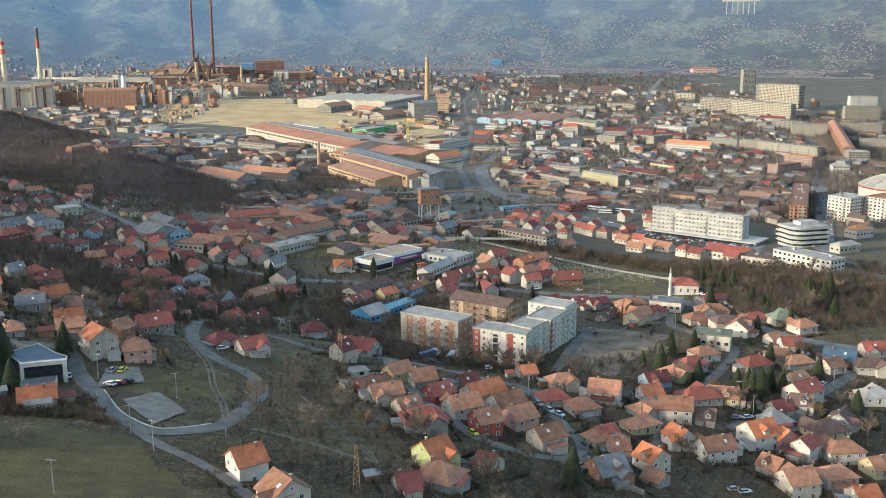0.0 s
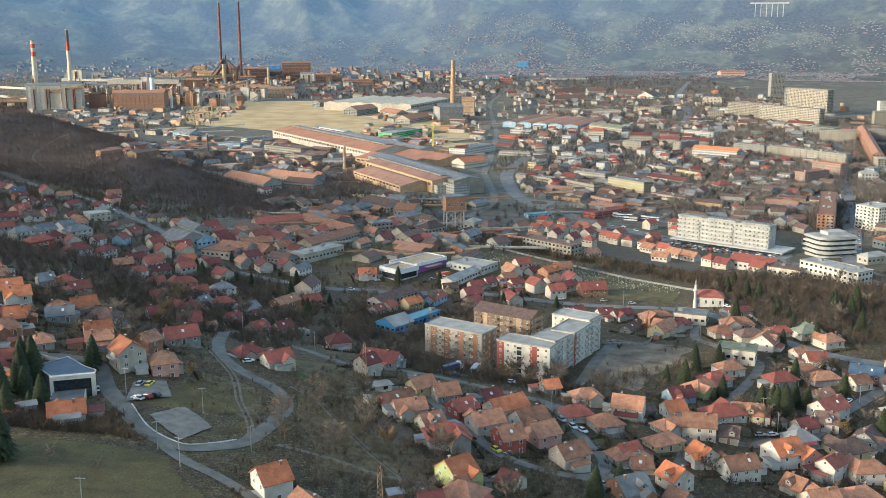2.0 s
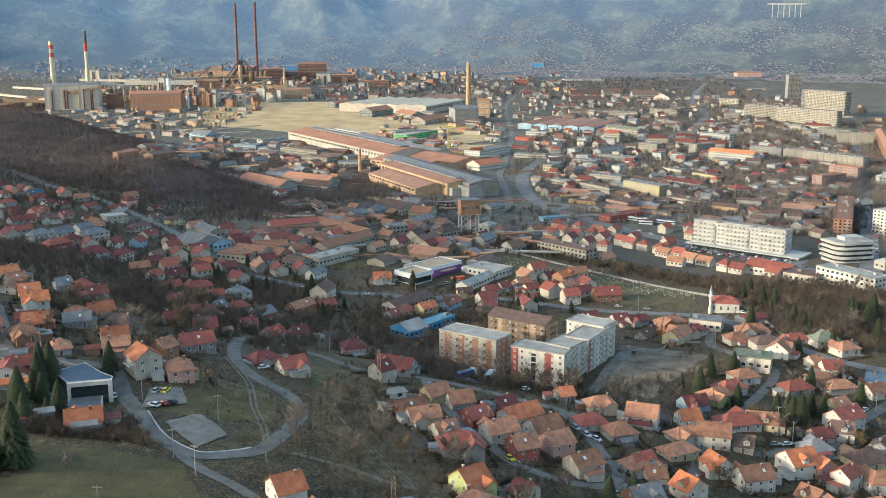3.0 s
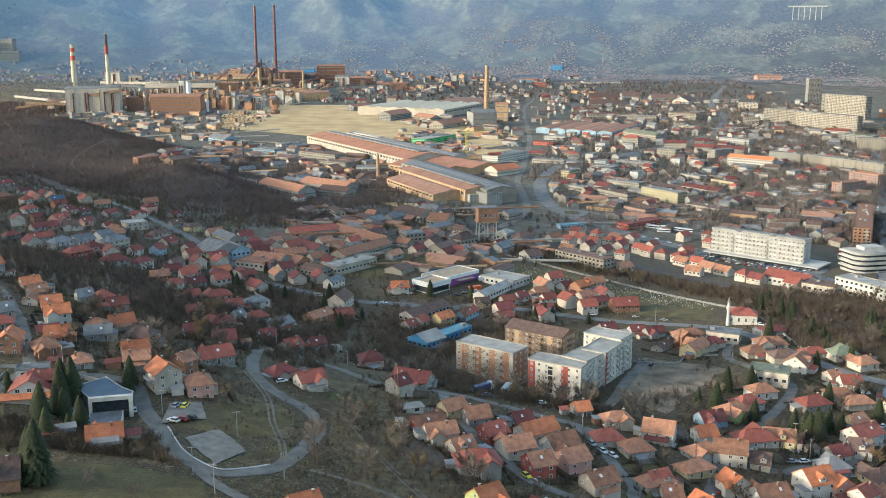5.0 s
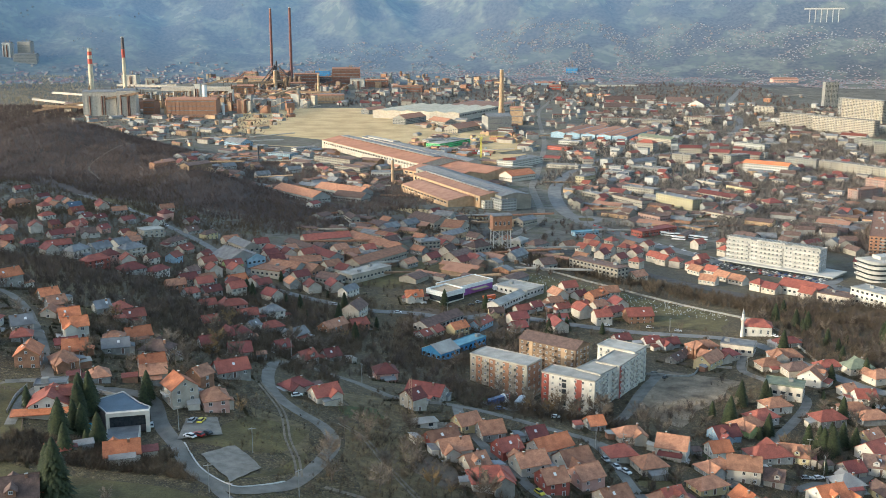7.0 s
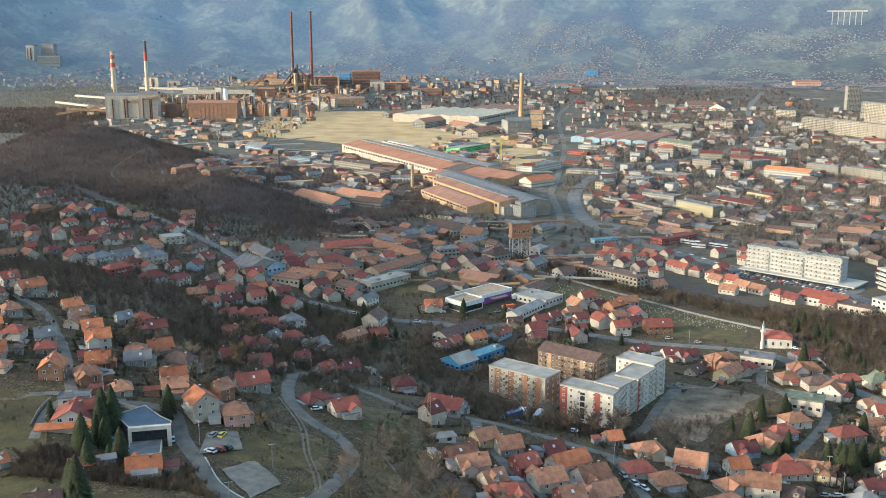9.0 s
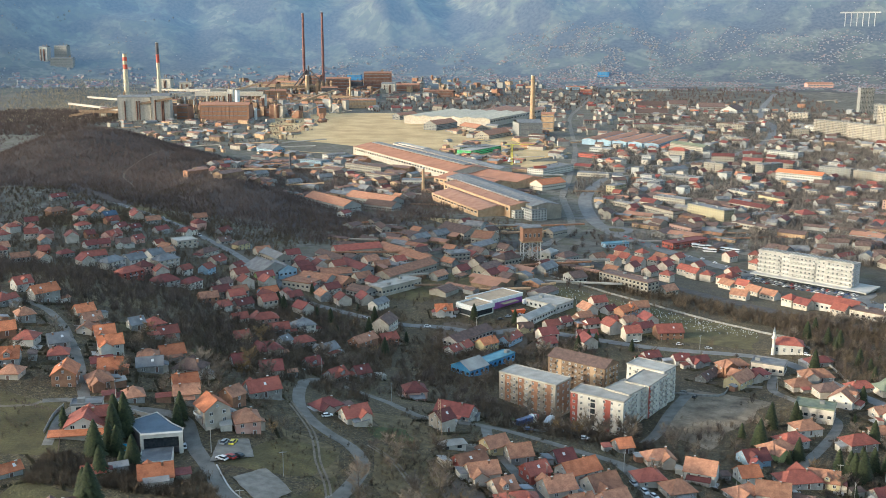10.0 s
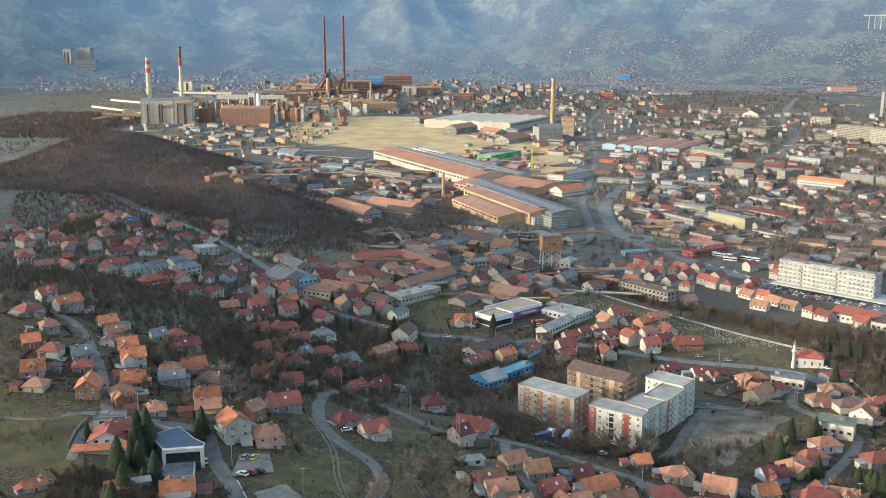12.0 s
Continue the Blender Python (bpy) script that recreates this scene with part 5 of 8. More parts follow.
# ---- landmark buildings ----
def apartment(name, label, x, y, turn, L, W, top, floors, wall, roof, flat=True, balconies=(), panels=(), stair=9.0):
    """An apartment house up to the level top; stair: where its glazed stairwell stands. balconies: (side, along, width); panels: coloured strips (side, along, width, wall key)."""
    z = height(x, y) - 0.5
    h = top - z
    ob = new(name)
    ob.matrix_basis = pose(x, y, z, 0, 0, turn)
    tagged(ob, label, "apartment building", "apartment houses")
    part_of("wall", wall_mesh(L, W, h, W * 0.2, "f" if flat else "g", WALL[wall], 6), ob)
    part_of("roof", roof_mesh(L, W, h, W * 0.2, "f" if flat else "g", ROOF[roof]), ob)
    storey = h / floors
    sides = {0: (L, W / 2, 0), 1: (L, W / 2, 180), 2: (W, L / 2, 90), 3: (W, L / 2, -90)}
    for side, along, width, key in panels:
        span, off, a = sides[side]
        part_of("facade_panel", Shape().box(-width / 2, width / 2, -0.12, 0, 0.2, h - 0.3).mesh("facade_panel", WALL[key]), ob, pose(0, 0, 0, 0, 0, a) @ pose(along * span, -off, 0), f"{WALL_WORDS[key]} facade strip")
    taken = {s: [(al, w) for s2, al, w in balconies if s2 == s] for s in sides}
    for side, (span, off, a) in sides.items():
        n = max(2, int(span / 3.5))
        for f in range(floors):
            for i in range(n):
                u = (i + 0.5) / n - 0.5
                m = pose(0, 0, 0, 0, 0, a) @ pose(u * span, -off - 0.13, storey * (f + 0.52))
                if abs(u - stair) > 0.07 or side:
                    part_of("window", window_mesh(1.1, 1.3), ob, m)
    if stair < 1:
        part_of("stair_glazing", Shape().box(-1.1, 1.1, -0.1, 0.0, 2.2, h - 1.5).mesh("stair_glazing", GLASS), ob, pose(stair * L, -W / 2, 0))
        for f in range(floors):
            part_of("stair_sill", Shape().box(-1.3, 1.3, -0.2, -0.11, storey * (f + 0.92), storey * (f + 0.92) + 0.55).mesh("stair_sill", WALL[wall]), ob, pose(stair * L, -W / 2, 0))
    key = ("balcony", round(storey, 1))
    for side, along, width in balconies:
        span, off, a = sides[side]
        for f in range(1, floors):
            s = Shape().box(-width / 2, width / 2, -1.3, 0, 0, 0.18, 0).box(-width / 2, width / 2, -1.3, -1.18, 0.18, 1.05, 1)
            s.box(-width / 2, -width / 2 + 0.12, -1.18, 0, 0.18, 1.05, 1).box(width / 2 - 0.12, width / 2, -1.18, 0, 0.18, 1.05, 1)
            k = (key, width, wall)
            if k not in SHARED:
                SHARED[k] = s.mesh("balcony", CONCRETE, WALL[wall])
            part_of("balcony", SHARED[k], ob, pose(0, 0, 0, 0, 0, a) @ pose(along * span, -off, storey * f))
    HOUSES.append((x, y, max(L, W) * 0.62))
    return ob


apartment("apartment_building", "white six-storey apartment block with red facade strips", 57.4, 432.2, -31, 26, 11.5, 18.4, 6, "w", "w", panels=((0, -0.43, 3.6, "r"), (0, 0.2, 3.2, "r")), balconies=((2, 0.2, 3.0),), stair=-0.07)
apartment("apartment_building", "white apartment block with rows of balconies", 69.6, 439.2, 50, 17, 13, 18.9, 6, "w", "w", panels=((0, -0.44, 1.6, "r"), (0, 0.42, 2.4, "r")), balconies=((0, -0.28, 2.6), (0, 0.22, 3.0)))
apartment("apartment_building", "white apartment wing with balconies and dark red strips", 80.8, 451.2, 56, 22, 12, 19.4, 6, "w", "w", panels=((0, -0.44, 2.4, "r"),), balconies=((0, -0.3, 3.0), (0, 0.16, 2.6), (0, 0.4, 2.6)))
apartment("apartment_building", "tall white apartment block at the end of the row", 85.6, 467.6, -37, 20, 12.5, 20.2, 6, "w", "w", balconies=((0, -0.32, 3.0), (2, 0.2, 3.0)))
apartment("apartment_building", "unfinished beige apartment slab with raw brick bays", 27.8, 451.6, -36, 31.5, 13.4, 20, 5, "m", "w", panels=((0, -0.34, 3.4, "n"), (0, -0.1, 3.4, "n"), (0, 0.14, 3.4, "n"), (0, 0.38, 3.4, "n"), (2, 0, 11, "n")), balconies=((0, -0.22, 3.2), (0, 0.02, 3.2), (0, 0.26, 3.2)))
apartment("apartment_building", "brown apartment house with a brown tiled roof", 54.4, 486, -37, 33, 14, 17, 5, "b", "b", False, panels=((0, -0.3, 3.0, "t"), (0, 0.3, 3.0, "t"), (2, 0, 10, "t")), balconies=((0, -0.4, 3.4), (0, -0.1, 3.4), (0, 0.12, 3.4), (0, 0.42, 3.4), (2, 0, 3.0)))


def office_slab():
    """The long white slab with ribbon balconies above a wide podium."""
    x, y, turn, L, W, h = 259, 770, -42, 76, 13, 21.5
    z = height(x, y)
    ob = new("office_building")
    ob.matrix_basis = pose(x, y, z, 0, 0, turn)
    tagged(ob, "long white five-storey slab with ribbon balconies on a podium", "office building")
    part_of("wall", wall_mesh(L, W, h, 0, "f", WALL["W"]), ob)
    part_of("roof", roof_mesh(L, W, h, 0, "f", ROOF["w"]), ob)
    part_of("podium", Shape().box(-L / 2 - 3, L / 2 + 14, -W / 2 - 8, W / 2 + 6, 3.6, 4.4).box(-L / 2, L / 2 + 12, -W / 2 - 4, W / 2 + 4, -3, 3.6).mesh("podium", WALL["W"]), ob)
    part_of("podium_glass", Shape().box(-L / 2 + 1, L / 2 + 11, -W / 2 - 4.1, -W / 2 - 4, 0.4, 3.2).mesh("podium_glass", GLASS), ob)
    for f in range(5):
        zc = 4.4 + f * 3.35
        for sec, (x0, x1, out) in enumerate(((0, 0.25, 1.9), (0.26, 0.35, 0.7), (0.36, 0.62, 1.9), (0.63, 0.72, 0.7), (0.73, 1.0, 1.9))):
            a, b = -L / 2 + x0 * L, -L / 2 + x1 * L
            part_of("balcony_band", Shape().box(a, b, -W / 2 - out, -W / 2, zc - 0.25, zc + 1.25).mesh("balcony_band", WALL["W"]), ob)
            n = max(2, int((b - a) / 3.2))
            for i in range(n):
                part_of("window", window_mesh(1.5, 1.5), ob, pose(a + (i + 0.5) * (b - a) / n, -W / 2 - 0.02, zc + 2.05))
        for i in range(3):
            part_of("window", window_mesh(1.5, 1.5), ob, pose(L / 2 + 0.02, -W / 2 + 2.5 + 4 * i, zc + 2.05, 0, 0, 90))
    for x0, x1 in ((0, 0.27), (0.34, 0.64), (0.71, 1.0)):
        a, b = -L / 2 + x0 * L, -L / 2 + x1 * L
        s, n = Shape(), int((b - a) / 2.2)
        s.box(a, b, -W / 2 - 1.6, -W / 2 - 1.2, h + 1.2, h + 1.8)
        for i in range(n + 1):
            u = a + i * (b - a - 0.4) / n
            s.box(u, u + 0.4, -W / 2 - 1.2, 1.0, h + 1.3, h + 1.7).box(u, u + 0.3, -W / 2 - 1.5, -W / 2 - 1.25, h - 0.5, h + 1.2)
        part_of("roof_pergola", s.mesh("roof_pergola", WALL["W"]), ob, kind="stuff")
    part_of("roof_storey", Shape().box(-L / 2 + 3, L / 2 - 3, -1, 4, h + 0.25, h + 1.2).mesh("roof_storey", WALL["q"]), ob)
    HOUSES.append((x, y, 40))


office_slab()


def rounded_building():
    """A white corner building of four storeys with curved balcony bands and ribbon windows."""
    x, y = 328, 728
    ob = new("corner_building")
    ob.matrix_basis = pose(x, y, height(x, y), 0, 0, 12)
    tagged(ob, "white corner building with curved balcony bands and ribbon windows", "building", "buildings of the town")

    def outline(grow):
        arc = [(-9 + (9 + grow) * math.cos(radians(a)), -3 + (9 + grow) * math.sin(radians(a))) for a in range(180, 271, 15)]
        return arc + [(10 + grow, -12 - grow), (13 + grow, -8), (13 + grow, 9 + grow), (-18 - grow, 9 + grow)]

    def prism(s, plan, z0, z1, k=0):
        n = len(plan)
        return s.add([(*p, z0) for p in plan] + [(*p, z1) for p in plan], [tuple(range(n, 2 * n)), tuple(range(n - 1, -1, -1))] + [(i, (i + 1) % n, n + (i + 1) % n, n + i) for i in range(n)], k)

    part_of("wall", prism(Shape(), outline(0), -3, 15).mesh("wall", WALL["W"]), ob)
    for f in range(4):
        part_of("ribbon_window", prism(Shape(), outline(0.15), 3.6 * f + 1.7, 3.6 * f + 2.9).mesh("ribbon_window", GLASS), ob)
        part_of("balcony_band", prism(Shape(), outline(1.2), 3.6 * f + 3.3, 3.6 * f + 4.6).mesh("balcony_band", WALL["W"]), ob)
    part_of("roof", prism(Shape(), outline(0.3), 15.4, 15.9).mesh("roof", ROOF["w"]), ob)
    part_of("roof_storey", Shape().box(-8, 8, -4, 6, 15.9, 18.4).mesh("roof_storey", WALL["W"]), ob)
    HOUSES.append((x, y, 18))


rounded_building()


def shop():
    ob = new("supermarket")
    ob.matrix_basis = pose(10, 638, height(10, 638), 0, 0, 45)
    tagged(ob, "low white supermarket with a purple base and tan flat roof", "shop")
    tan = surface("tan_gravel_roof", (0.3, 0.22, 0.15), (0.42, 0.32, 0.22), 4.0)
    part_of("wall", Shape().box(-15, 20, -8, 9, -3, 5.4).mesh("wall", WALL["w"]), ob)
    part_of("roof", Shape().box(-15.3, 20, -8, 9.3, 5.4, 5.8).mesh("roof", tan), ob)
    part_of("fascia", Shape().box(-11.5, 20.6, -8.6, -8.02, 4.0, 6.3).box(20.02, 20.6, -8.02, 9.6, 4.0, 6.3).box(-15, 20.6, 9.32, 9.9, 4.6, 6.3).mesh("fascia", FRAME), ob)
    part_of("purple_band", Shape().box(-11, 20.2, -8.3, -8.02, -1, 3.9).box(20.02, 20.3, -8, 9, -1, 3.9).mesh("purple_band", surface("purple_panel", (0.2, 0.06, 0.22), (0.26, 0.09, 0.28), 3.0)), ob, None, "purple wall panels")
    part_of("canopy", Shape().box(-1, 13, -12, -8.65, 2.6, 3.0).mesh("canopy", tan), ob)
    entrance = part_of("entrance_block", Shape().box(-29, -12, -13, 3, -3, 4.6).mesh("entrance_block", WALL["w"]), ob)
    part_of("parapet", Shape().box(-29.6, -11.4, -13.6, -13.02, 3.4, 6.6).box(-29.6, -11.4, 3.02, 3.6, 3.4, 6.6).box(-29.6, -29.02, -13.02, 3.02, 3.4, 6.6).box(-11.98, -11.4, -13.02, 3.02, 3.4, 6.6).mesh("parapet", FRAME), entrance)
    part_of("roof_deck", Shape().box(-29, -12, -13, 3, 4.6, 5.6).mesh("roof_deck", tan), entrance)
    part_of("shop_window", Shape().box(-28, -13, -13.15, -13.02, 0, 3.3).mesh("shop_window", GLASS), entrance)
    part_of("shop_window", Shape().box(-29.15, -29.02, -12, 2, 0, 3.3).mesh("shop_window", GLASS), entrance)
    HOUSES.append((12, 633, 22))


shop()
block(38, 611, 57, 36, 8, 4.2, "g", "w", "w", "shop_annex", "shop")
block(47.5, 638, 50, 19, 26, 4.5, "f", "w", "k", "shop_annex", "shop")
block(11, 524, 50, 23, 8, 4, "f", "u", "B", "blue_workshop", "workshop")
block(-3.4, 500, 46, 14, 14, 4.5, "g", "w", "B", "blue_workshop", "workshop")
block(-5, 566, 52, 34, 11, 4, "g", "b", "g", "long_shed", "shed")
block(-9, 345, 20, 10, 4.5, 2.2, "h", "w", "w", "greenhouse", "greenhouse")
block(156, 512, -25, 17, 11, 6, "f", "k", "c", "flat_roofed_house", "house")
block(156, 438, -25, 17, 11, 7, "f", "e", "c", "flat_roofed_house", "house")
block(-133, 317.5, 14, 10, 6, 3, "f", "k", "w", "white_garage", "garage")


def mosque():
    ob = new("mosque")
    ob.matrix_basis = pose(177, 549, height(177, 549), 0, 0, -14)
    tagged(ob, "small white mosque with a red tiled hipped roof", "mosque")
    part_of("wall", wall_mesh(16, 11, 6, 0, "f", WALL["w"], 3), ob)
    part_of("roof", roof_mesh(16, 11, 6, 3.0, "h", ROOF["r"]), ob)
    for k in range(4):
        part_of("window", window_mesh(1.2, 2.4), ob, pose(-6 + 4 * k, -5.5, 3))
    HOUSES.append((177, 549, 12))
    tower = new("minaret")
    tower.matrix_basis = pose(167.8, 545, height(167.8, 545))
    tagged(tower, "slender white minaret with one balcony and pointed cap", "minaret")
    part_of("shaft", Shape().tube((0, 0, -1), (0, 0, 4), 1.15, 1.05, 12).tube((0, 0, 4), (0, 0, 13.5), 0.85, 0.75, 12).mesh("shaft", WALL["w"], smooth=False), tower)
    part_of("balcony", Shape().tube((0, 0, 9.2), (0, 0, 9.9), 0.9, 1.45, 12).tube((0, 0, 9.9), (0, 0, 10.8), 1.45, 1.45, 12).mesh("balcony", WALL["w"]), tower)
    part_of("cap", Shape().tube((0, 0, 13.5), (0, 0, 16.6), 0.9, 0.05, 12).mesh("cap", ROOF["g"]), tower)


mosque()


def arena():
    """The round sports arena beside the avenue: a shallow ribbed dome over a cream drum."""
    x, y, r = 498, 905, 38
    ob = new("arena")
    ob.matrix_basis = pose(x, y, height(x, y))
    tagged(ob, "round cream sports arena with a shallow ribbed dome", "arena")
    part_of("wall", Shape().tube((0, 0, -2), (0, 0, 13), r, r, 40).mesh("wall", WALL["c"]), ob)
    part_of("red_band", Shape().tube((0, 0, 13), (0, 0, 14.4), r + 0.8, r + 0.8, 40).mesh("red_band", WALL["r"]), ob)
    dome = Shape()
    rings = [(r + 0.4, 14.4), (r * 0.8, 19), (r * 0.55, 22.5), (r * 0.28, 24.6), (1.0, 25.2)]
    for (ra, za), (rb, zb) in zip(rings, rings[1:]):
        dome.tube((0, 0, za), (0, 0, zb), ra, rb, 40, caps=False)
    part_of("dome", dome.mesh("dome", ROOF["w"]), ob)
    for k in range(20):
        a = k * math.pi / 10
        rib = Shape()
        for (ra, za), (rb, zb) in zip(rings, rings[1:]):
            rib.tube((ra * math.cos(a), ra * math.sin(a), za), (rb * math.cos(a), rb * math.sin(a), zb), 0.5, 0.5, 4)
        part_of("rib", rib.mesh("rib", WALL["c"]), ob)
    HOUSES.append((x, y, 44))


arena()
block(405, 822, 30, 24, 22, 20, "f", "w", "w", "white_hall", "building")
block(436, 812, 30, 26, 26, 20, "f", "t", "w", "white_hall", "building")
block(660, 1378, 68, 380, 13, 15, "g", "t", "n")
block(520, 1080, -10, 18, 14, 10, "h", "w", "w")
block(586, 1175, -10, 24, 20, 14, "f", "w", "c")
block(380, 748, 20, 18, 12, 7, "h", "t", "w")
block(342, 692, 20, 20, 10, 6, "h", "w", "c")
block(660, 1480, -20, 50, 14, 18, "f", "k", "c")
block(740, 1480, -20, 60, 14, 18, "f", "k", "c")
block(690, 1300, -20, 70, 14, 14, "f", "k", "c")
block(860, 1720, -10, 60, 16, 26, "f", "k", "c")
block(930, 1860, -10, 50, 18, 34, "f", "k", "w")


def water_tower():
    ob = new("water_tower")
    ob.matrix_basis = pose(44, 806, height(44, 806), 0, 0, 10)
    tagged(ob, "brick-clad tower box on tall steel lattice legs", "water tower")
    part_of("tank_box", Shape().box(-8, 8, -6, 6, 17, 28).mesh("tank_box", WALL["n"]), ob)
    part_of("roof", Shape().box(-8.4, 8.4, -6.4, 6.4, 28, 28.7).mesh("roof", ROOF["k"]), ob)
    part_of("deck", Shape().box(-8.8, 8.8, -6.8, 6.8, 16.2, 17).mesh("deck", WALL["t"]), ob)
    for k in range(4):
        part_of("window", window_mesh(1.6, 3.0), ob, pose(-5.5 + 3.6 * k, -6.02, 22))
    for sx in (-1, 0, 1):
        for sy in (-1, 1):
            part_of("leg", Shape().tube((sx * 7.5, sy * 5.5, -1), (sx * 7, sy * 5.2, 16.2), 0.5, 0.5, 6).mesh("leg", WALL["k"]), ob)
    s = Shape()
    for sy in (-1, 1):
        for k in range(3):
            for sx in (-1, 0):
                a, b = 1 + k * 5, 6 + k * 5
                s.tube((sx * 7.3, sy * 5.4, a), ((sx + 1) * 7.3, sy * 5.4, b), 0.16, 0.16, 4).tube(((sx + 1) * 7.3, sy * 5.4, a), (sx * 7.3, sy * 5.4, b), 0.16, 0.16, 4)
    part_of("bracing", s.mesh("bracing", WALL["k"]), ob)
    HOUSES.append((44, 806, 10))


water_tower()


def hall(x, y, turn, L, W, h, roof, wall, bays=1, label="long factory hall", skylights=True):
    """A works hall of parallel pitched bays, with skylight strips."""
    ob = new("factory_hall")
    ob.matrix_basis = pose(x, y, height(x, y), 0, 0, turn)
    tagged(ob, label, "factory hall", "halls of the works")
    w = W / bays
    rise = w * 0.09
    for k in range(bays):
        yc = -W / 2 + (k + 0.5) * w
        part_of("wall", wall_mesh(L, w, h, rise, "g", WALL[wall], 1.5), ob, pose(0, yc, 0))
        s = Shape().slab([(-L / 2 - 0.6, -w / 2 - 0.1, h + 0.3), (L / 2 + 0.6, -w / 2 - 0.1, h + 0.3), (L / 2 + 0.6, 0, h + rise + 0.4), (-L / 2 - 0.6, 0, h + rise + 0.4)], 0.3)
        s.slab([(L / 2 + 0.6, w / 2 + 0.1, h + 0.3), (-L / 2 - 0.6, w / 2 + 0.1, h + 0.3), (-L / 2 - 0.6, 0, h + rise + 0.4), (L / 2 + 0.6, 0, h + rise + 0.4)], 0.3)
        part_of("roof", s.mesh("roof", ROOF[roof]), ob, pose(0, yc, 0))
        if skylights:
            part_of("skylight", Shape().box(-L * 0.46, L * 0.46, -w * 0.09, w * 0.09, h + rise + 0.2, h + rise + 1.6).mesh("skylight", ROOF["k"]), ob, pose(0, yc, 0))
    for side, off, a in ((0, W / 2, 0), (1, W / 2, 180)):
        s = Shape()
        n = int(L / 9)
        for i in range(n):
            u = -L / 2 + (i + 0.5) * L / n
            s.box(u - L / n / 2 - 0.25, u - L / n / 2 + 0.25, -0.35, 0, 0, h * 0.97)
        part_of("pilaster", s.mesh("pilaster", WALL[wall]), ob, pose(0, 0, 0, 0, 0, a) @ pose(0, -off, 0), kind="stuff")
        part_of("glazing", window_row(L * 0.97, n, L / n * 0.6, h * 0.22), ob, pose(0, 0, 0, 0, 0, a) @ pose(0, -off, h * 0.7), kind="stuff")
    keep_clear(x, y, turn, L, W)
    return ob


hall(-88, 1448, -61, 336, 66, 12, "F", "c", 1, "very long cream factory hall with a red roof")
hall(-48, 1494, -62, 360, 20, 10, "k", "c", 1, "low annex with a grey roof along the hall", False)
hall(-102, 1596, -60, 90, 12, 12, "w", "w", 1, "white shed behind the long hall", False)
hall(-7, 1086, -65.5, 128, 42, 8, "f", "t", 1, "brick rolling hall with a weathered roof", False)
hall(12, 1108, -65.5, 178, 34, 13, "f", "t", 1, "tan rolling hall with skylight strips")
hall(24, 1128, -66.5, 236, 34, 14, "k", "m", 1, "long pale roofed rolling hall", False)
hall(17, 1262, -50, 96, 110, 8, "F", "t", 2, "broad red-roofed storage hall", False)
block(36, 1036, -62, 40, 16, 8, "f", "w", "w", "works_office", "office building", "halls of the works")
block(58, 1018, -62, 22, 18, 11, "f", "k", "k", "works_office", "office building", "halls of the works")
block(100, 1372, 52, 74, 26, 9, "f", "k", "w", "works_office", "office building", "halls of the works")
block(87, 1232, 42, 42, 22, 7, "g", "o", "c", "works_office", "office building", "halls of the works")
block(2, 1606, 58, 92, 26, 8, "f", "w", "G", "green_shed", "warehouse", "halls of the works")
hall(-25, 2190, 66, 210, 200, 16, "C", "c", 6, "sunlit works hall with rows of pale pitched roofs", False)
hall(70, 2330, 66, 190, 120, 15, "f", "c", 4, "works hall with rust-coloured pitched roofs", False)
for k in range(5):
    hall(226 + 24 * k, 1800 - 17 * k, 62, 150, 25, 9, "t", "u", 1, "market hall bay with orange roof and teal gable", False)


def chimney_stack(x, y, h, r0, r1, mat, bands=(), label="tall factory chimney"):
    ob = new("factory_chimney")
    ob.matrix_basis = pose(x, y, height(x, y) - 1)
    tagged(ob, label, "chimney", "chimneys of the works")
    part_of("shaft", Shape().tube((0, 0, 0), (0, 0, h), r0, r1, 20).mesh("shaft", mat), ob)
    part_of("rim", Shape().tube((0, 0, h - 1.5), (0, 0, h), r1 + 0.5, r1 + 0.5, 20).mesh("rim", CONCRETE), ob)
    for z0, z1, m in bands:
        a, b = (r0 + (r1 - r0) * z / h + 0.12 for z in (z0, z1))
        part_of("painted_band", Shape().tube((0, 0, z0), (0, 0, z1), a, b, 20).mesh("painted_band", m), ob)
    return ob


PALE = surface("pale_chimney", (0.5, 0.42, 0.3), (0.64, 0.55, 0.4), 8.0, 0.9)
RUSTED = surface("rusted_red_steel", (0.12, 0.05, 0.045), (0.19, 0.085, 0.07), 12.0, 0.85)
REDP = surface("red_paint", (0.4, 0.06, 0.04), (0.5, 0.1, 0.07), 8.0, 0.8)
chimney_stack(-778, 2205, 146, 6.6, 4.4, PALE, ((112, 122, REDP), (130, 138, REDP)), "tall cream chimney with red and white bands")
chimney_stack(-772, 2416, 168, 5.2, 3.4, PALE, ((120, 140, REDP), (140, 168, WALL["d"])), "tall chimney with a dark top and red band")
chimney_stack(111, 2075, 106, 6.0, 3.8, WALL["t"], (), "tall brown brick factory chimney")
chimney_stack(-563, 3250, 243, 4.8, 3.6, RUSTED, (), "tall thin rust-red steel chimney")
chimney_stack(-503, 3260, 246, 4.8, 3.6, RUSTED, (), "tall thin rust-red steel chimney")
chimney_stack(-66, 1195, 31, 2.2, 1.5, WALL["t"], (), "short brick chimney beside the hall")
chimney_stack(-253, 1330, 30, 1.2, 1.0, WALL["d"], (), "thin dark steel chimney")
chimney_stack(-345, 2700, 70, 3.5, 2.6, WALL["t"], (), "tan steel chimney beside the furnace")
chimney_stack(-495, 2900, 72, 6.0, 5.0, WALL["t"], (), "stout tan stove tower of the furnace")
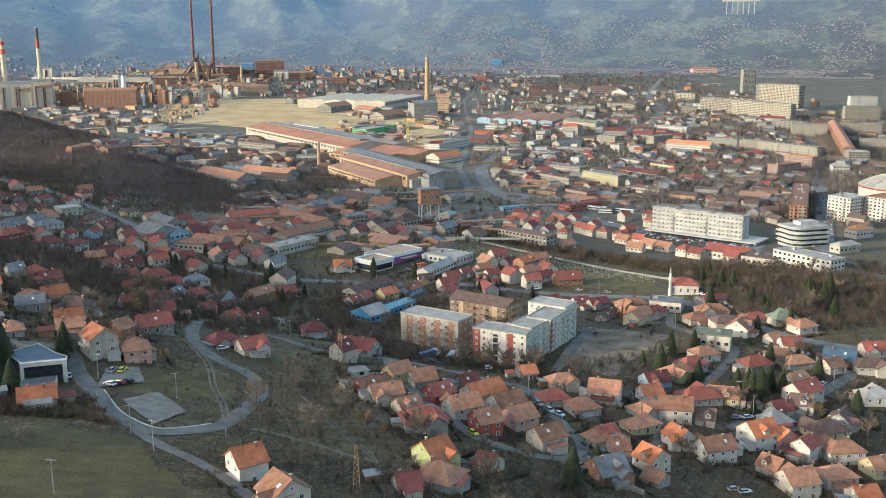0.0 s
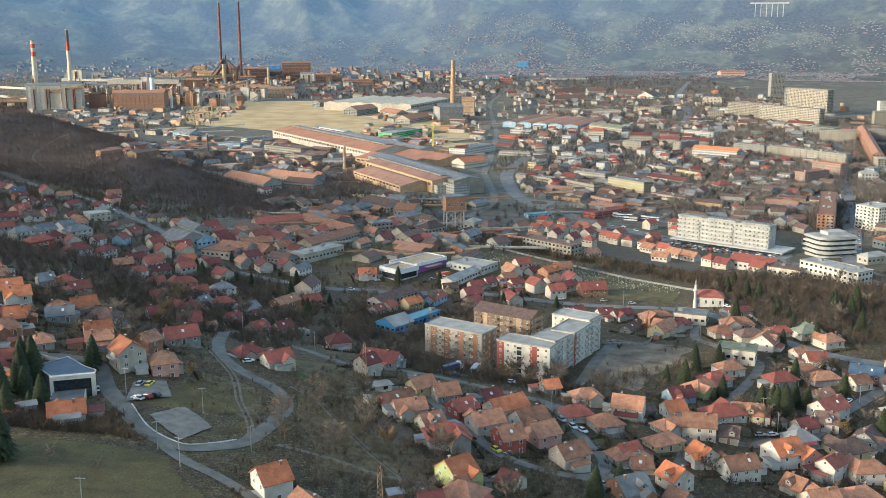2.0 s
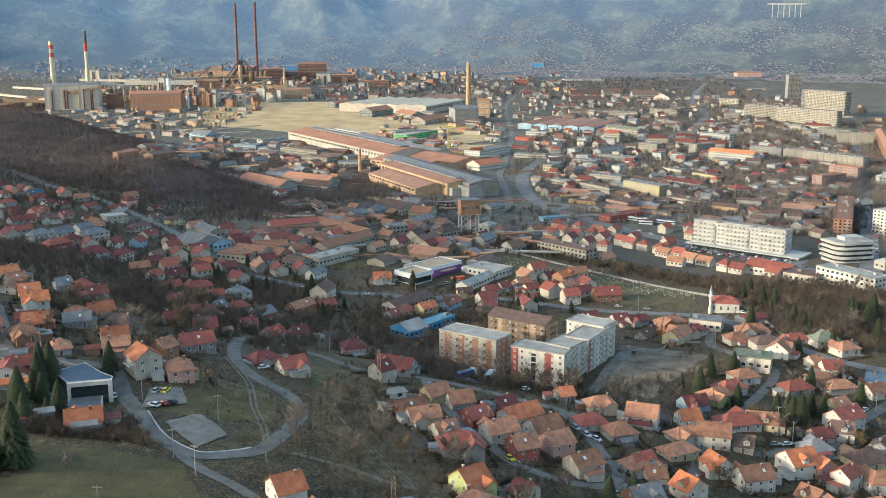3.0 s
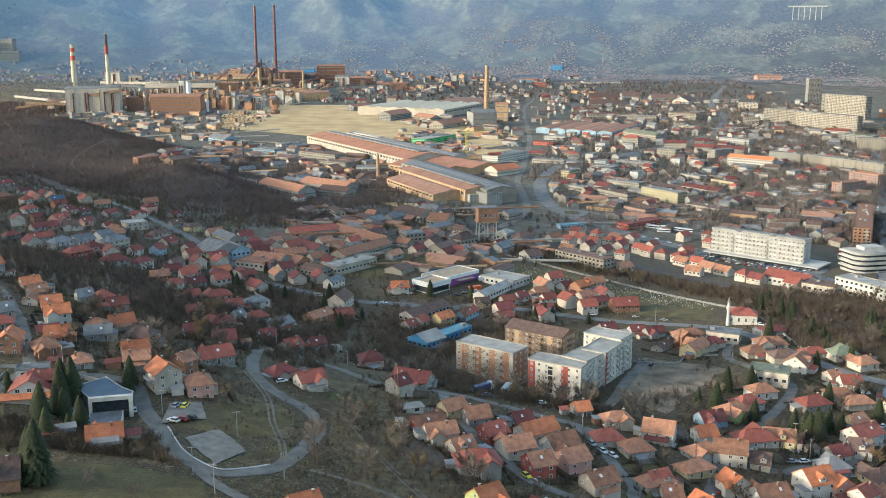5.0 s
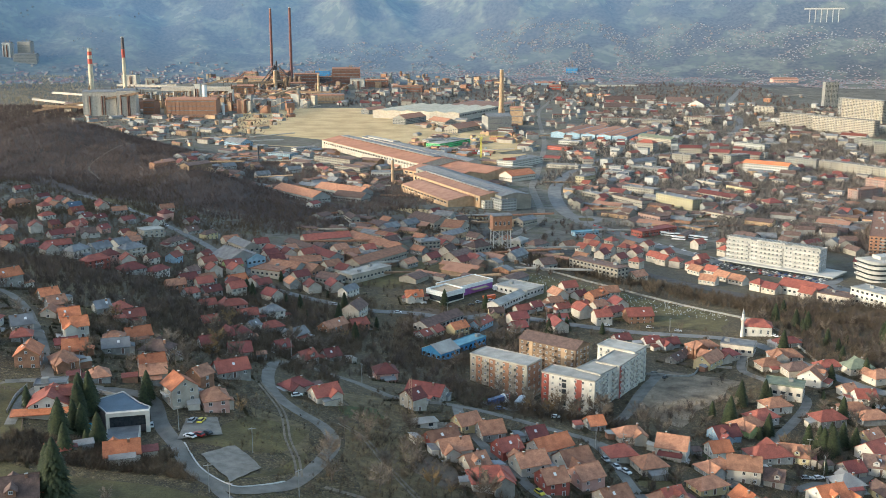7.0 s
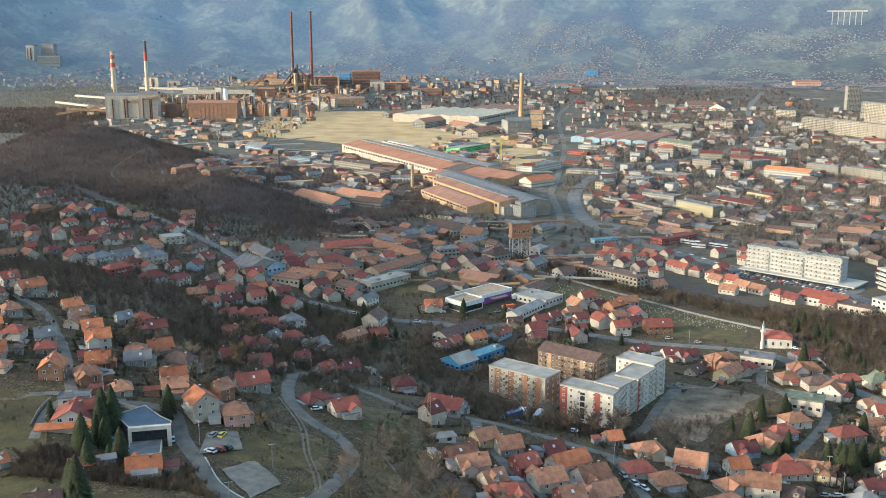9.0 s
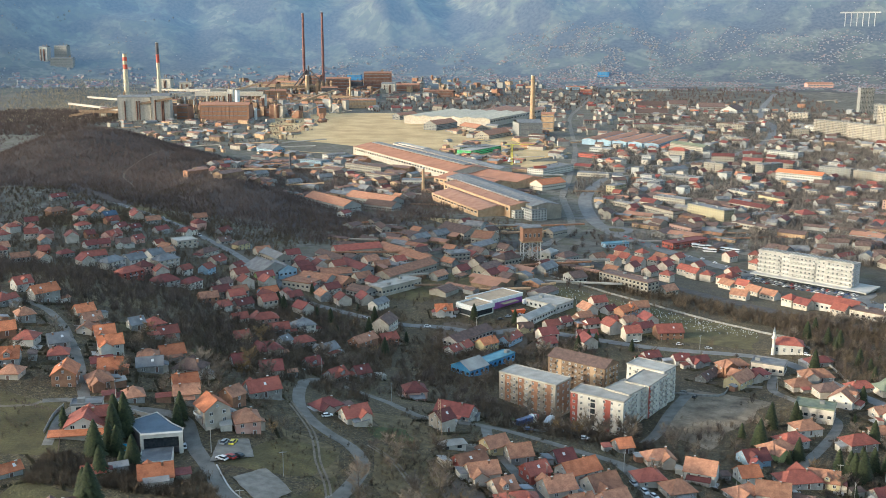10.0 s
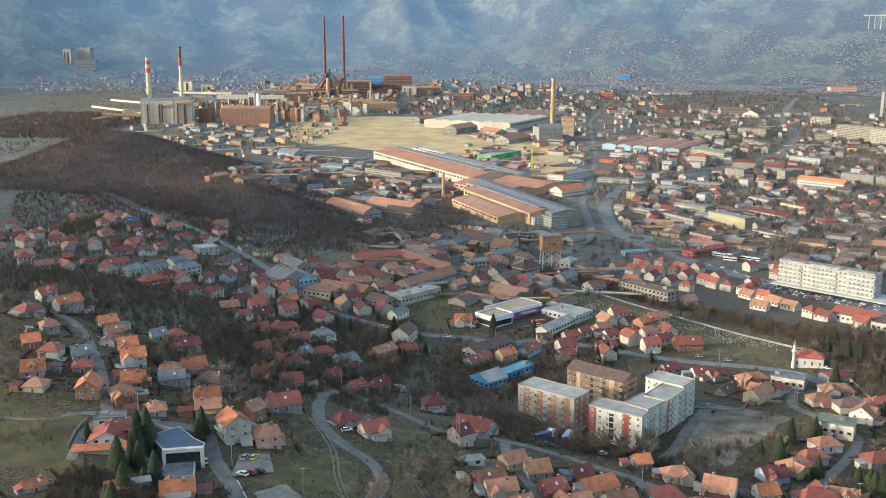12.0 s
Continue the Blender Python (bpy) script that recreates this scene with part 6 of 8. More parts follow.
for k in range(3):
    chimney_stack(-513 + 9 * k, 2215, 28, 3.4, 3.4, FRAME, (), "short white steel storage silo")
chimney_stack(-540, 2240, 66, 5.0, 5.0, FRAME, (), "tall white silo of the steelworks")


def blast_furnace(x, y):
    ob = new("blast_furnace")
    ob.matrix_basis = pose(x, y, height(x, y))
    tagged(ob, "dark blast furnace with stoves, pipes and inclined hoist", "blast furnace")
    m = WALL["d"]
    part_of("furnace_body", Shape().tube((0, 0, 0), (0, 0, 45), 14, 11, 14).tube((0, 0, 45), (0, 0, 70), 11, 5, 14).mesh("furnace_body", WALL["b"]), ob)
    for k in range(4):
        part_of("stove", Shape().tube((28 + 13 * k, 0, 0), (28 + 13 * k, 0, 48), 5.5, 5.5, 12).tube((28 + 13 * k, 0, 48), (28 + 13 * k, 0, 53), 5.5, 1.5, 12).mesh("stove", WALL["b"]), ob)
    for a, b in (((-60, -5, 0), (0, 0, 78)), ((4, 0, 82), (36, 0, 50)), ((-4, 0, 82), (-30, 8, 30)), ((0, 0, 60), (0, 0, 96))):
        part_of("pipe", Shape().tube(a, b, 2.4, 2.4, 8).mesh("pipe", m), ob)
    s = Shape()
    for k in range(5):
        s.box(-18, 18, -14, -12, 14 + 13 * k, 16 + 13 * k)
        for u in (-18, -6, 6, 17):
            s.box(u, u + 1, -14, -13, 0, 68)
    part_of("steel_frame", s.mesh("steel_frame", m), ob)


blast_furnace(-500, 2960)


def gantry(x0, y0, x1, y1, z, d=6.0, key="y"):
    """A raised conveyor bridge on trestles."""
    a, b = Vector((x0, y0, 0)), Vector((x1, y1, 0))
    L = (b - a).length
    ob = new("conveyor_bridge")
    ob.matrix_basis = pose((x0 + x1) / 2, (y0 + y1) / 2, height((x0 + x1) / 2, (y0 + y1) / 2), 0, 0, math.degrees(math.atan2(y1 - y0, x1 - x0)))
    tagged(ob, "raised conveyor bridge on steel trestles", "conveyor", "conveyor bridges")
    part_of("deck", Shape().box(-L / 2, L / 2, -d / 2, d / 2, z, z + d * 0.8).mesh("deck", WALL[key]), ob)
    n = max(2, int(L / 30))
    for i in range(n + 1):
        u = -L / 2 + i * L / n
        part_of("trestle", Shape().tube((u - 3, 0, 0), (u, 0, z), 0.9, 0.7, 5).tube((u + 3, 0, 0), (u, 0, z), 0.9, 0.7, 5).mesh("trestle", WALL["b"]), ob)


gantry(-660, 2330, -500, 2330, 46, 12, "c")
gantry(-900, 2240, -730, 2190, 14, 7, "b")
gantry(-1010, 2450, -790, 2230, 16, 6, "c")
gantry(-700, 2600, -560, 2680, 40, 9, "c")
gantry(-820, 2520, -690, 2600, 30, 7, "c")
gantry(-900, 2750, -700, 2690, 34, 7, "c")
gantry(-560, 2460, -420, 2560, 18, 7, "t")
gantry(-780, 2900, -560, 2960, 26, 7, "c")
gantry(-690, 2380, -640, 2640, 36, 6, "c")
gantry(-470, 2780, -330, 2860, 16, 6, "t")
gantry(-640, 2780, -480, 2940, 34, 8, "t")
gantry(-560, 2760, -300, 2640, 20, 8, "b")


def incline(a, b, d=5.0, key="b"):
    """An inclined conveyor gallery between two raised points, on thin legs."""
    a, b = Vector(a), Vector(b)
    ob = new("conveyor_gallery")
    ob.matrix_basis = Matrix.Translation(a)
    tagged(ob, "inclined conveyor gallery climbing to a works building", "conveyor", "conveyor bridges")
    e = b - a
    side = Vector((e.y, -e.x, 0)).normalized() * d / 2
    up = Vector((0, 0, d * 0.8))
    part_of("gallery", Shape().add([-side, side, side + up, -side + up, e - side, e + side, e + side + up, e - side + up], [(0, 1, 2, 3), (7, 6, 5, 4), (0, 4, 5, 1), (1, 5, 6, 2), (2, 6, 7, 3), (3, 7, 4, 0)]).mesh("gallery", WALL[key]), ob)
    for u in (0.3, 0.6, 0.9):
        p = e * u
        part_of("leg", Shape().tube((p.x, p.y, -a.z - 12), p, 0.9, 0.7, 5).mesh("leg", WALL["b"]), ob)


incline((-905, 2190, -2), (-668, 2180, 38), 6, "b")
incline((-980, 2500, 20), (-770, 2260, 26), 6, "c")
incline((-610, 2700, 6), (-540, 2700, 62), 6, "R")
incline((-560, 2930, 0), (-505, 2960, 74), 5, "d")
incline((-720, 2560, 8), (-560, 2600, 52), 6, "t")
incline((-420, 2720, 4), (-300, 2760, 40), 5, "R")
incline((-470, 2480, 4), (-380, 2640, 30), 5, "t")


CELL = 30.0
GRID_H, GRID_R = {}, {}


def regrid():
    """Sort the places to keep clear into squares of the plan."""
    for some, grid in ((HOUSES, GRID_H), (ROADS, GRID_R)):
        grid.clear()
        for a, b, c in some:
            reach = int(c / CELL) + 1
            for i in range(-reach, reach + 1):
                for j in range(-reach, reach + 1):
                    grid.setdefault((int(a // CELL) + i, int(b // CELL) + j), []).append((a, b, c))


regrid()


def near_houses(x, y):
    return GRID_H.get((int(x // CELL), int(y // CELL)), ())


def near_roads(x, y):
    return GRID_R.get((int(x // CELL), int(y // CELL)), ())


def works_clutter(name, count, x0, x1, y0, y1, seed, label, h0=4, h1=22, turn=-35):
    """Countless small sheds, bins, bunkers and pipes between the works."""
    rnd, s = random.Random(seed), Shape()
    for _ in range(count):
        x, y = rnd.uniform(x0, x1), rnd.uniform(y0, y1)
        if not clear(x, y, 3, (near_houses(x, y),)) or not clear(x, y, 9, (near_roads(x, y),)):
            continue
        z, w, d, h, k = height(x, y), rnd.uniform(4, 34) if h1 < 10 else rnd.uniform(4, 26), rnd.uniform(4, 16), rnd.uniform(h0, h1), rnd.randrange(6)
        q = rnd.random()
        a = radians(turn + rnd.choice((0, 0, 90)) + rnd.uniform(-5, 5))
        c, e = math.cos(a), math.sin(a)
        at = lambda u, v, up: (x + u * c - v * e, y + u * e + v * c, z + up)
        if q < 0.74:
            u, v = w / 2, d / 2
            s.add([at(-u, -v, -1), at(u, -v, -1), at(u, v, -1), at(-u, v, -1), at(-u, -v, h), at(u, -v, h), at(u, v, h), at(-u, v, h)],
                  [(4, 5, 6, 7), (0, 1, 5, 4), (1, 2, 6, 5), (2, 3, 7, 6), (3, 0, 4, 7)], k)
            s.add([at(-u, 0, h + d * 0.17), at(-u, -v, h), at(-u, v, h), at(u, 0, h + d * 0.17), at(u, -v, h), at(u, v, h)], [(0, 1, 2), (3, 5, 4)], k)
            u, v, r = u + 0.4, v + 0.4, 6 + rnd.randrange(4)
            s.slab([at(-u, -v, h + 0.25), at(u, -v, h + 0.25), at(u, 0, h + d * 0.17 + 0.3), at(-u, 0, h + d * 0.17 + 0.3)], 0.25, r)
            s.slab([at(u, v, h + 0.25), at(-u, v, h + 0.25), at(-u, 0, h + d * 0.17 + 0.3), at(u, 0, h + d * 0.17 + 0.3)], 0.25, r)
        elif q < 0.86:
            s.tube((x, y, z - 1), (x, y, z + h * 1.3), d * 0.3, d * 0.3, 10, k)
        else:
            a = rnd.uniform(-0.5, 0.5)
            s.tube((x, y, z + 2), (x + w * 2.4, y + a * w, z + h), 1.0, 1.0, 6, k)
    tagged(new(name, s.mesh(name, WALL["m"], WALL["t"], WALL["q"], WALL["b"], WALL["n"], WALL["q"], ROOF["k"], ROOF["b"], ROOF["f"], ROOF["b"])), label, "industrial clutter", kind="stuff")


works_clutter("works_clutter", 420, -860, -330, 2230, 3150, 41, "crowd of small steelworks sheds, bunkers and pipes", 5, 30)
works_clutter("works_clutter", 160, -900, 200, 2900, 3600, 42, "far steelworks sheds and stock yards", 5, 18)
works_clutter("yard_clutter", 260, -330, 60, 1080, 1560, 43, "stacked goods, sheds and lorries in the works yards", 2, 6)
works_clutter("yard_clutter", 160, -130, 90, 650, 960, 44, "sheds, containers and scrap in the railway yards", 1.5, 4)
works_clutter("yard_clutter", 120, -60, 150, 1500, 2050, 45, "sunlit yard clutter beside the plain", 2, 7)
works_clutter("yard_clutter", 150, 110, 420, 880, 1200, 46, "market stalls, kiosks and lorries", 2, 4)
works_clutter("yard_clutter", 150, -760, -330, 1560, 2180, 48, "sheds, stock and lorries beyond the wooded hill", 3, 8)
works_clutter("town_clutter", 120, 150, 1000, 1200, 2900, 47, "low annexes and garages among the town blocks", 3, 8)

# ---- filler streets: small houses, shops and sheds copied from a few built patterns ----
PATTERNS = []
for L, W, h, kind, roof, wall in ((10, 9, 5.5, "g", "r", "c"), (11, 9, 4.5, "g", "d", "c"), (9, 9, 6, "h", "r", "c"), (12, 8, 4, "g", "t", "g"), (10, 10, 6, "h", "d", "p"), (13, 9, 5, "g", "b", "c"), (14, 10, 7, "f", "k", "c"), (16, 11, 9, "f", "k", "k"), (12, 9, 4, "g", "t", "c"), (18, 10, 5, "g", "k", "g")):
    ob = new("small_house")
    rise = {"f": 0, "g": W * 0.35, "h": W * 0.3}[kind]
    tagged(ob, f"{WALL_WORDS[wall]} walled {'flat-roofed building' if kind == 'f' else 'small house'} with a {WORDS[roof]} roof", "house", "small houses of the valley")
    part_of("wall", wall_mesh(L, W, h, rise, kind, WALL[wall]), ob)
    part_of("roof", roof_mesh(L, W, h, rise, kind, ROOF[roof]), ob)
    part_of("glazing", window_row(L, max(2, int(L / 3)), 1.3, 1.3), ob, pose(0, -W / 2, h - 1.5), kind="stuff")
    PATTERNS.append((ob, max(L, W) * 0.6))


def fill(count, x0, x1, y0, y1, kinds, turn, spread=12, slant=0.0):
    """Scatter patterns over a quarter, clear of roads and of one another. slant shears the quarter along y."""
    done = tries = 0
    while done < count and tries < count * 25:
        tries += 1
        y = dice.uniform(y0, y1)
        x = dice.uniform(x0, x1) + slant * (y - y0)
        k = dice.choice(kinds)
        ob, r = PATTERNS[k]
        if not clear(x, y, r, (HOUSES, near_roads(x, y))):
            continue
        copy_thing(ob, pose(x, y, height(x, y), 0, 0, turn + dice.choice((0, 90)) + dice.uniform(-spread, spread)))
        HOUSES.append((x, y, r))
        done += 1


fill(50, 130, 330, 1150, 1700, (0, 1, 2, 5, 6, 7, 8), -35, slant=0.12)
fill(44, 280, 560, 980, 1500, (1, 2, 4, 6, 7), -45, slant=0.2)
fill(44, -440, -190, 640, 900, (0, 1, 2, 3, 4, 8), 40, slant=-0.2)
fill(26, -170, -60, 600, 760, (0, 1, 3, 8), 35)
fill(34, -300, -80, 1090, 1330, (1, 3, 5, 9), -50, slant=-0.2)
fill(24, 100, 260, 690, 850, (0, 1, 8, 2), -45, slant=0)
fill(22, -60, 70, 690, 960, (1, 3, 5, 9), -40)
fill(12, 20, 110, 560, 640, (0, 1, 8), 20)
for k in range(22):      # the row of small red-roofed houses along the railway
    u = k / 21
    x, y = 128 + 118 * u + dice.uniform(-4, 4), 868 - 222 * u + dice.uniform(-9, 9)
    ob, r = PATTERNS[dice.choice((0, 1, 8, 2))]
    if clear(x, y, 4, (HOUSES,)):
        copy_thing(ob, pose(x, y, height(x, y), 0, 0, -50 + dice.uniform(-10, 10)))
        HOUSES.append((x, y, r))
for ob, r in PATTERNS:   # the patterns themselves stand in the quarter behind the market hall
    k = PATTERNS.index((ob, r))
    ob.matrix_basis = pose(520 + 26 * k, 2420 + 9 * k, height(520 + 26 * k, 2420 + 9 * k), 0, 0, -30)


def far_village(name, count, az0, az1, r0, r1, seed, label, size=0.4, tall=(4, 8), near=False):
    """Far houses on the lower slopes, too many to count."""
    rnd, s = random.Random(seed), Shape()
    for _ in range(count):
        az = radians(rnd.uniform(az0, az1))
        r = r0 + (r1 - r0) * rnd.random() ** 1.4
        x, y = r * math.sin(az), r * math.cos(az)
        if not near and noise.noise(Vector((x / 130, y / 130, 9.0))) < -0.12:
            continue
        z, L, W, h = land_height(x, y), rnd.uniform(10, 20) * size, rnd.uniform(8, 12) * size, rnd.uniform(*tall) * size
        if not clear(x, y, L * 0.6, (near_houses(x, y), near_roads(x, y))):
            continue
        c, q = math.cos(rnd.uniform(0, 3.1)), 0
        q = math.sqrt(1 - c * c)
        t = lambda u, v, w: (x + u * c - v * q, y + u * q + v * c, z + w)
        a, b = L / 2, W / 2
        s.add([t(-a, -b, -4), t(a, -b, -4), t(a, b, -4), t(-a, b, -4), t(-a, -b, h), t(a, -b, h), t(a, b, h), t(-a, b, h), t(-a, 0, h + 0.3 * W), t(a, 0, h + 0.3 * W)],
              [(0, 1, 5, 4), (2, 3, 7, 6), (1, 2, 6, 9, 5), (3, 0, 4, 8, 7)], rnd.choice((0, 1, 1)))
        s.add([t(-a - .5, -b - .5, h), t(a + .5, -b - .5, h), t(a + .5, 0, h + 0.33 * W), t(-a - .5, 0, h + 0.33 * W), t(-a - .5, b + .5, h), t(a + .5, b + .5, h)], [(0, 1, 2, 3), (3, 2, 5, 4)], rnd.choice((2, 2, 2, 3, 4)))
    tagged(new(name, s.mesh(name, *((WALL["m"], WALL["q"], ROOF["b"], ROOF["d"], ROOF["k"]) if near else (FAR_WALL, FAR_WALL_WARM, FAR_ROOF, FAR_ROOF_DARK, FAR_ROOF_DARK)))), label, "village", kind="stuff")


def hazed_surface(name, dark, light):
    """A wall or roof of the far backdrop, the hills' blue haze put in as a faint glow."""
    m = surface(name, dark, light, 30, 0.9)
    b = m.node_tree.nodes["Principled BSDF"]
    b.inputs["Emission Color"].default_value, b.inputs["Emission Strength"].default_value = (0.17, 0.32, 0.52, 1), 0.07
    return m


FAR_WALL = hazed_surface("far_white_walls", (0.17, 0.165, 0.16), (0.25, 0.24, 0.23))
FAR_WALL_WARM = hazed_surface("far_cream_walls", (0.13, 0.115, 0.1), (0.19, 0.17, 0.145))
FAR_ROOF = hazed_surface("far_red_roofs", (0.14, 0.07, 0.055), (0.21, 0.105, 0.085))
FAR_ROOF_DARK = hazed_surface("far_grey_roofs", (0.09, 0.085, 0.085), (0.13, 0.125, 0.12))
regrid()
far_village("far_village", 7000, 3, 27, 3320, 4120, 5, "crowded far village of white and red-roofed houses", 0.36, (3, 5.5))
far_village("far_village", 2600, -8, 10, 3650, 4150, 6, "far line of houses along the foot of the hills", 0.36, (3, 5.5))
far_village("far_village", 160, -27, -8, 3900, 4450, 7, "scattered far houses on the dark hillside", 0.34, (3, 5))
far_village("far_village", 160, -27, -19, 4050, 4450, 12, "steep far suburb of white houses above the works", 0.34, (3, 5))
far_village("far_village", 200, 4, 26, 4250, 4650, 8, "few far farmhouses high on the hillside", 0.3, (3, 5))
far_village("far_quarter", 180, 4, 22, 1700, 2700, 9, "far quarter of low roofs and small blocks", 1.0, (4, 10), True)
far_village("far_sheds", 220, -16, 10, 2500, 3500, 10, "far sheds and stores along the railway yards", 1.3, (4, 8), True)


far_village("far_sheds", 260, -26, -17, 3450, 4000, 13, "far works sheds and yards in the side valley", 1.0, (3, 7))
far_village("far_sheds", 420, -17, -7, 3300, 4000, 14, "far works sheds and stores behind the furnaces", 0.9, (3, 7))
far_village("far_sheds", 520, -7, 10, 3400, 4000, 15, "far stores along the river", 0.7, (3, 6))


HOUSES.extend(((372, 930, 26), (400, 955, 30), (430, 972, 28), (300, 930, 18), (330, 960, 18)))   # the open car parks
regrid()
far_village("town_houses", 230, 16, 28, 880, 1900, 16, "low dull houses and garages between the town blocks", 0.95, (3, 8), True)
far_village("town_houses", 170, 7, 17, 1000, 2300, 17, "low dull houses and garages between the town blocks", 0.95, (3, 8), True)


def viaduct():
    x, y, top, half = 1421, 3876, 258, 71
    ob = new("viaduct")
    ob.matrix_basis = pose(x, y, top, 0, 0, -16.1)
    tagged(ob, "pale motorway viaduct on tall piers across the hillside", "bridge")
    part_of("deck", Shape().box(-half, half, -4, 4, -4, 0).box(-half, half, -4.2, -3.9, 0, 1.2).mesh("deck", CONCRETE), ob)
    for k in range(6):
        u = half * (-0.72 + 0.29 * k)
        part_of("pier", Shape().box(u - 1.3, u + 1.3, -2, 2, -52, -4).mesh("pier", CONCRETE), ob)


viaduct()

# ---- the modern villa, the red-roofed villa and the pool ----
def modern_villa():
    ob = new("modern_villa")
    ob.matrix_basis = pose(-102.3, 300.8, 45.2, 0, 0, 14)
    tagged(ob, "modern white flat-roofed villa with a wide glazed front", "house")
    plan = [(-6.3, 0), (6.3, 0), (6.6, 2.2), (2.8, 7.4), (-2.5, 18.4), (-11.4, 11.8)]
    s = Shape()
    n = len(plan)
    s.add([(x, y, -4) for x, y in plan] + [(x, y, 6.0) for x, y in plan], [tuple(range(n, 2 * n))] + [(i, (i + 1) % n, n + (i + 1) % n, n + i) for i in range(n)])
    part_of("wall", s.mesh("wall", WALL["d"]), ob)
    part_of("roof", Shape().slab([(x * 1.03, y * 1.03, 6.3) for x, y in plan], 0.3).mesh("roof", ROOF["B"]), ob)
    edge = Shape()
    for (a, b), (c, d) in zip(plan, plan[1:] + plan[:1]):
        edge.tube((a * 1.03, b * 1.03, 6.45), (c * 1.03, d * 1.03, 6.45), 0.22, 0.22, 4)
    part_of("parapet", edge.mesh("parapet", CONCRETE), ob)
    part_of("frame", Shape().box(-6.7, 6.7, -1.5, -0.15, 5.3, 6.6).box(-6.7, -5.7, -1.5, -0.15, -4, 5.3).box(5.4, 6.7, -1.5, -0.15, -4, 5.3).mesh("frame", WALL["w"]), ob, None, "white front frame")
    part_of("glazing", Shape().box(-5.7, 5.4, -0.3, -0.15, 1.6, 5.3).mesh("glazing", GLASS), ob)
    part_of("terrace", Shape().box(-6.2, 3.4, -12, -0.35, -5, 1.5).mesh("terrace", ROOF["k"]), ob)
    part_of("terrace_wall", Shape().box(-6.5, 3.7, -12.3, -12.02, -5, 1.9).box(-6.5, -6.22, -12.02, -1.6, -5, 1.9).box(3.42, 3.7, -12.02, -1.6, -5, 1.9).mesh("terrace_wall", WALL["w"]), ob)
    part_of("terrace_glazing", Shape().box(-5.4, 2.6, -12.4, -12.32, -0.8, 0.9).mesh("terrace_glazing", GLASS), ob)
    part_of("drive", Shape().box(3.8, 9.8, -10, -1.6, -5, -1.0).mesh("drive", KERB), ob)
    HOUSES.append((-103, 304, 13))


modern_villa()


def red_villa():
    x, y = -127.5, 303
    ob = new("red_roofed_villa")
    ob.matrix_basis = pose(x, y, height(x, y) - 0.8, 0, 0, 12)
    tagged(ob, "large villa with stepped red tiled roofs and white gable", "house")
    part_of("wall", wall_mesh(12, 12, 4.2, 3.2, "g", WALL["w"]), ob, pose(0, 0, 0, 0, 0, 90))
    part_of("roof", roof_mesh(12, 12, 4.2, 3.2, "g", ROOF["r"]), ob, pose(0, 0, 0, 0, 0, 90))
    part_of("roof", roof_mesh(9, 8, 5.6, 2.0, "g", ROOF["r"]), ob, pose(3, 3, 0, 0, 0, 8))
    part_of("lower_roof", Shape().slab([(-11, -9, 2.4), (9, -9, 2.4), (9, -5.6, 3.6), (-11, -5.6, 3.6)], 0.25).mesh("lower_roof", ROOF["o"]), ob)
    part_of("lower_wall", Shape().box(-10, 8, -8.2, -5.8, -2, 2.3).mesh("lower_wall", WALL["c"]), ob)
    part_of("chimney", SHARED["chimney"], ob, pose(2, 1, 7.2))
    for k in range(3):
        part_of("window", window_mesh(1.4, 1.3), ob, pose(-3.5 + 3.5 * k, -6.02, 4.2))
    HOUSES.extend(((x, y, 11), (-114, 296, 5)))
    pool = new("swimming_pool")
    pool.matrix_basis = pose(-114.2, 296.5, height(-114.2, 296.5) + 0.2)
    tagged(pool, "round blue garden swimming pool with pale rim", "swimming pool")
    water = surface("pool_water", (0.02, 0.25, 0.42), (0.04, 0.36, 0.55), 2.0, 0.15)
    part_of("rim", Shape().tube((0, 0, -0.6), (0, 0, 0.5), 3.4, 3.4, 24).mesh("rim", KERB), pool)
    part_of("water", Shape().tube((0, 0, 0.3), (0, 0, 0.52), 3.1, 3.1, 24).mesh("water", water), pool)


red_villa()

# ---- trees ----
HOUSES.extend(((112, 446, 18), (98, 460, 8), (92, 430, 6), (70, 655, 26), (110, 622, 30), (148, 590, 24), (-64, 277, 13), (-78, 302, 12), (120, 470, 14)))   # open ground kept free of trees
regrid()
BARK = surface("bark", (0.09, 0.07, 0.055), (0.15, 0.12, 0.095), 0.8, 0.95, 0.5)
TWIGS = surface("bare_twigs", (0.11, 0.084, 0.064), (0.2, 0.155, 0.115), 2.5, 0.95, 0, 0.25)
NEEDLES = surface("fir_needles", (0.014, 0.022, 0.009), (0.05, 0.06, 0.022), 0.9, 0.9, 0, 0.2)
OCHRE = surface("dry_leaf_twigs", (0.16, 0.1, 0.045), (0.25, 0.165, 0.08), 2.5, 0.95, 0, 0.2)


def sliver(s, a, b, w, k=0):
    """A thin twig: a flat tapering strip."""
    a, b = Vector(a), Vector(b)
    d = (b - a).cross(Vector((0.3, 0.5, 0.8)))
    if d.length < 1e-4:
        d = Vector((1, 0, 0))
    d = d.normalized() * w
    s.add([a - d, a + d, b], [(0, 1, 2)], k)


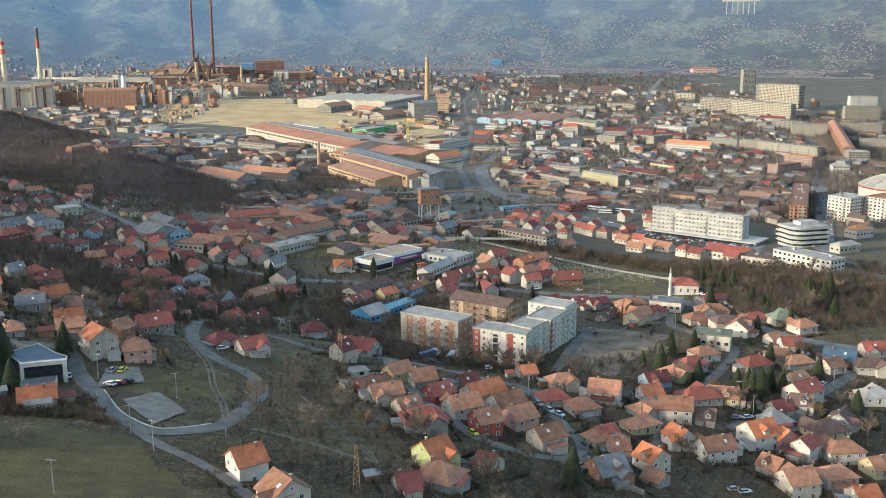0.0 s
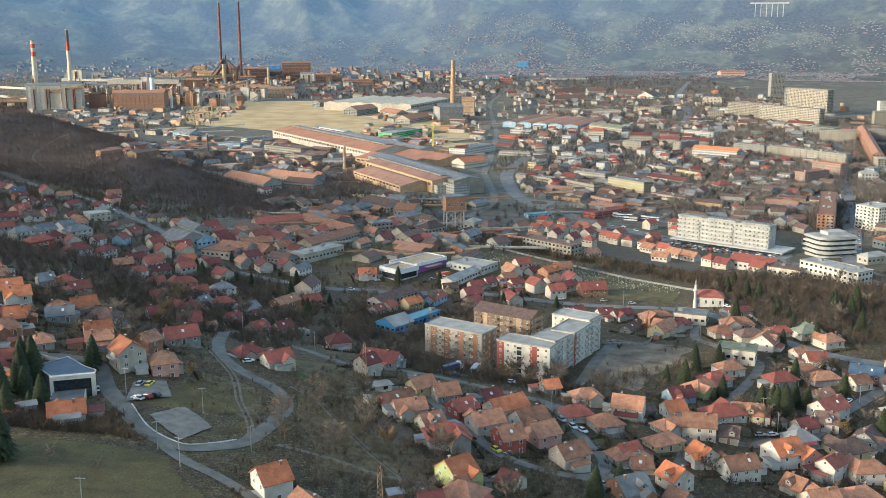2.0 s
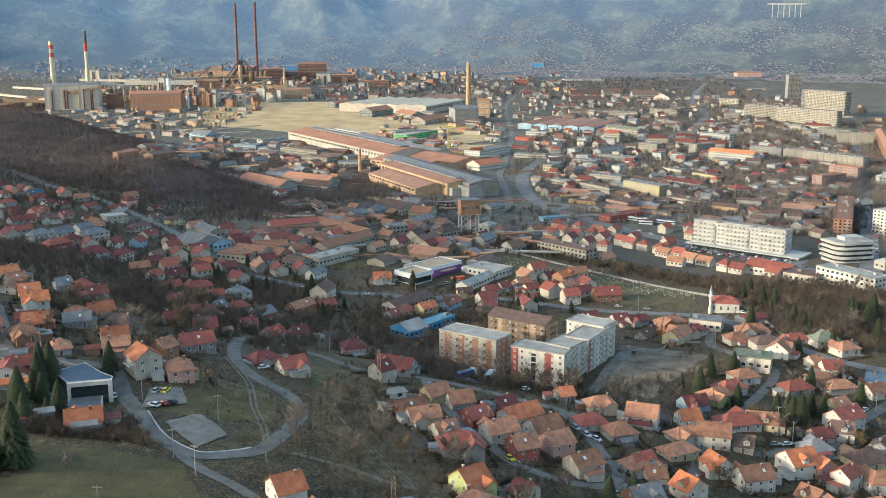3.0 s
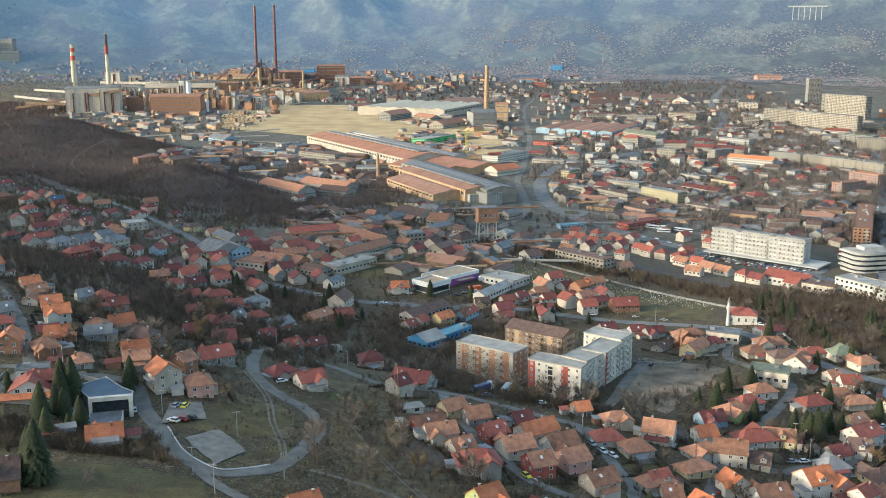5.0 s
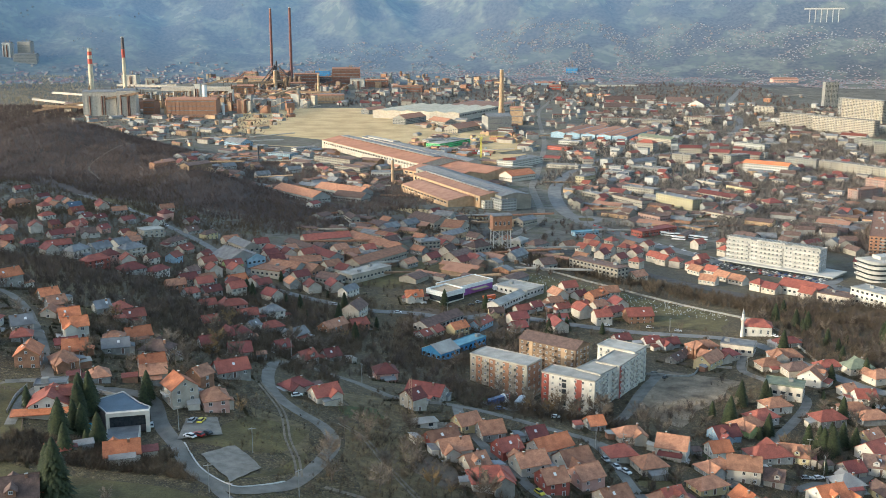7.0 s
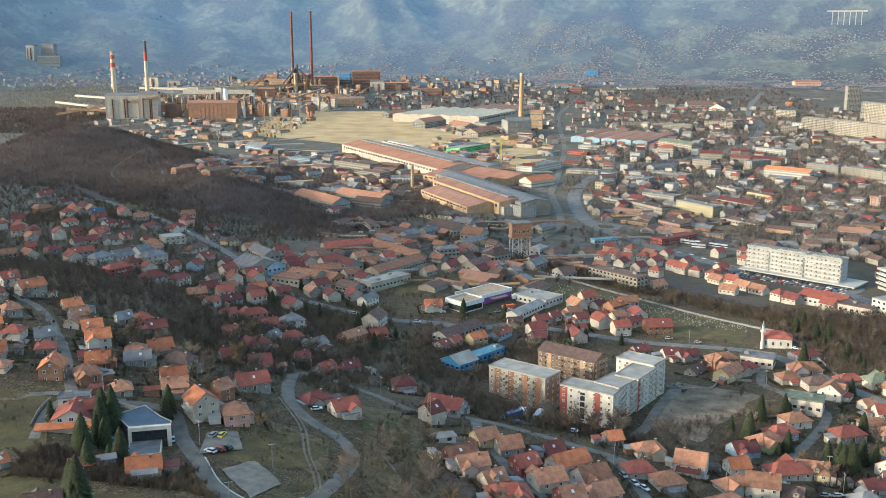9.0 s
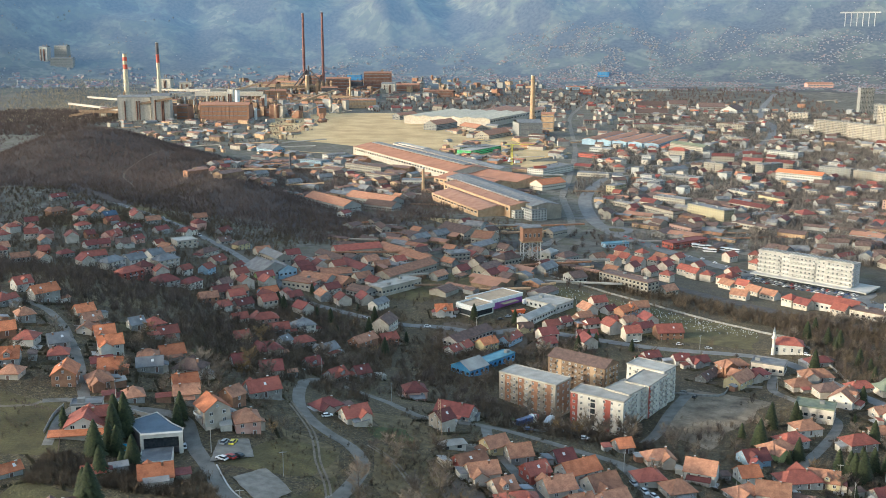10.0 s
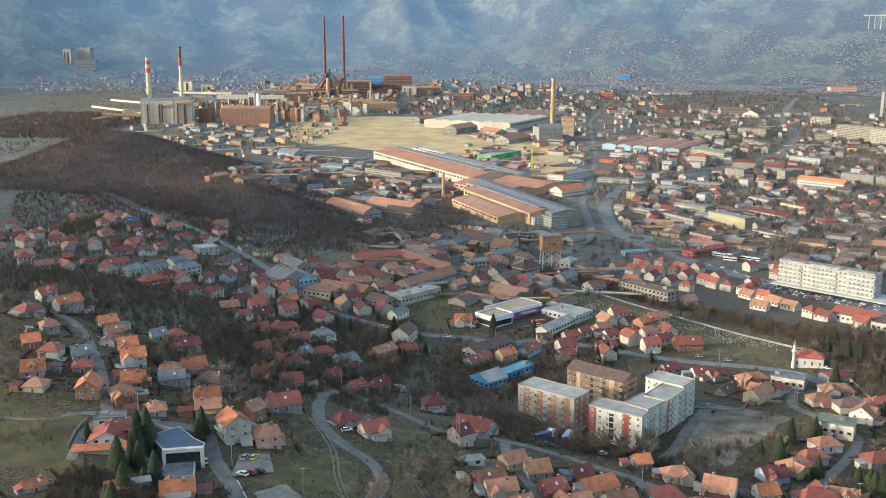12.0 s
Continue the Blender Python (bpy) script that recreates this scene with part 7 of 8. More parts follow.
def bare_tree_meshes(seed, h, twigs):
    rnd = random.Random(seed)
    trunk, crown = Shape(), Shape()
    trunk.tube((0, 0, -0.4), (0.1, 0, h * 0.35), 0.02 * h, 0.014 * h, 7).tube((0.1, 0, h * 0.35), (0, 0.1, h * 0.75), 0.014 * h, 0.005 * h, 6)
    limbs = []
    for i in range(16):
        z0 = h * rnd.uniform(0.25, 0.7)
        a = rnd.uniform(0, 6.28)
        ln = h * rnd.uniform(0.22, 0.42)
        up = rnd.uniform(0.5, 1.1)
        e = Vector((math.cos(a) * ln, math.sin(a) * ln, z0 + ln * up))
        trunk.tube((0, 0, z0), e, 0.006 * h, 0.002 * h, 4, caps=False)
        limbs.append((Vector((0, 0, z0)), e))
    for i in range(twigs):
        p, e = rnd.choice(limbs)
        q = p.lerp(e, rnd.uniform(0.3, 1.0))
        d = Vector((rnd.uniform(-1, 1), rnd.uniform(-1, 1), rnd.uniform(-0.1, 1.2))).normalized() * h * rnd.uniform(0.06, 0.2)
        sliver(crown, q, q + d, 0.03 + 0.004 * h)
    return trunk.mesh("trunk", BARK), crown.mesh("crown", TWIGS), crown.mesh("crown", OCHRE)


def fir_meshes(seed, h):
    rnd = random.Random(seed)
    trunk, crown = Shape(), Shape()
    trunk.tube((0, 0, -0.4), (0, 0, h * 0.95), 0.02 * h, 0.004 * h, 6)
    n = int(h * 120)
    for i in range(n):
        t = rnd.random() ** 0.8
        z = h * (0.08 + 0.9 * t)
        r = h * 0.31 * (1 - t) ** 0.7 * rnd.uniform(0.5, 1.1) + 0.15
        a = rnd.uniform(0, 6.28)
        tip = Vector((math.cos(a) * r, math.sin(a) * r, z - r * 0.25))
        side = Vector((-math.sin(a), math.cos(a), 0)) * (0.07 + r * 0.15)
        root = Vector((math.cos(a) * r * 0.15, math.sin(a) * r * 0.15, z + 0.25 * r))
        mid = root.lerp(tip, 0.55)
        crown.add([root, mid - side, tip, mid + side], [(0, 1, 2, 3)])
    return trunk.mesh("trunk", BARK), crown.mesh("crown", NEEDLES)


BARE = [bare_tree_meshes(k, h, n) for k, (h, n) in enumerate(((6, 520), (8, 680), (10, 900), (7, 560), (4.5, 420)))]
FIRS = [fir_meshes(50 + k, h) for k, h in enumerate((7, 10, 12, 5))]
TREES = []


def bare_tree(x, y, k, ochre=False):
    ob = new("bare_tree")
    s = dice.uniform(0.85, 1.2)
    ob.matrix_basis = pose(x, y, height(x, y), 0, 0, dice.uniform(0, 360)) @ Matrix.Scale(s, 4)
    tagged(ob, "leafless ochre-brown tree on the slope" if ochre else "leafless grey-brown winter tree", "tree", "bare trees")
    t, c, o = BARE[k]
    part_of("trunk", t, ob)
    part_of("crown", o if ochre else c, ob)
    TREES.append((x, y, 1.5))


def fir(x, y, k, grown=1.0):
    ob = new("fir_tree")
    ob.matrix_basis = pose(x, y, height(x, y), 0, 0, dice.uniform(0, 360)) @ Matrix.Scale(dice.uniform(0.85, 1.15) * grown, 4)
    tagged(ob, "dark green conical fir tree", "tree", "fir trees")
    t, c = FIRS[k]
    part_of("trunk", t, ob)
    part_of("crown", c, ob)
    TREES.append((x, y, 1.5))


def scatter(count, x0, x1, y0, y1, make, slant=0.0, pad=1.0):
    done = tries = 0
    while done < count and tries < count * 12:
        tries += 1
        y = dice.uniform(y0, y1)
        x = dice.uniform(x0, x1) + slant * (y - y0)
        if clear(x, y, pad, (near_houses(x, y), near_roads(x, y), TREES)):
            make(x, y)
            done += 1


any_bare = lambda x, y: bare_tree(x, y, dice.randrange(5), dice.random() < 0.12)
any_fir = lambda x, y: fir(x, y, dice.randrange(4))
scatter(26, -36, 10, 262, 330, any_bare)
scatter(20, -20, 60, 228, 285, any_bare)
scatter(34, -140, -50, 380, 520, any_bare)
scatter(24, 20, 75, 385, 425, any_bare)
scatter(20, 0, 60, 395, 560, any_bare)
scatter(34, 60, 200, 300, 420, any_bare)
scatter(20, -210, -110, 330, 450, any_bare)
scatter(22, -120, -65, 290, 400, any_bare)
scatter(30, 185, 300, 470, 620, any_bare)
scatter(5, -130, -60, 205, 250, lambda x, y: bare_tree(x, y, 4))
for x, y, k in ((-119.5, 306, 2), (-118.2, 303.5, 1), (-117.5, 309.5, 2), (-121.5, 310.5, 1), (-120.2, 287, 1), (-117.8, 284.2, 2), (-106, 283.5, 1), (-108.4, 280, 0), (-101.8, 316.4, 1), (-135.4, 303, 0), (-111.6, 271.8, 1)):
    fir(x, y, k)
scatter(26, 185, 290, 470, 600, any_fir)
scatter(12, 130, 200, 340, 460, any_fir)
scatter(10, -130, -60, 560, 660, any_fir)
scatter(8, -60, 100, 520, 640, any_fir)
for x, y in ((121, 402), (128, 384), (143, 352), (150, 372), (147, 381), (56, 268), (-96, 327), (116, 412), (178, 506), (66, 281)):
    fir(x, y, dice.randrange(3))


for x, y, k, grown in ((-102.6, 241.6, 2, 1.35), (-106, 246, 1, 1.3), (-116.5, 292, 1, 1.2), (-113.5, 291, 1, 1.1), (-118, 300, 2, 1.0), (-116.5, 306, 2, 1.05), (-102.4, 322, 2, 0.85), (121.5, 407.5, 2, 0.8), (133, 388, 2, 0.85), (149.8, 376, 2, 0.9),
                       (161, 381, 1, 1.0), (165, 378, 2, 0.8), (184.8, 457, 2, 0.9), (204, 463, 1, 1.0), (234, 511, 2, 1.1), (240, 505, 2, 1.0), (250, 520, 2, 1.1), (66, 566, 2, 1.0), (70, 562, 1, 1.1), (-50, 520, 2, 0.9)):
    fir(x, y, k, grown)


def thicket(name, count, place, h0, h1, twigs, mat, label, seed, stout=1.0):
    """Brush and young woods: countless thin stems, as one."""
    rnd = random.Random(seed)
    v, f = [], []
    for _ in range(count):
        x, y = place(rnd)
        if not clear(x, y, 0.5, (near_houses(x, y), near_roads(x, y))):
            continue
        z, h = height(x, y), rnd.uniform(h0, h1)
        for i in range(twigs):
            a, b = rnd.uniform(0, 6.28), rnd.uniform(0, 6.28)
            r, r0 = h * rnd.uniform(0.1, 0.62), h * rnd.uniform(0, 0.3)
            z0 = rnd.uniform(0, 0.55) * h
            p = Vector((x + math.cos(b) * r0, y + math.sin(b) * r0, z + z0 - 0.2))
            q = Vector((x + math.cos(a) * r, y + math.sin(a) * r, z + h * rnd.uniform(0.35, 1.05)))
            w = Vector((-math.sin(a + 0.7), math.cos(a + 0.7), 0)) * (0.014 * h + 0.02) * stout
            n = len(v)
            v += [p - w, p + w, q]
            f.append((n, n + 1, n + 2))
    tagged(new(name, mesh_of(name, [tuple(p) for p in v], f, [mat])), label, "bushes", kind="stuff")


TOWN_TWIGS = surface("grey_town_twigs", (0.1, 0.085, 0.075), (0.19, 0.16, 0.14), 20.0, 0.95, 0, 0, grain=0.3, bump_size=2.0)
BRUSH = surface("brush", (0.05, 0.036, 0.024), (0.145, 0.104, 0.066), 9.0, 0.95, 0, 0, grain=0.3)
WOOD = surface("winter_wood", (0.07, 0.049, 0.043), (0.15, 0.107, 0.088), 35.0, 0.95, 0, 0, grain=0.35, bump_size=3.0)
box_in = lambda x0, x1, y0, y1, slant=0.0: (lambda r: (lambda y: (r.uniform(x0, x1) + slant * (y - y0), y))(r.uniform(y0, y1)))
thicket("brush", 1500, box_in(-132, -66, 262, 283), 1.5, 3.5, 30, BRUSH, "dense brown brush below the houses", 21)
thicket("brush", 3200, box_in(-150, -45, 385, 620), 2, 6, 27, BRUSH, "brown brush in the ravine between the houses", 22)
thicket("brush", 2600, box_in(-45, 60, 225, 330), 0.6, 2.4, 20, BRUSH, "low brown brush on the slope", 23)
thicket("brush", 900, box_in(0, 75, 383, 440), 2, 5, 27, BRUSH, "brush before the apartment blocks", 24)
thicket("brush", 1500, lambda r: (lambda u: (20 + 300 * u + r.uniform(-14, 16), 788 - 290 * u + r.uniform(-14, 16)))(r.random()), 3, 7, 27, BRUSH, "belt of bare bushes along the railway", 25, 1.5)
thicket("brush", 2000, box_in(185, 340, 455, 650), 3, 7, 27, BRUSH, "bare wood on the slope below the mosque", 26)
thicket("brush", 4200, box_in(-330, -100, 470, 900, -0.15), 2, 6, 23, BRUSH, "brush between the suburb houses", 27, 1.3)
thicket("brush", 2600, box_in(50, 230, 250, 480), 0.8, 3.2, 20, BRUSH, "garden hedges and shrubs between the houses", 28)
thicket("brush", 2200, box_in(-260, -70, 290, 470), 0.8, 3.2, 20, BRUSH, "garden shrubs of the hillside", 29)
thicket("town_trees", 9000, box_in(230, 520, 820, 1250, 0.25), 4, 10, 14, TOWN_TWIGS, "bare town trees between the buildings", 30, 2.2)
thicket("town_trees", 13500, box_in(100, 700, 1150, 2400, 0.2), 4, 10, 10, TOWN_TWIGS, "bare trees of the far town quarters", 31, 3.4)
thicket("winter_wood", 30000, lambda r: (lambda u, v: (-430 + u * 0.85 + v * 0.53, 1200 - u * 0.53 + v * 0.85))(r.uniform(-400, 440), r.uniform(-150, 250)), 4, 8, 8, WOOD, "bare dark brown wood covering the round hill", 32, 1.6)
thicket("brush", 1200, box_in(-200, 60, 830, 1000), 2, 6, 20, BRUSH, "brush along the railway yard", 33, 1.6)
thicket("brush", 1500, box_in(-900, -330, 1600, 2200), 3, 7, 10, WOOD, "scrub beyond the wooded hill", 35, 4.0)
thicket("far_trees", 1800, box_in(-300, 900, 2450, 3300, 0.1), 6, 12, 10, WOOD, "bare trees along the far river", 34, 6.0)
STRAW_TUFT = surface("straw_tufts", (0.11, 0.08, 0.035), (0.26, 0.19, 0.09), 4.0, 0.95, 0, 0, grain=0.3)
PALE_SCRUB = surface("pale_dry_scrub", (0.19, 0.15, 0.095), (0.36, 0.29, 0.19), 30.0, 0.95, 0, 0, grain=0.3)
OLIVE_TUFT = surface("olive_tufts", (0.04, 0.036, 0.013), (0.1, 0.085, 0.032), 5.0, 0.95, 0, 0, grain=0.3)
thicket("dry_grass_tufts", 9000, box_in(-70, 60, 225, 375), 0.3, 0.9, 8, STRAW_TUFT, "tufts of dry straw grass on the slope", 61)
thicket("grass_tufts", 7000, box_in(-140, -40, 195, 262), 0.2, 0.6, 8, OLIVE_TUFT, "rough olive tufts of the winter meadow", 62)
thicket("grass_tufts", 5000, box_in(-230, -136, 250, 330), 0.2, 0.6, 8, OLIVE_TUFT, "rough grass of the upper meadow", 63)
thicket("dry_grass_tufts", 5000, box_in(60, 240, 240, 460), 0.2, 0.7, 8, OLIVE_TUFT, "garden grass between the houses", 64)
thicket("brush", 1600, box_in(-30, 62, 468, 600), 1.5, 5, 22, BRUSH, "brown scrub between the workshops", 65)
thicket("brush", 420, box_in(-80, -45, 262, 350), 0.5, 1.6, 20, BRUSH, "low scrub inside the road loop", 66)
thicket("scrub", 3600, lambda r: (lambda y: (-980 - 0.27 * (y - 2150) + r.gauss(0, 110), y))(r.uniform(2100, 3500)), 4, 9, 9, PALE_SCRUB, "sunlit dry scrub on the slope beside the works", 67, 2.6)
thicket("scrub", 3500, box_in(-1150, -800, 1850, 2450), 6, 12, 10, WOOD, "dark bare wood in the gully beside the works", 68, 4.0)
thicket("bare_shrubs", 420, box_in(60, 235, 245, 470), 2.5, 5.5, 34, BRUSH, "tall bare garden shrubs and young trees", 71)
thicket("bare_shrubs", 260, box_in(-260, -70, 330, 470), 2.5, 5.5, 34, BRUSH, "tall bare garden shrubs and young trees", 72)
thicket("bare_shrubs", 200, box_in(-40, 60, 240, 350), 2, 4.5, 34, BRUSH, "bare shrubs on the dry slope", 73)
thicket("bare_shrubs", 500, box_in(-120, 180, 500, 700), 2.5, 6, 28, BRUSH, "bare shrubs along the main road", 74, 1.3)
RAVINE = surface("ravine_twigs", (0.055, 0.04, 0.032), (0.125, 0.092, 0.074), 7.0, 0.95, 0, 0, grain=0.3)
thicket("bare_trees", 620, box_in(-330, -70, 430, 660), 5, 9, 60, RAVINE, "tall bare trees of the ravine and gardens", 101, 0.8)
thicket("bare_trees", 170, box_in(-60, 75, 392, 560), 4, 8, 60, RAVINE, "tall bare trees before the apartment blocks", 102, 0.8)
thicket("bare_trees", 330, box_in(185, 330, 455, 640), 5, 9, 60, RAVINE, "tall bare trees below the mosque", 103, 0.8)
thicket("bare_trees", 160, box_in(60, 235, 250, 470), 3.5, 6.5, 60, RAVINE, "bare fruit trees between the houses", 104, 0.8)
thicket("bare_trees", 240, box_in(-130, 130, 690, 960), 4, 8, 44, RAVINE, "bare trees of the railway yards", 105, 1.2)
thicket("town_trees", 3200, box_in(330, 560, 900, 1300, 0.3), 4, 9, 16, TOWN_TWIGS, "bare grey trees of the town gardens", 111, 1.8)
thicket("town_trees", 3200, box_in(430, 760, 1300, 1900, 0.25), 4, 10, 12, TOWN_TWIGS, "bare grey trees between the town blocks", 112, 2.6)
thicket("town_trees", 1500, box_in(110, 330, 880, 1250, 0.1), 4, 8, 14, TOWN_TWIGS, "bare street trees along the boulevard", 113, 1.8)
thicket("weeds", 2500, box_in(72, 148, 392, 484), 0.2, 0.8, 8, BRUSH, "low dead weeds on the empty lot", 75)
thicket("brush", 2600, box_in(-420, -190, 800, 1060, -0.42), 2, 6, 20, BRUSH, "brush and bare trees below the wooded hill", 81, 1.6)
thicket("brush", 900, box_in(-42, 34, 412, 560), 1.5, 4.5, 24, BRUSH, "brown scrub on the open slope", 82, 1.2)
thicket("brush", 500, box_in(-30, 60, 340, 392), 1.0, 3.0, 22, BRUSH, "garden scrub beside the road", 83)
thicket("town_trees", 3900, box_in(330, 560, 780, 1300, 0.35), 4, 9, 16, TOWN_TWIGS, "bare brown trees of the town gardens", 91, 1.7)
thicket("town_trees", 3900, box_in(420, 800, 1250, 1900, 0.3), 4, 9, 12, TOWN_TWIGS, "bare brown trees between the apartment slabs", 92, 2.4)
# ---- cars ----
PAINT = [surface(n, a, b, 2.0, 0.35, 0, 0.05, 0.0) for n, a, b in (("white_paint", (0.6, 0.6, 0.6), (0.7, 0.7, 0.7)), ("silver_paint", (0.3, 0.31, 0.32), (0.4, 0.4, 0.41)), ("black_paint", (0.02, 0.02, 0.022), (0.04, 0.04, 0.04)),
                                                               ("red_car_paint", (0.3, 0.02, 0.02), (0.38, 0.04, 0.03)), ("blue_car_paint", (0.03, 0.06, 0.16), (0.05, 0.09, 0.22)), ("yellow_paint", (0.6, 0.5, 0.05), (0.7, 0.58, 0.08)))]
PAINT_WORDS = ("white", "silver", "black", "red", "dark blue", "yellow")
TYRE = surface("tyre", (0.015, 0.015, 0.015), (0.03, 0.03, 0.03), 0.5, 0.8)


def car_pattern(k):
    ob = new("parked_car")
    tagged(ob, f"{PAINT_WORDS[k]} hatchback parked on the asphalt", "car", "parked cars")
    s = Shape()
    s.add([(-2.1, -0.85, 0.35), (2.1, -0.85, 0.35), (2.1, 0.85, 0.35), (-2.1, 0.85, 0.35), (-2.1, -0.85, 0.9), (-1.2, -0.87, 0.95), (1.0, -0.87, 0.95), (2.1, -0.8, 0.78),
           (2.1, 0.8, 0.78), (1.0, 0.87, 0.95), (-1.2, 0.87, 0.95), (-2.1, 0.85, 0.9)],
          [(3, 2, 1, 0), (0, 1, 7, 6, 5, 4), (2, 3, 11, 10, 9, 8), (1, 2, 8, 7), (3, 0, 4, 11), (6, 7, 8, 9), (4, 5, 10, 11), (5, 6, 9, 10)])
    s.add([(-1.5, -0.62, 1.46), (0.3, -0.62, 1.46), (0.3, 0.62, 1.46), (-1.5, 0.62, 1.46), (-1.45, -0.6, 1.4), (0.25, -0.6, 1.4), (0.25, 0.6, 1.4), (-1.45, 0.6, 1.4)], [(0, 1, 2, 3), (4, 7, 6, 5), (0, 4, 5, 1), (2, 6, 7, 3), (1, 5, 6, 2), (3, 7, 4, 0)])
    part_of("body", s.mesh("body", PAINT[k]), ob)
    g = Shape().add([(-1.9, -0.8, 0.92), (1.0, -0.8, 0.96), (1.0, 0.8, 0.96), (-1.9, 0.8, 0.92), (-1.5, -0.62, 1.42), (0.3, -0.62, 1.42), (0.3, 0.62, 1.42), (-1.5, 0.62, 1.42)],
                    [(0, 1, 5, 4), (1, 2, 6, 5), (2, 3, 7, 6), (3, 0, 4, 7)])
    part_of("glass", g.mesh("glass", GLASS), ob)
    if "wheel" not in SHARED:
        SHARED["wheel"] = Shape().tube((0, -0.1, 0), (0, 0.1, 0), 0.32, 0.32, 10).mesh("wheel", TYRE)
    for wx in (-1.35, 1.35):
        for wy in (-0.78, 0.78):
            part_of("wheel", SHARED["wheel"], ob, pose(wx, wy, 0.32))
    return ob


CARS = [car_pattern(k) for k in range(6)]
USED = set()


def car(x, y, turn, k):
    m = pose(x, y, height(x, y) + 0.24, 0, 0, turn)
    if k in USED:
        copy_thing(CARS[k], m)
    else:
        CARS[k].matrix_basis = m
        USED.add(k)


for x, y, turn, k in ((-80.6, 307.6, 80, 5), (-83.4, 307, 78, 1), (-80.9, 293.6, 150, 0), (-78.6, 295.4, 150, 3), (-76.6, 297.4, 150, 2), (-96.4, 304.6, 110, 0), (-56, 352, 20, 0), (-92, 333, 60, 2), (-83, 336, 50, 0),
                      (30, 299, -60, 5), (61, 334, -70, 0), (64, 331, -60, 0), (58, 340, -70, 1), (62, 285, 20, 1), (66, 287, 10, 0), (70, 289, 15, 2), (63, 281, 20, 2), (110, 282, 10, 1), (113, 281, 10, 0),
                      (98, 312, 20, 3), (104, 478, 40, 2), (108, 470, 60, 2), (139, 347, 10, 0), (134, 346, 0, 1), (125, 395, 40, 0), (160, 347, 30, 3), (168, 360, 45, 2), (173, 367, 45, 1), (180, 380, 45, 2),
                      (186, 386, 45, 0), (165, 520, 0, 2), (185, 540, -40, 0), (120, 568, -8, 0), (135, 560, -10, 1), (95, 573, -10, 0), (35, 395, -15, 2), (40, 392, -15, 2), (45, 388, -15, 0), (22, 388, 0, 4),
                      (25, 610, 30, 0), (20, 612, 30, 1), (15, 606, 30, 2), (28, 616, 30, 0), (33, 612, 30, 4), (-30, 588, 0, 0), (-70, 600, -20, 1), (-110, 626, -40, 0), (-158, 700, -50, 2), (-230, 803, -50, 0), (-280, 866, -50, 1)):
    car(x, y, turn, k)
def far_car(x, y, turn, k):
    """A car far off: body and glass."""
    key = ("far_car", k)
    if key not in SHARED:
        SHARED[key] = (CARS[k].children[0].data, CARS[k].children[1].data)
    ob = new("parked_car")
    ob.matrix_basis = pose(x, y, height(x, y) + 0.2, 0, 0, turn)
    tagged(ob, f"{PAINT_WORDS[k]} car in the rows of the car park", "car", "parked cars")
    part_of("body", SHARED[key][0], ob)
    part_of("glass", SHARED[key][1], ob)


for k in range(26):       # rows before the long white slab
    u = k / 25
    far_car(222 + 60 * u + dice.uniform(-1, 1), 788 - 62 * u + dice.uniform(-1.5, 1.5), 48 + dice.uniform(-4, 4), dice.choice((0, 0, 1, 1, 2, 3, 4)))
for k in range(22):
    u = k / 21
    far_car(214 + 60 * u + dice.uniform(-1, 1), 781 - 62 * u + dice.uniform(-1.5, 1.5), 48 + dice.uniform(-4, 4), dice.choice((0, 0, 1, 1, 2, 3, 4)))
for k in range(20):       # boulevard traffic
    u = k / 19
    far_car(140 + 150 * u + dice.uniform(-3, 3), 945 - 262 * u + dice.uniform(-4, 4), -55, dice.choice((0, 1, 2, 3)))


for row in range(5):      # the large car park beside the avenue
    for k in range(13):
        if dice.random() < 0.8:
            far_car(352 + 6.2 * k + 5 * row, 930 + 2.4 * k + 13 * row, 110 + dice.uniform(-4, 4), dice.choice((0, 0, 1, 1, 2, 3, 4)))
for k in range(40):       # cars standing about the market and the boulevard
    far_car(250 + dice.uniform(0, 130), 880 + dice.uniform(0, 150), dice.uniform(0, 180), dice.choice((0, 0, 1, 1, 2, 3)))
for k in range(60):       # parked along the avenue
    u = k / 59
    far_car(330 + 185 * u + (7.5 if k % 2 else -7.5), 700 + 423 * u, 66, dice.choice((0, 0, 1, 1, 2, 3, 4)))


def bus(x, y, turn):
    ob = new("parked_bus")
    ob.matrix_basis = pose(x, y, height(x, y) + 0.3, 0, 0, turn)
    tagged(ob, "white coach parked in the bus yard", "bus", "buses in the yard")
    part_of("body", Shape().box(-6, 6, -1.25, 1.25, 0.4, 1.5).box(-6, 6, -1.25, 1.25, 2.5, 3.2).box(-5.9, 5.9, -1.15, 1.15, 1.5, 2.5).mesh("body", PAINT[0]), ob)
    part_of("glass", Shape().box(-5.95, 6.02, -1.22, 1.22, 1.55, 2.45).mesh("glass", GLASS), ob)
    for wx in (-4, 4):
        for wy in (-1.1, 1.1):
            part_of("wheel", SHARED["wheel"], ob, pose(wx, wy, 0.32) @ Matrix.Scale(1.4, 4))


for x, y, turn in ((196, 905, -30), (202, 897, -30), (214, 893, -20), (208, 880, -20), (222, 885, -35), (228, 880, -30), (205, 915, 80)):
    bus(x, y, turn)

# ---- crane, lorries, billboard and skip ----
YELLOW = PAINT[5]


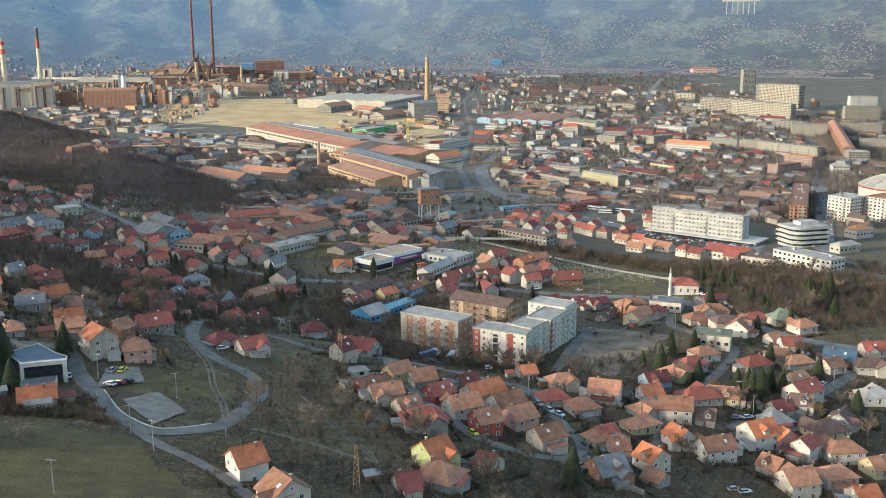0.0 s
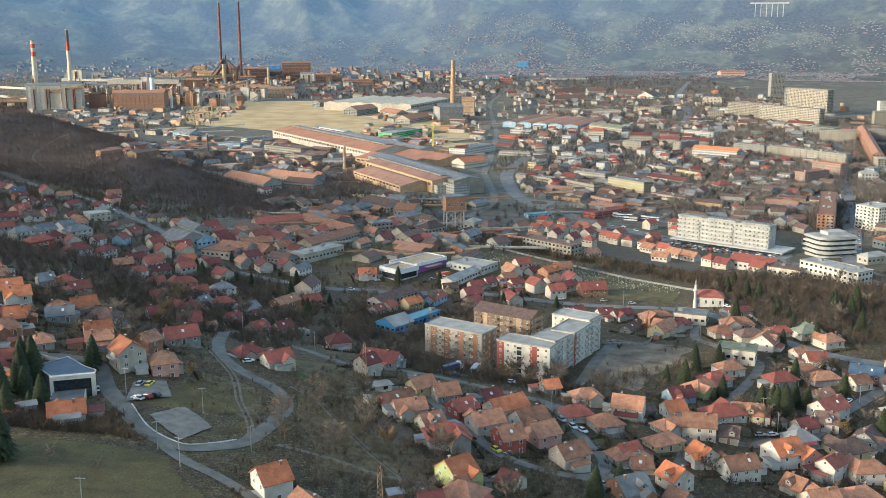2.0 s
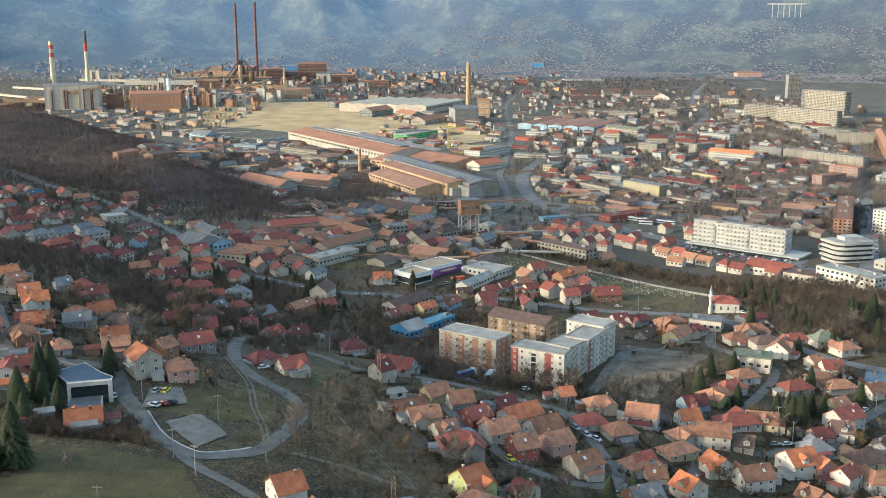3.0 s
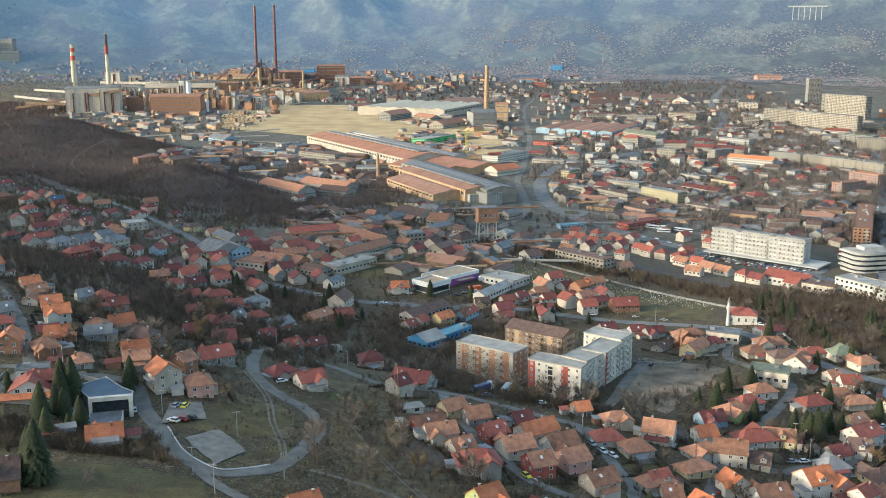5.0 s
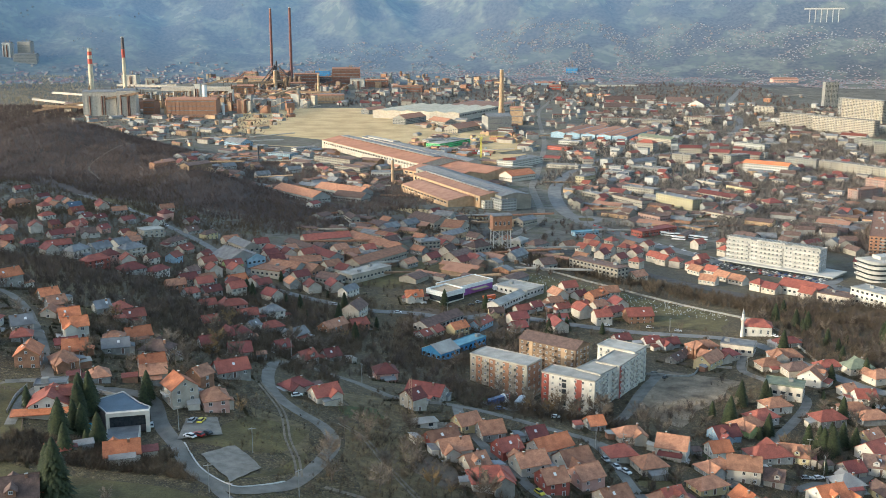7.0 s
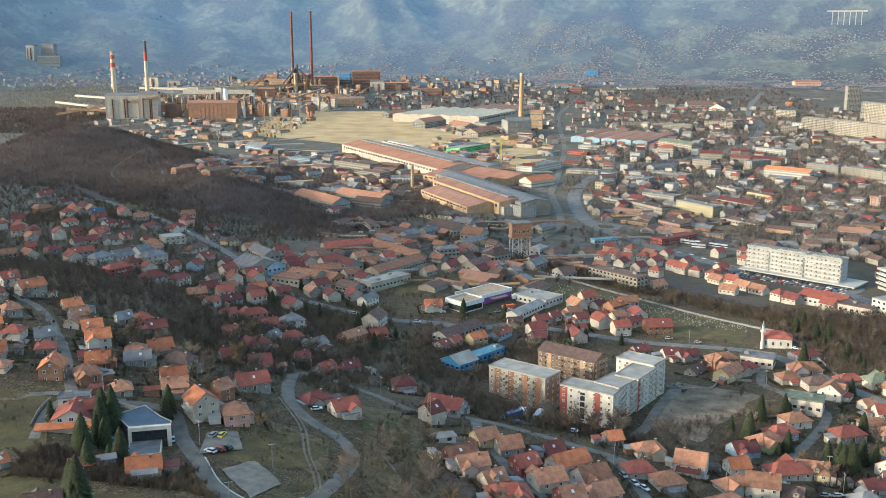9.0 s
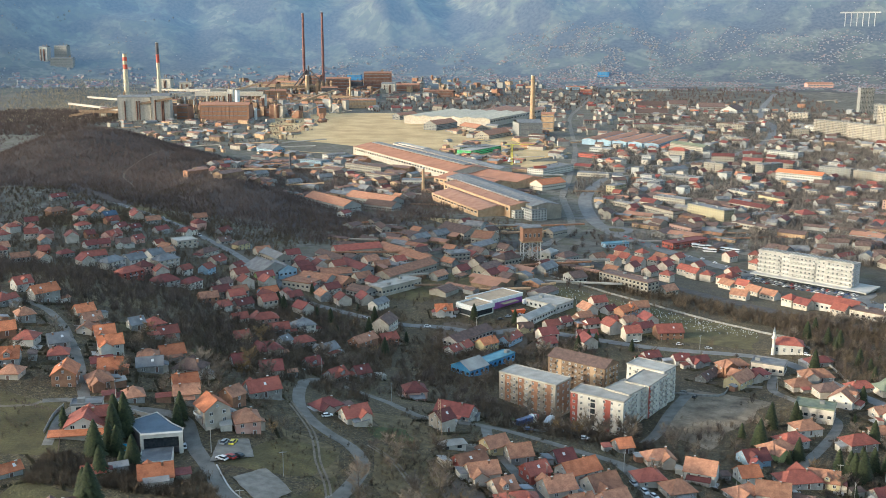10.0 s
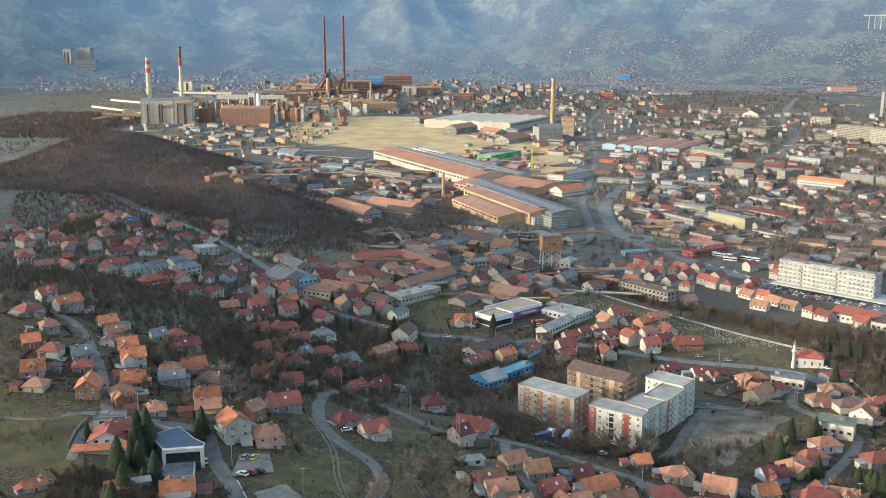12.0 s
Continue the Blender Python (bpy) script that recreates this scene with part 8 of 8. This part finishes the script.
def tower_crane(x, y, h, reach, turn):
    ob = new("tower_crane")
    ob.matrix_basis = pose(x, y, height(x, y), 0, 0, turn)
    tagged(ob, "yellow lattice tower crane in the storage yard", "crane")
    mast = Shape()
    for u, v in ((-1, -1), (1, -1), (1, 1), (-1, 1)):
        mast.tube((u, v, 0), (u, v, h), 0.25, 0.25, 4)
    for k in range(int(h / 3)):
        mast.tube((-1, -1, 3 * k), (1, -1, 3 * k + 3), 0.16, 0.16, 3).tube((1, 1, 3 * k), (-1, 1, 3 * k + 3), 0.16, 0.16, 3)
    part_of("mast", mast.mesh("mast", YELLOW), ob)
    jib = Shape().tube((-reach * 0.3, 0, h), (reach, 0, h), 0.45, 0.35, 4).tube((0, 0, h + 4), (reach * 0.8, 0, h + 0.4), 0.14, 0.14, 3).tube((0, 0, h + 4), (-reach * 0.3, 0, h + 0.4), 0.14, 0.14, 3).tube((0, 0, h), (0, 0, h + 4), 0.4, 0.2, 4)
    part_of("jib", jib.mesh("jib", YELLOW), ob)
    part_of("counterweight", Shape().box(-reach * 0.3 - 1.5, -reach * 0.3 + 1.5, -1, 1, h - 2, h - 0.4).mesh("counterweight", CONCRETE), ob)
    part_of("cab", Shape().box(0.6, 2.4, -1, 1, h - 2.6, h - 0.5).mesh("cab", YELLOW), ob)


tower_crane(49, 1453, 30, 34, 10)


def lorry(x, y, turn, k):
    ob = new("lorry")
    ob.matrix_basis = pose(x, y, height(x, y) + 0.3, 0, 0, turn)
    tagged(ob, f"{PAINT_WORDS[k]} lorry with a box body in the yard", "lorry", "lorries in the yards")
    part_of("box_body", Shape().box(-6, 2, -1.25, 1.25, 1.0, 3.6).mesh("box_body", PAINT[k]), ob)
    part_of("cab", Shape().box(2.3, 4.4, -1.2, 1.2, 0.6, 3.0).mesh("cab", PAINT[0 if k else 3]), ob)
    part_of("windscreen", Shape().box(4.42, 4.5, -1.1, 1.1, 1.8, 2.8).mesh("windscreen", GLASS), ob)
    for wx in (-4.6, -3.2, 3.2):
        for wy in (-1.05, 1.05):
            part_of("wheel", SHARED["wheel"], ob, pose(wx, wy, 0.42) @ Matrix.Scale(1.4, 4))


for x, y, turn, k in ((26, 1500, 30, 3), (34, 1494, 30, 0), (42, 1488, 30, 3), (50, 1482, 30, 0), (40, 1520, 40, 3), (52, 1512, 40, 0), (64, 1500, 40, 3), (60, 1470, 20, 0), (24, 404, 60, 0), (32, 410, 70, 1), (22, 398, 40, 4), (36, 640, 20, 0)):
    lorry(x, y, turn, k)

board = new("billboard")
board.matrix_basis = pose(84, 1348, height(84, 1348), 0, 0, 8)
tagged(board, "large plain red billboard on posts beside the railway", "billboard")
part_of("panel", Shape().box(-9, 9, -0.3, 0.3, 4, 13).mesh("panel", WALL["r"]), board)
for u in (-7, 7):
    part_of("post", Shape().box(u - 0.3, u + 0.3, 0.35, 0.9, -1, 12).mesh("post", METAL), board)
skip = new("skip_container")
skip.matrix_basis = pose(27, 620, height(27, 620), 0, 0, 30)
tagged(skip, "bright orange steel skip in the supermarket yard", "container")
part_of("tub", Shape().add([(-3.5, -1.2, 0.1), (3.5, -1.2, 0.1), (3.5, 1.2, 0.1), (-3.5, 1.2, 0.1), (-4.6, -1.5, 2.6), (4.6, -1.5, 2.6), (4.6, 1.5, 2.6), (-4.6, 1.5, 2.6)], [(0, 3, 2, 1), (4, 5, 6, 7), (0, 1, 5, 4), (1, 2, 6, 5), (2, 3, 7, 6), (3, 0, 4, 7)]).mesh("tub", surface("orange_steel", (0.6, 0.11, 0.03), (0.75, 0.16, 0.05), 2.0, 0.5)), skip)
part_of("rim", Shape().tube((-4.6, -1.5, 2.65), (4.6, -1.5, 2.65), 0.12, 0.12, 5).mesh("rim", METAL), skip)

# ---- poles, walls, stones ----
def pole(x, y, h=8.5, arm=1.2):
    ob = new("utility_pole")
    ob.matrix_basis = pose(x, y, height(x, y), 0, 0, dice.uniform(0, 180))
    tagged(ob, "tall grey concrete utility pole with crossarm", "pole", "utility poles")
    part_of("shaft", Shape().tube((0, 0, -0.5), (0, 0, h), 0.15, 0.1, 7).mesh("shaft", WALL["g"]), ob)
    part_of("crossarm", Shape().box(-arm, arm, -0.08, 0.08, h - 0.5, h - 0.32).mesh("crossarm", WALL["g"]), ob)


for x, y in ((-60.2, 288.5), (-66, 256), (-58, 246), (-86, 300), (-73, 214), (-96, 206), (-127, 328), (-150, 338), (-188, 342), (56, 352), (66, 350), (142, 350), (142, 366), (98, 350), (-42, 262), (25, 325), (-36, 400), (-70, 428), (130, 560), (60, 580), (0, 585), (-90, 615), (150, 476), (172, 500), (190, 385), (-160, 700)):
    pole(x, y)


def lattice_mast(x, y, h, label):
    ob = new("lattice_mast")
    ob.matrix_basis = pose(x, y, height(x, y))
    tagged(ob, label, "mast")
    rust = WALL["t"]
    s = Shape()
    for sx, sy in ((-1, -1), (1, -1), (1, 1), (-1, 1)):
        s.tube((sx * 0.9, sy * 0.9, -0.3), (sx * 0.35, sy * 0.35, h), 0.07, 0.06, 4)
    part_of("leg", s.mesh("leg", rust), ob)
    b = Shape()
    n = int(h / 1.4)
    for k in range(n):
        z0, z1 = k * h / n, (k + 1) * h / n
        w0, w1 = 0.9 - 0.55 * z0 / h, 0.9 - 0.55 * z1 / h
        for a, c in (((-w0, -w0), (w1, -w1)), ((w0, -w0), (w1, w1)), ((w0, w0), (-w1, w1)), ((-w0, w0), (-w1, -w1))):
            b.tube((*a, z0), (*c, z1), 0.04, 0.04, 3)
    part_of("bracing", b.mesh("bracing", rust), ob)


lattice_mast(-14, 360, 14, "rusty lattice crane mast beside the unfinished house")
lattice_mast(-6, 239, 12, "rusty steel lattice power mast among trees")


def low_wall(pts, h, t, label, mat):
    """A plastered boundary wall that follows the ground."""
    ribbon("boundary_wall", pts, t, mat, 0.0, label, "wall", 4.0, h)


low_wall([(33, 757), (87, 688), (121, 654), (176, 592), (190, 568), (189, 483)], 1.3, 0.3, "long grey concrete cemetery boundary wall", WALL["g"])
low_wall([(97, 478), (120, 472), (131, 488), (145, 484)], 1.2, 0.3, "grey concrete wall round the empty lot", WALL["g"])
low_wall([(60, 283), (78, 270)], 1.8, 0.4, "grey yard wall with pillars", WALL["g"])
low_wall([(-141.5, 318), (-141.5, 309), (-139, 296)], 1.2, 0.25, "low grey garden wall beside the drive", WALL["g"])
low_wall([(-128, 320), (-118, 320), (-106, 318.5)], 1.6, 0.3, "grey panel wall along the lane", WALL["g"])


def gravestones():
    rnd, s = random.Random(77), Shape()
    for _ in range(480):
        u, v = rnd.random(), rnd.random()
        x = (45 + 128 * u) + (-4 - 0 * u) * v
        y = (706 - 104 * u) + (-70 + 40 * u) * v * 0.75
        if y > 560:
            z = height(x, y)
            s.box(x - 0.2, x + 0.2, y - 0.1, y + 0.1, z - 0.2, z + rnd.uniform(0.4, 0.9))
    tagged(new("gravestones", s.mesh("gravestones", WALL["k"])), "many small pale gravestones in the grass", "gravestones", kind="stuff")


gravestones()


def fence(x0, y0, x1, y1, h=1.3):
    ob = new("fence")
    L = math.hypot(x1 - x0, y1 - y0)
    ob.matrix_basis = pose(x0, y0, 0)
    tagged(ob, "weathered wooden garden fence on the slope", "fence", "garden fences")
    n = max(2, int(L / 2.5))
    pts = [(x0 + (x1 - x0) * k / n, y0 + (y1 - y0) * k / n) for k in range(n + 1)]
    z = [height(*p) for p in pts]
    for p, q in zip(pts, z):
        part_of("post", Shape().box(p[0] - x0 - 0.06, p[0] - x0 + 0.06, p[1] - y0 - 0.06, p[1] - y0 + 0.06, q - 0.3, q + h).mesh("post", ROOF["b"]), ob)
    for lift in (0.45, 1.05):
        s = Shape()
        for a, b, c, d in zip(pts, pts[1:], z, z[1:]):
            s.tube((a[0] - x0, a[1] - y0, c + lift), (b[0] - x0, b[1] - y0, d + lift), 0.06, 0.06, 4)
        part_of("rail", s.mesh("rail", ROOF["b"]), ob, kind="stuff")


for q in ((-12, 322, -4, 296), (-4, 296, 10, 288), (-30, 245, -16, 215), (-90, 262, -82, 282), (64, 300, 80, 296), (100, 335, 112, 328), (-135, 300, -128, 280), (-160, 318, -140, 312)):
    fence(*q)


# ---- yards, sheds and hedges round the houses ----
def garden_shed(x, y, turn, L, W, h, roof, wall):
    ob = new("garden_shed")
    ob.matrix_basis = pose(x, y, height(x, y), 0, 0, turn)
    tagged(ob, f"small {WALL_WORDS[wall]} garden shed with {WORDS[roof]} lean-to roof", "shed", "garden sheds")
    part_of("wall", wall_mesh(L, W, h, 0, "f", WALL[wall], 1.2), ob)
    part_of("roof", Shape().slab([(-L / 2 - 0.3, -W / 2 - 0.4, h + 0.1), (L / 2 + 0.3, -W / 2 - 0.4, h + 0.1), (L / 2 + 0.3, W / 2 + 0.3, h + 0.75), (-L / 2 - 0.3, W / 2 + 0.3, h + 0.75)], 0.12).mesh("roof", ROOF[roof]), ob)


HOMES = [o for o in list(scene.objects) if o.name.split(".")[0] == "house" and o.type == "EMPTY"]
yard_dice = random.Random(5)
hedge_v, hedge_f = [], []
for home in HOMES:
    hx, hy, turn = home.location.x, home.location.y, math.degrees(home.rotation_euler.z)
    if hy > 640:
        continue
    u = Vector((math.cos(radians(turn)), math.sin(radians(turn))))
    w = Vector((-u.y, u.x))
    if yard_dice.random() < 0.6:
        side, a = yard_dice.choice((-1, 1)), yard_dice.uniform(6.5, 9.5)
        p = Vector((hx, hy)) + u * side * a + w * yard_dice.uniform(-4, 4)
        if clear(p.x, p.y, 1.0, (near_roads(p.x, p.y),)) and all((p.x - q.location.x) ** 2 + (p.y - q.location.y) ** 2 > 36 for q in HOMES):
            garden_shed(p.x, p.y, turn + yard_dice.choice((0, 90)), yard_dice.uniform(3, 5.5), yard_dice.uniform(2.4, 3.6), yard_dice.uniform(2.0, 2.6), yard_dice.choice("ktdbwgr"), yard_dice.choice("ggcwn"))
    if yard_dice.random() < 0.7:
        side = yard_dice.choice((-1, 1))
        c = Vector((hx, hy)) + u * side * 5.5 - w * yard_dice.uniform(0, 5)
        q = [c - u * 2 - w * 3, c + u * 2 - w * 3, c + u * 2 + w * 3, c - u * 2 + w * 3]
        patch("yard_paving", [(k.x, k.y) for k in q], yard_dice.choice((CONCRETE, ASPHALT_OLD, KERB, EARTH)), 0.13, "paved yard beside the house", "yard", 4, 0.2)
    for sx, sy in ((-1, 0), (1, 0), (0, -1), (0, 1)):
        if yard_dice.random() < 0.6:
            a, b = yard_dice.uniform(7, 10), yard_dice.uniform(7, 10)
            for k in range(46):
                t = yard_dice.uniform(-1, 1)
                p = Vector((hx, hy)) + (u * sx * a + w * t * b if sx else w * sy * b + u * t * a)
                if not clear(p.x, p.y, 0.3, (near_roads(p.x, p.y), near_houses(p.x, p.y))):
                    continue
                z, h = height(p.x, p.y), yard_dice.uniform(0.8, 1.7)
                for _ in range(7):
                    o, e = Vector((yard_dice.uniform(-0.4, 0.4), yard_dice.uniform(-0.4, 0.4), 0)), Vector((yard_dice.uniform(-0.7, 0.7), yard_dice.uniform(-0.7, 0.7), h * yard_dice.uniform(0.5, 1.1)))
                    n = len(hedge_v)
                    hedge_v += [(p.x + o.x - 0.09, p.y + o.y, z - 0.1), (p.x + o.x + 0.09, p.y + o.y + 0.05, z - 0.1), (p.x + e.x, p.y + e.y, z + e.z)]
                    hedge_f.append((n, n + 1, n + 2))
HEDGE = surface("winter_hedge", (0.035, 0.032, 0.018), (0.1, 0.082, 0.045), 6.0, 0.95, 0, 0, grain=0.3)
tagged(new("garden_hedges", mesh_of("garden_hedges", hedge_v, hedge_f, [HEDGE])), "dark winter hedges between the gardens", "hedge", kind="stuff")
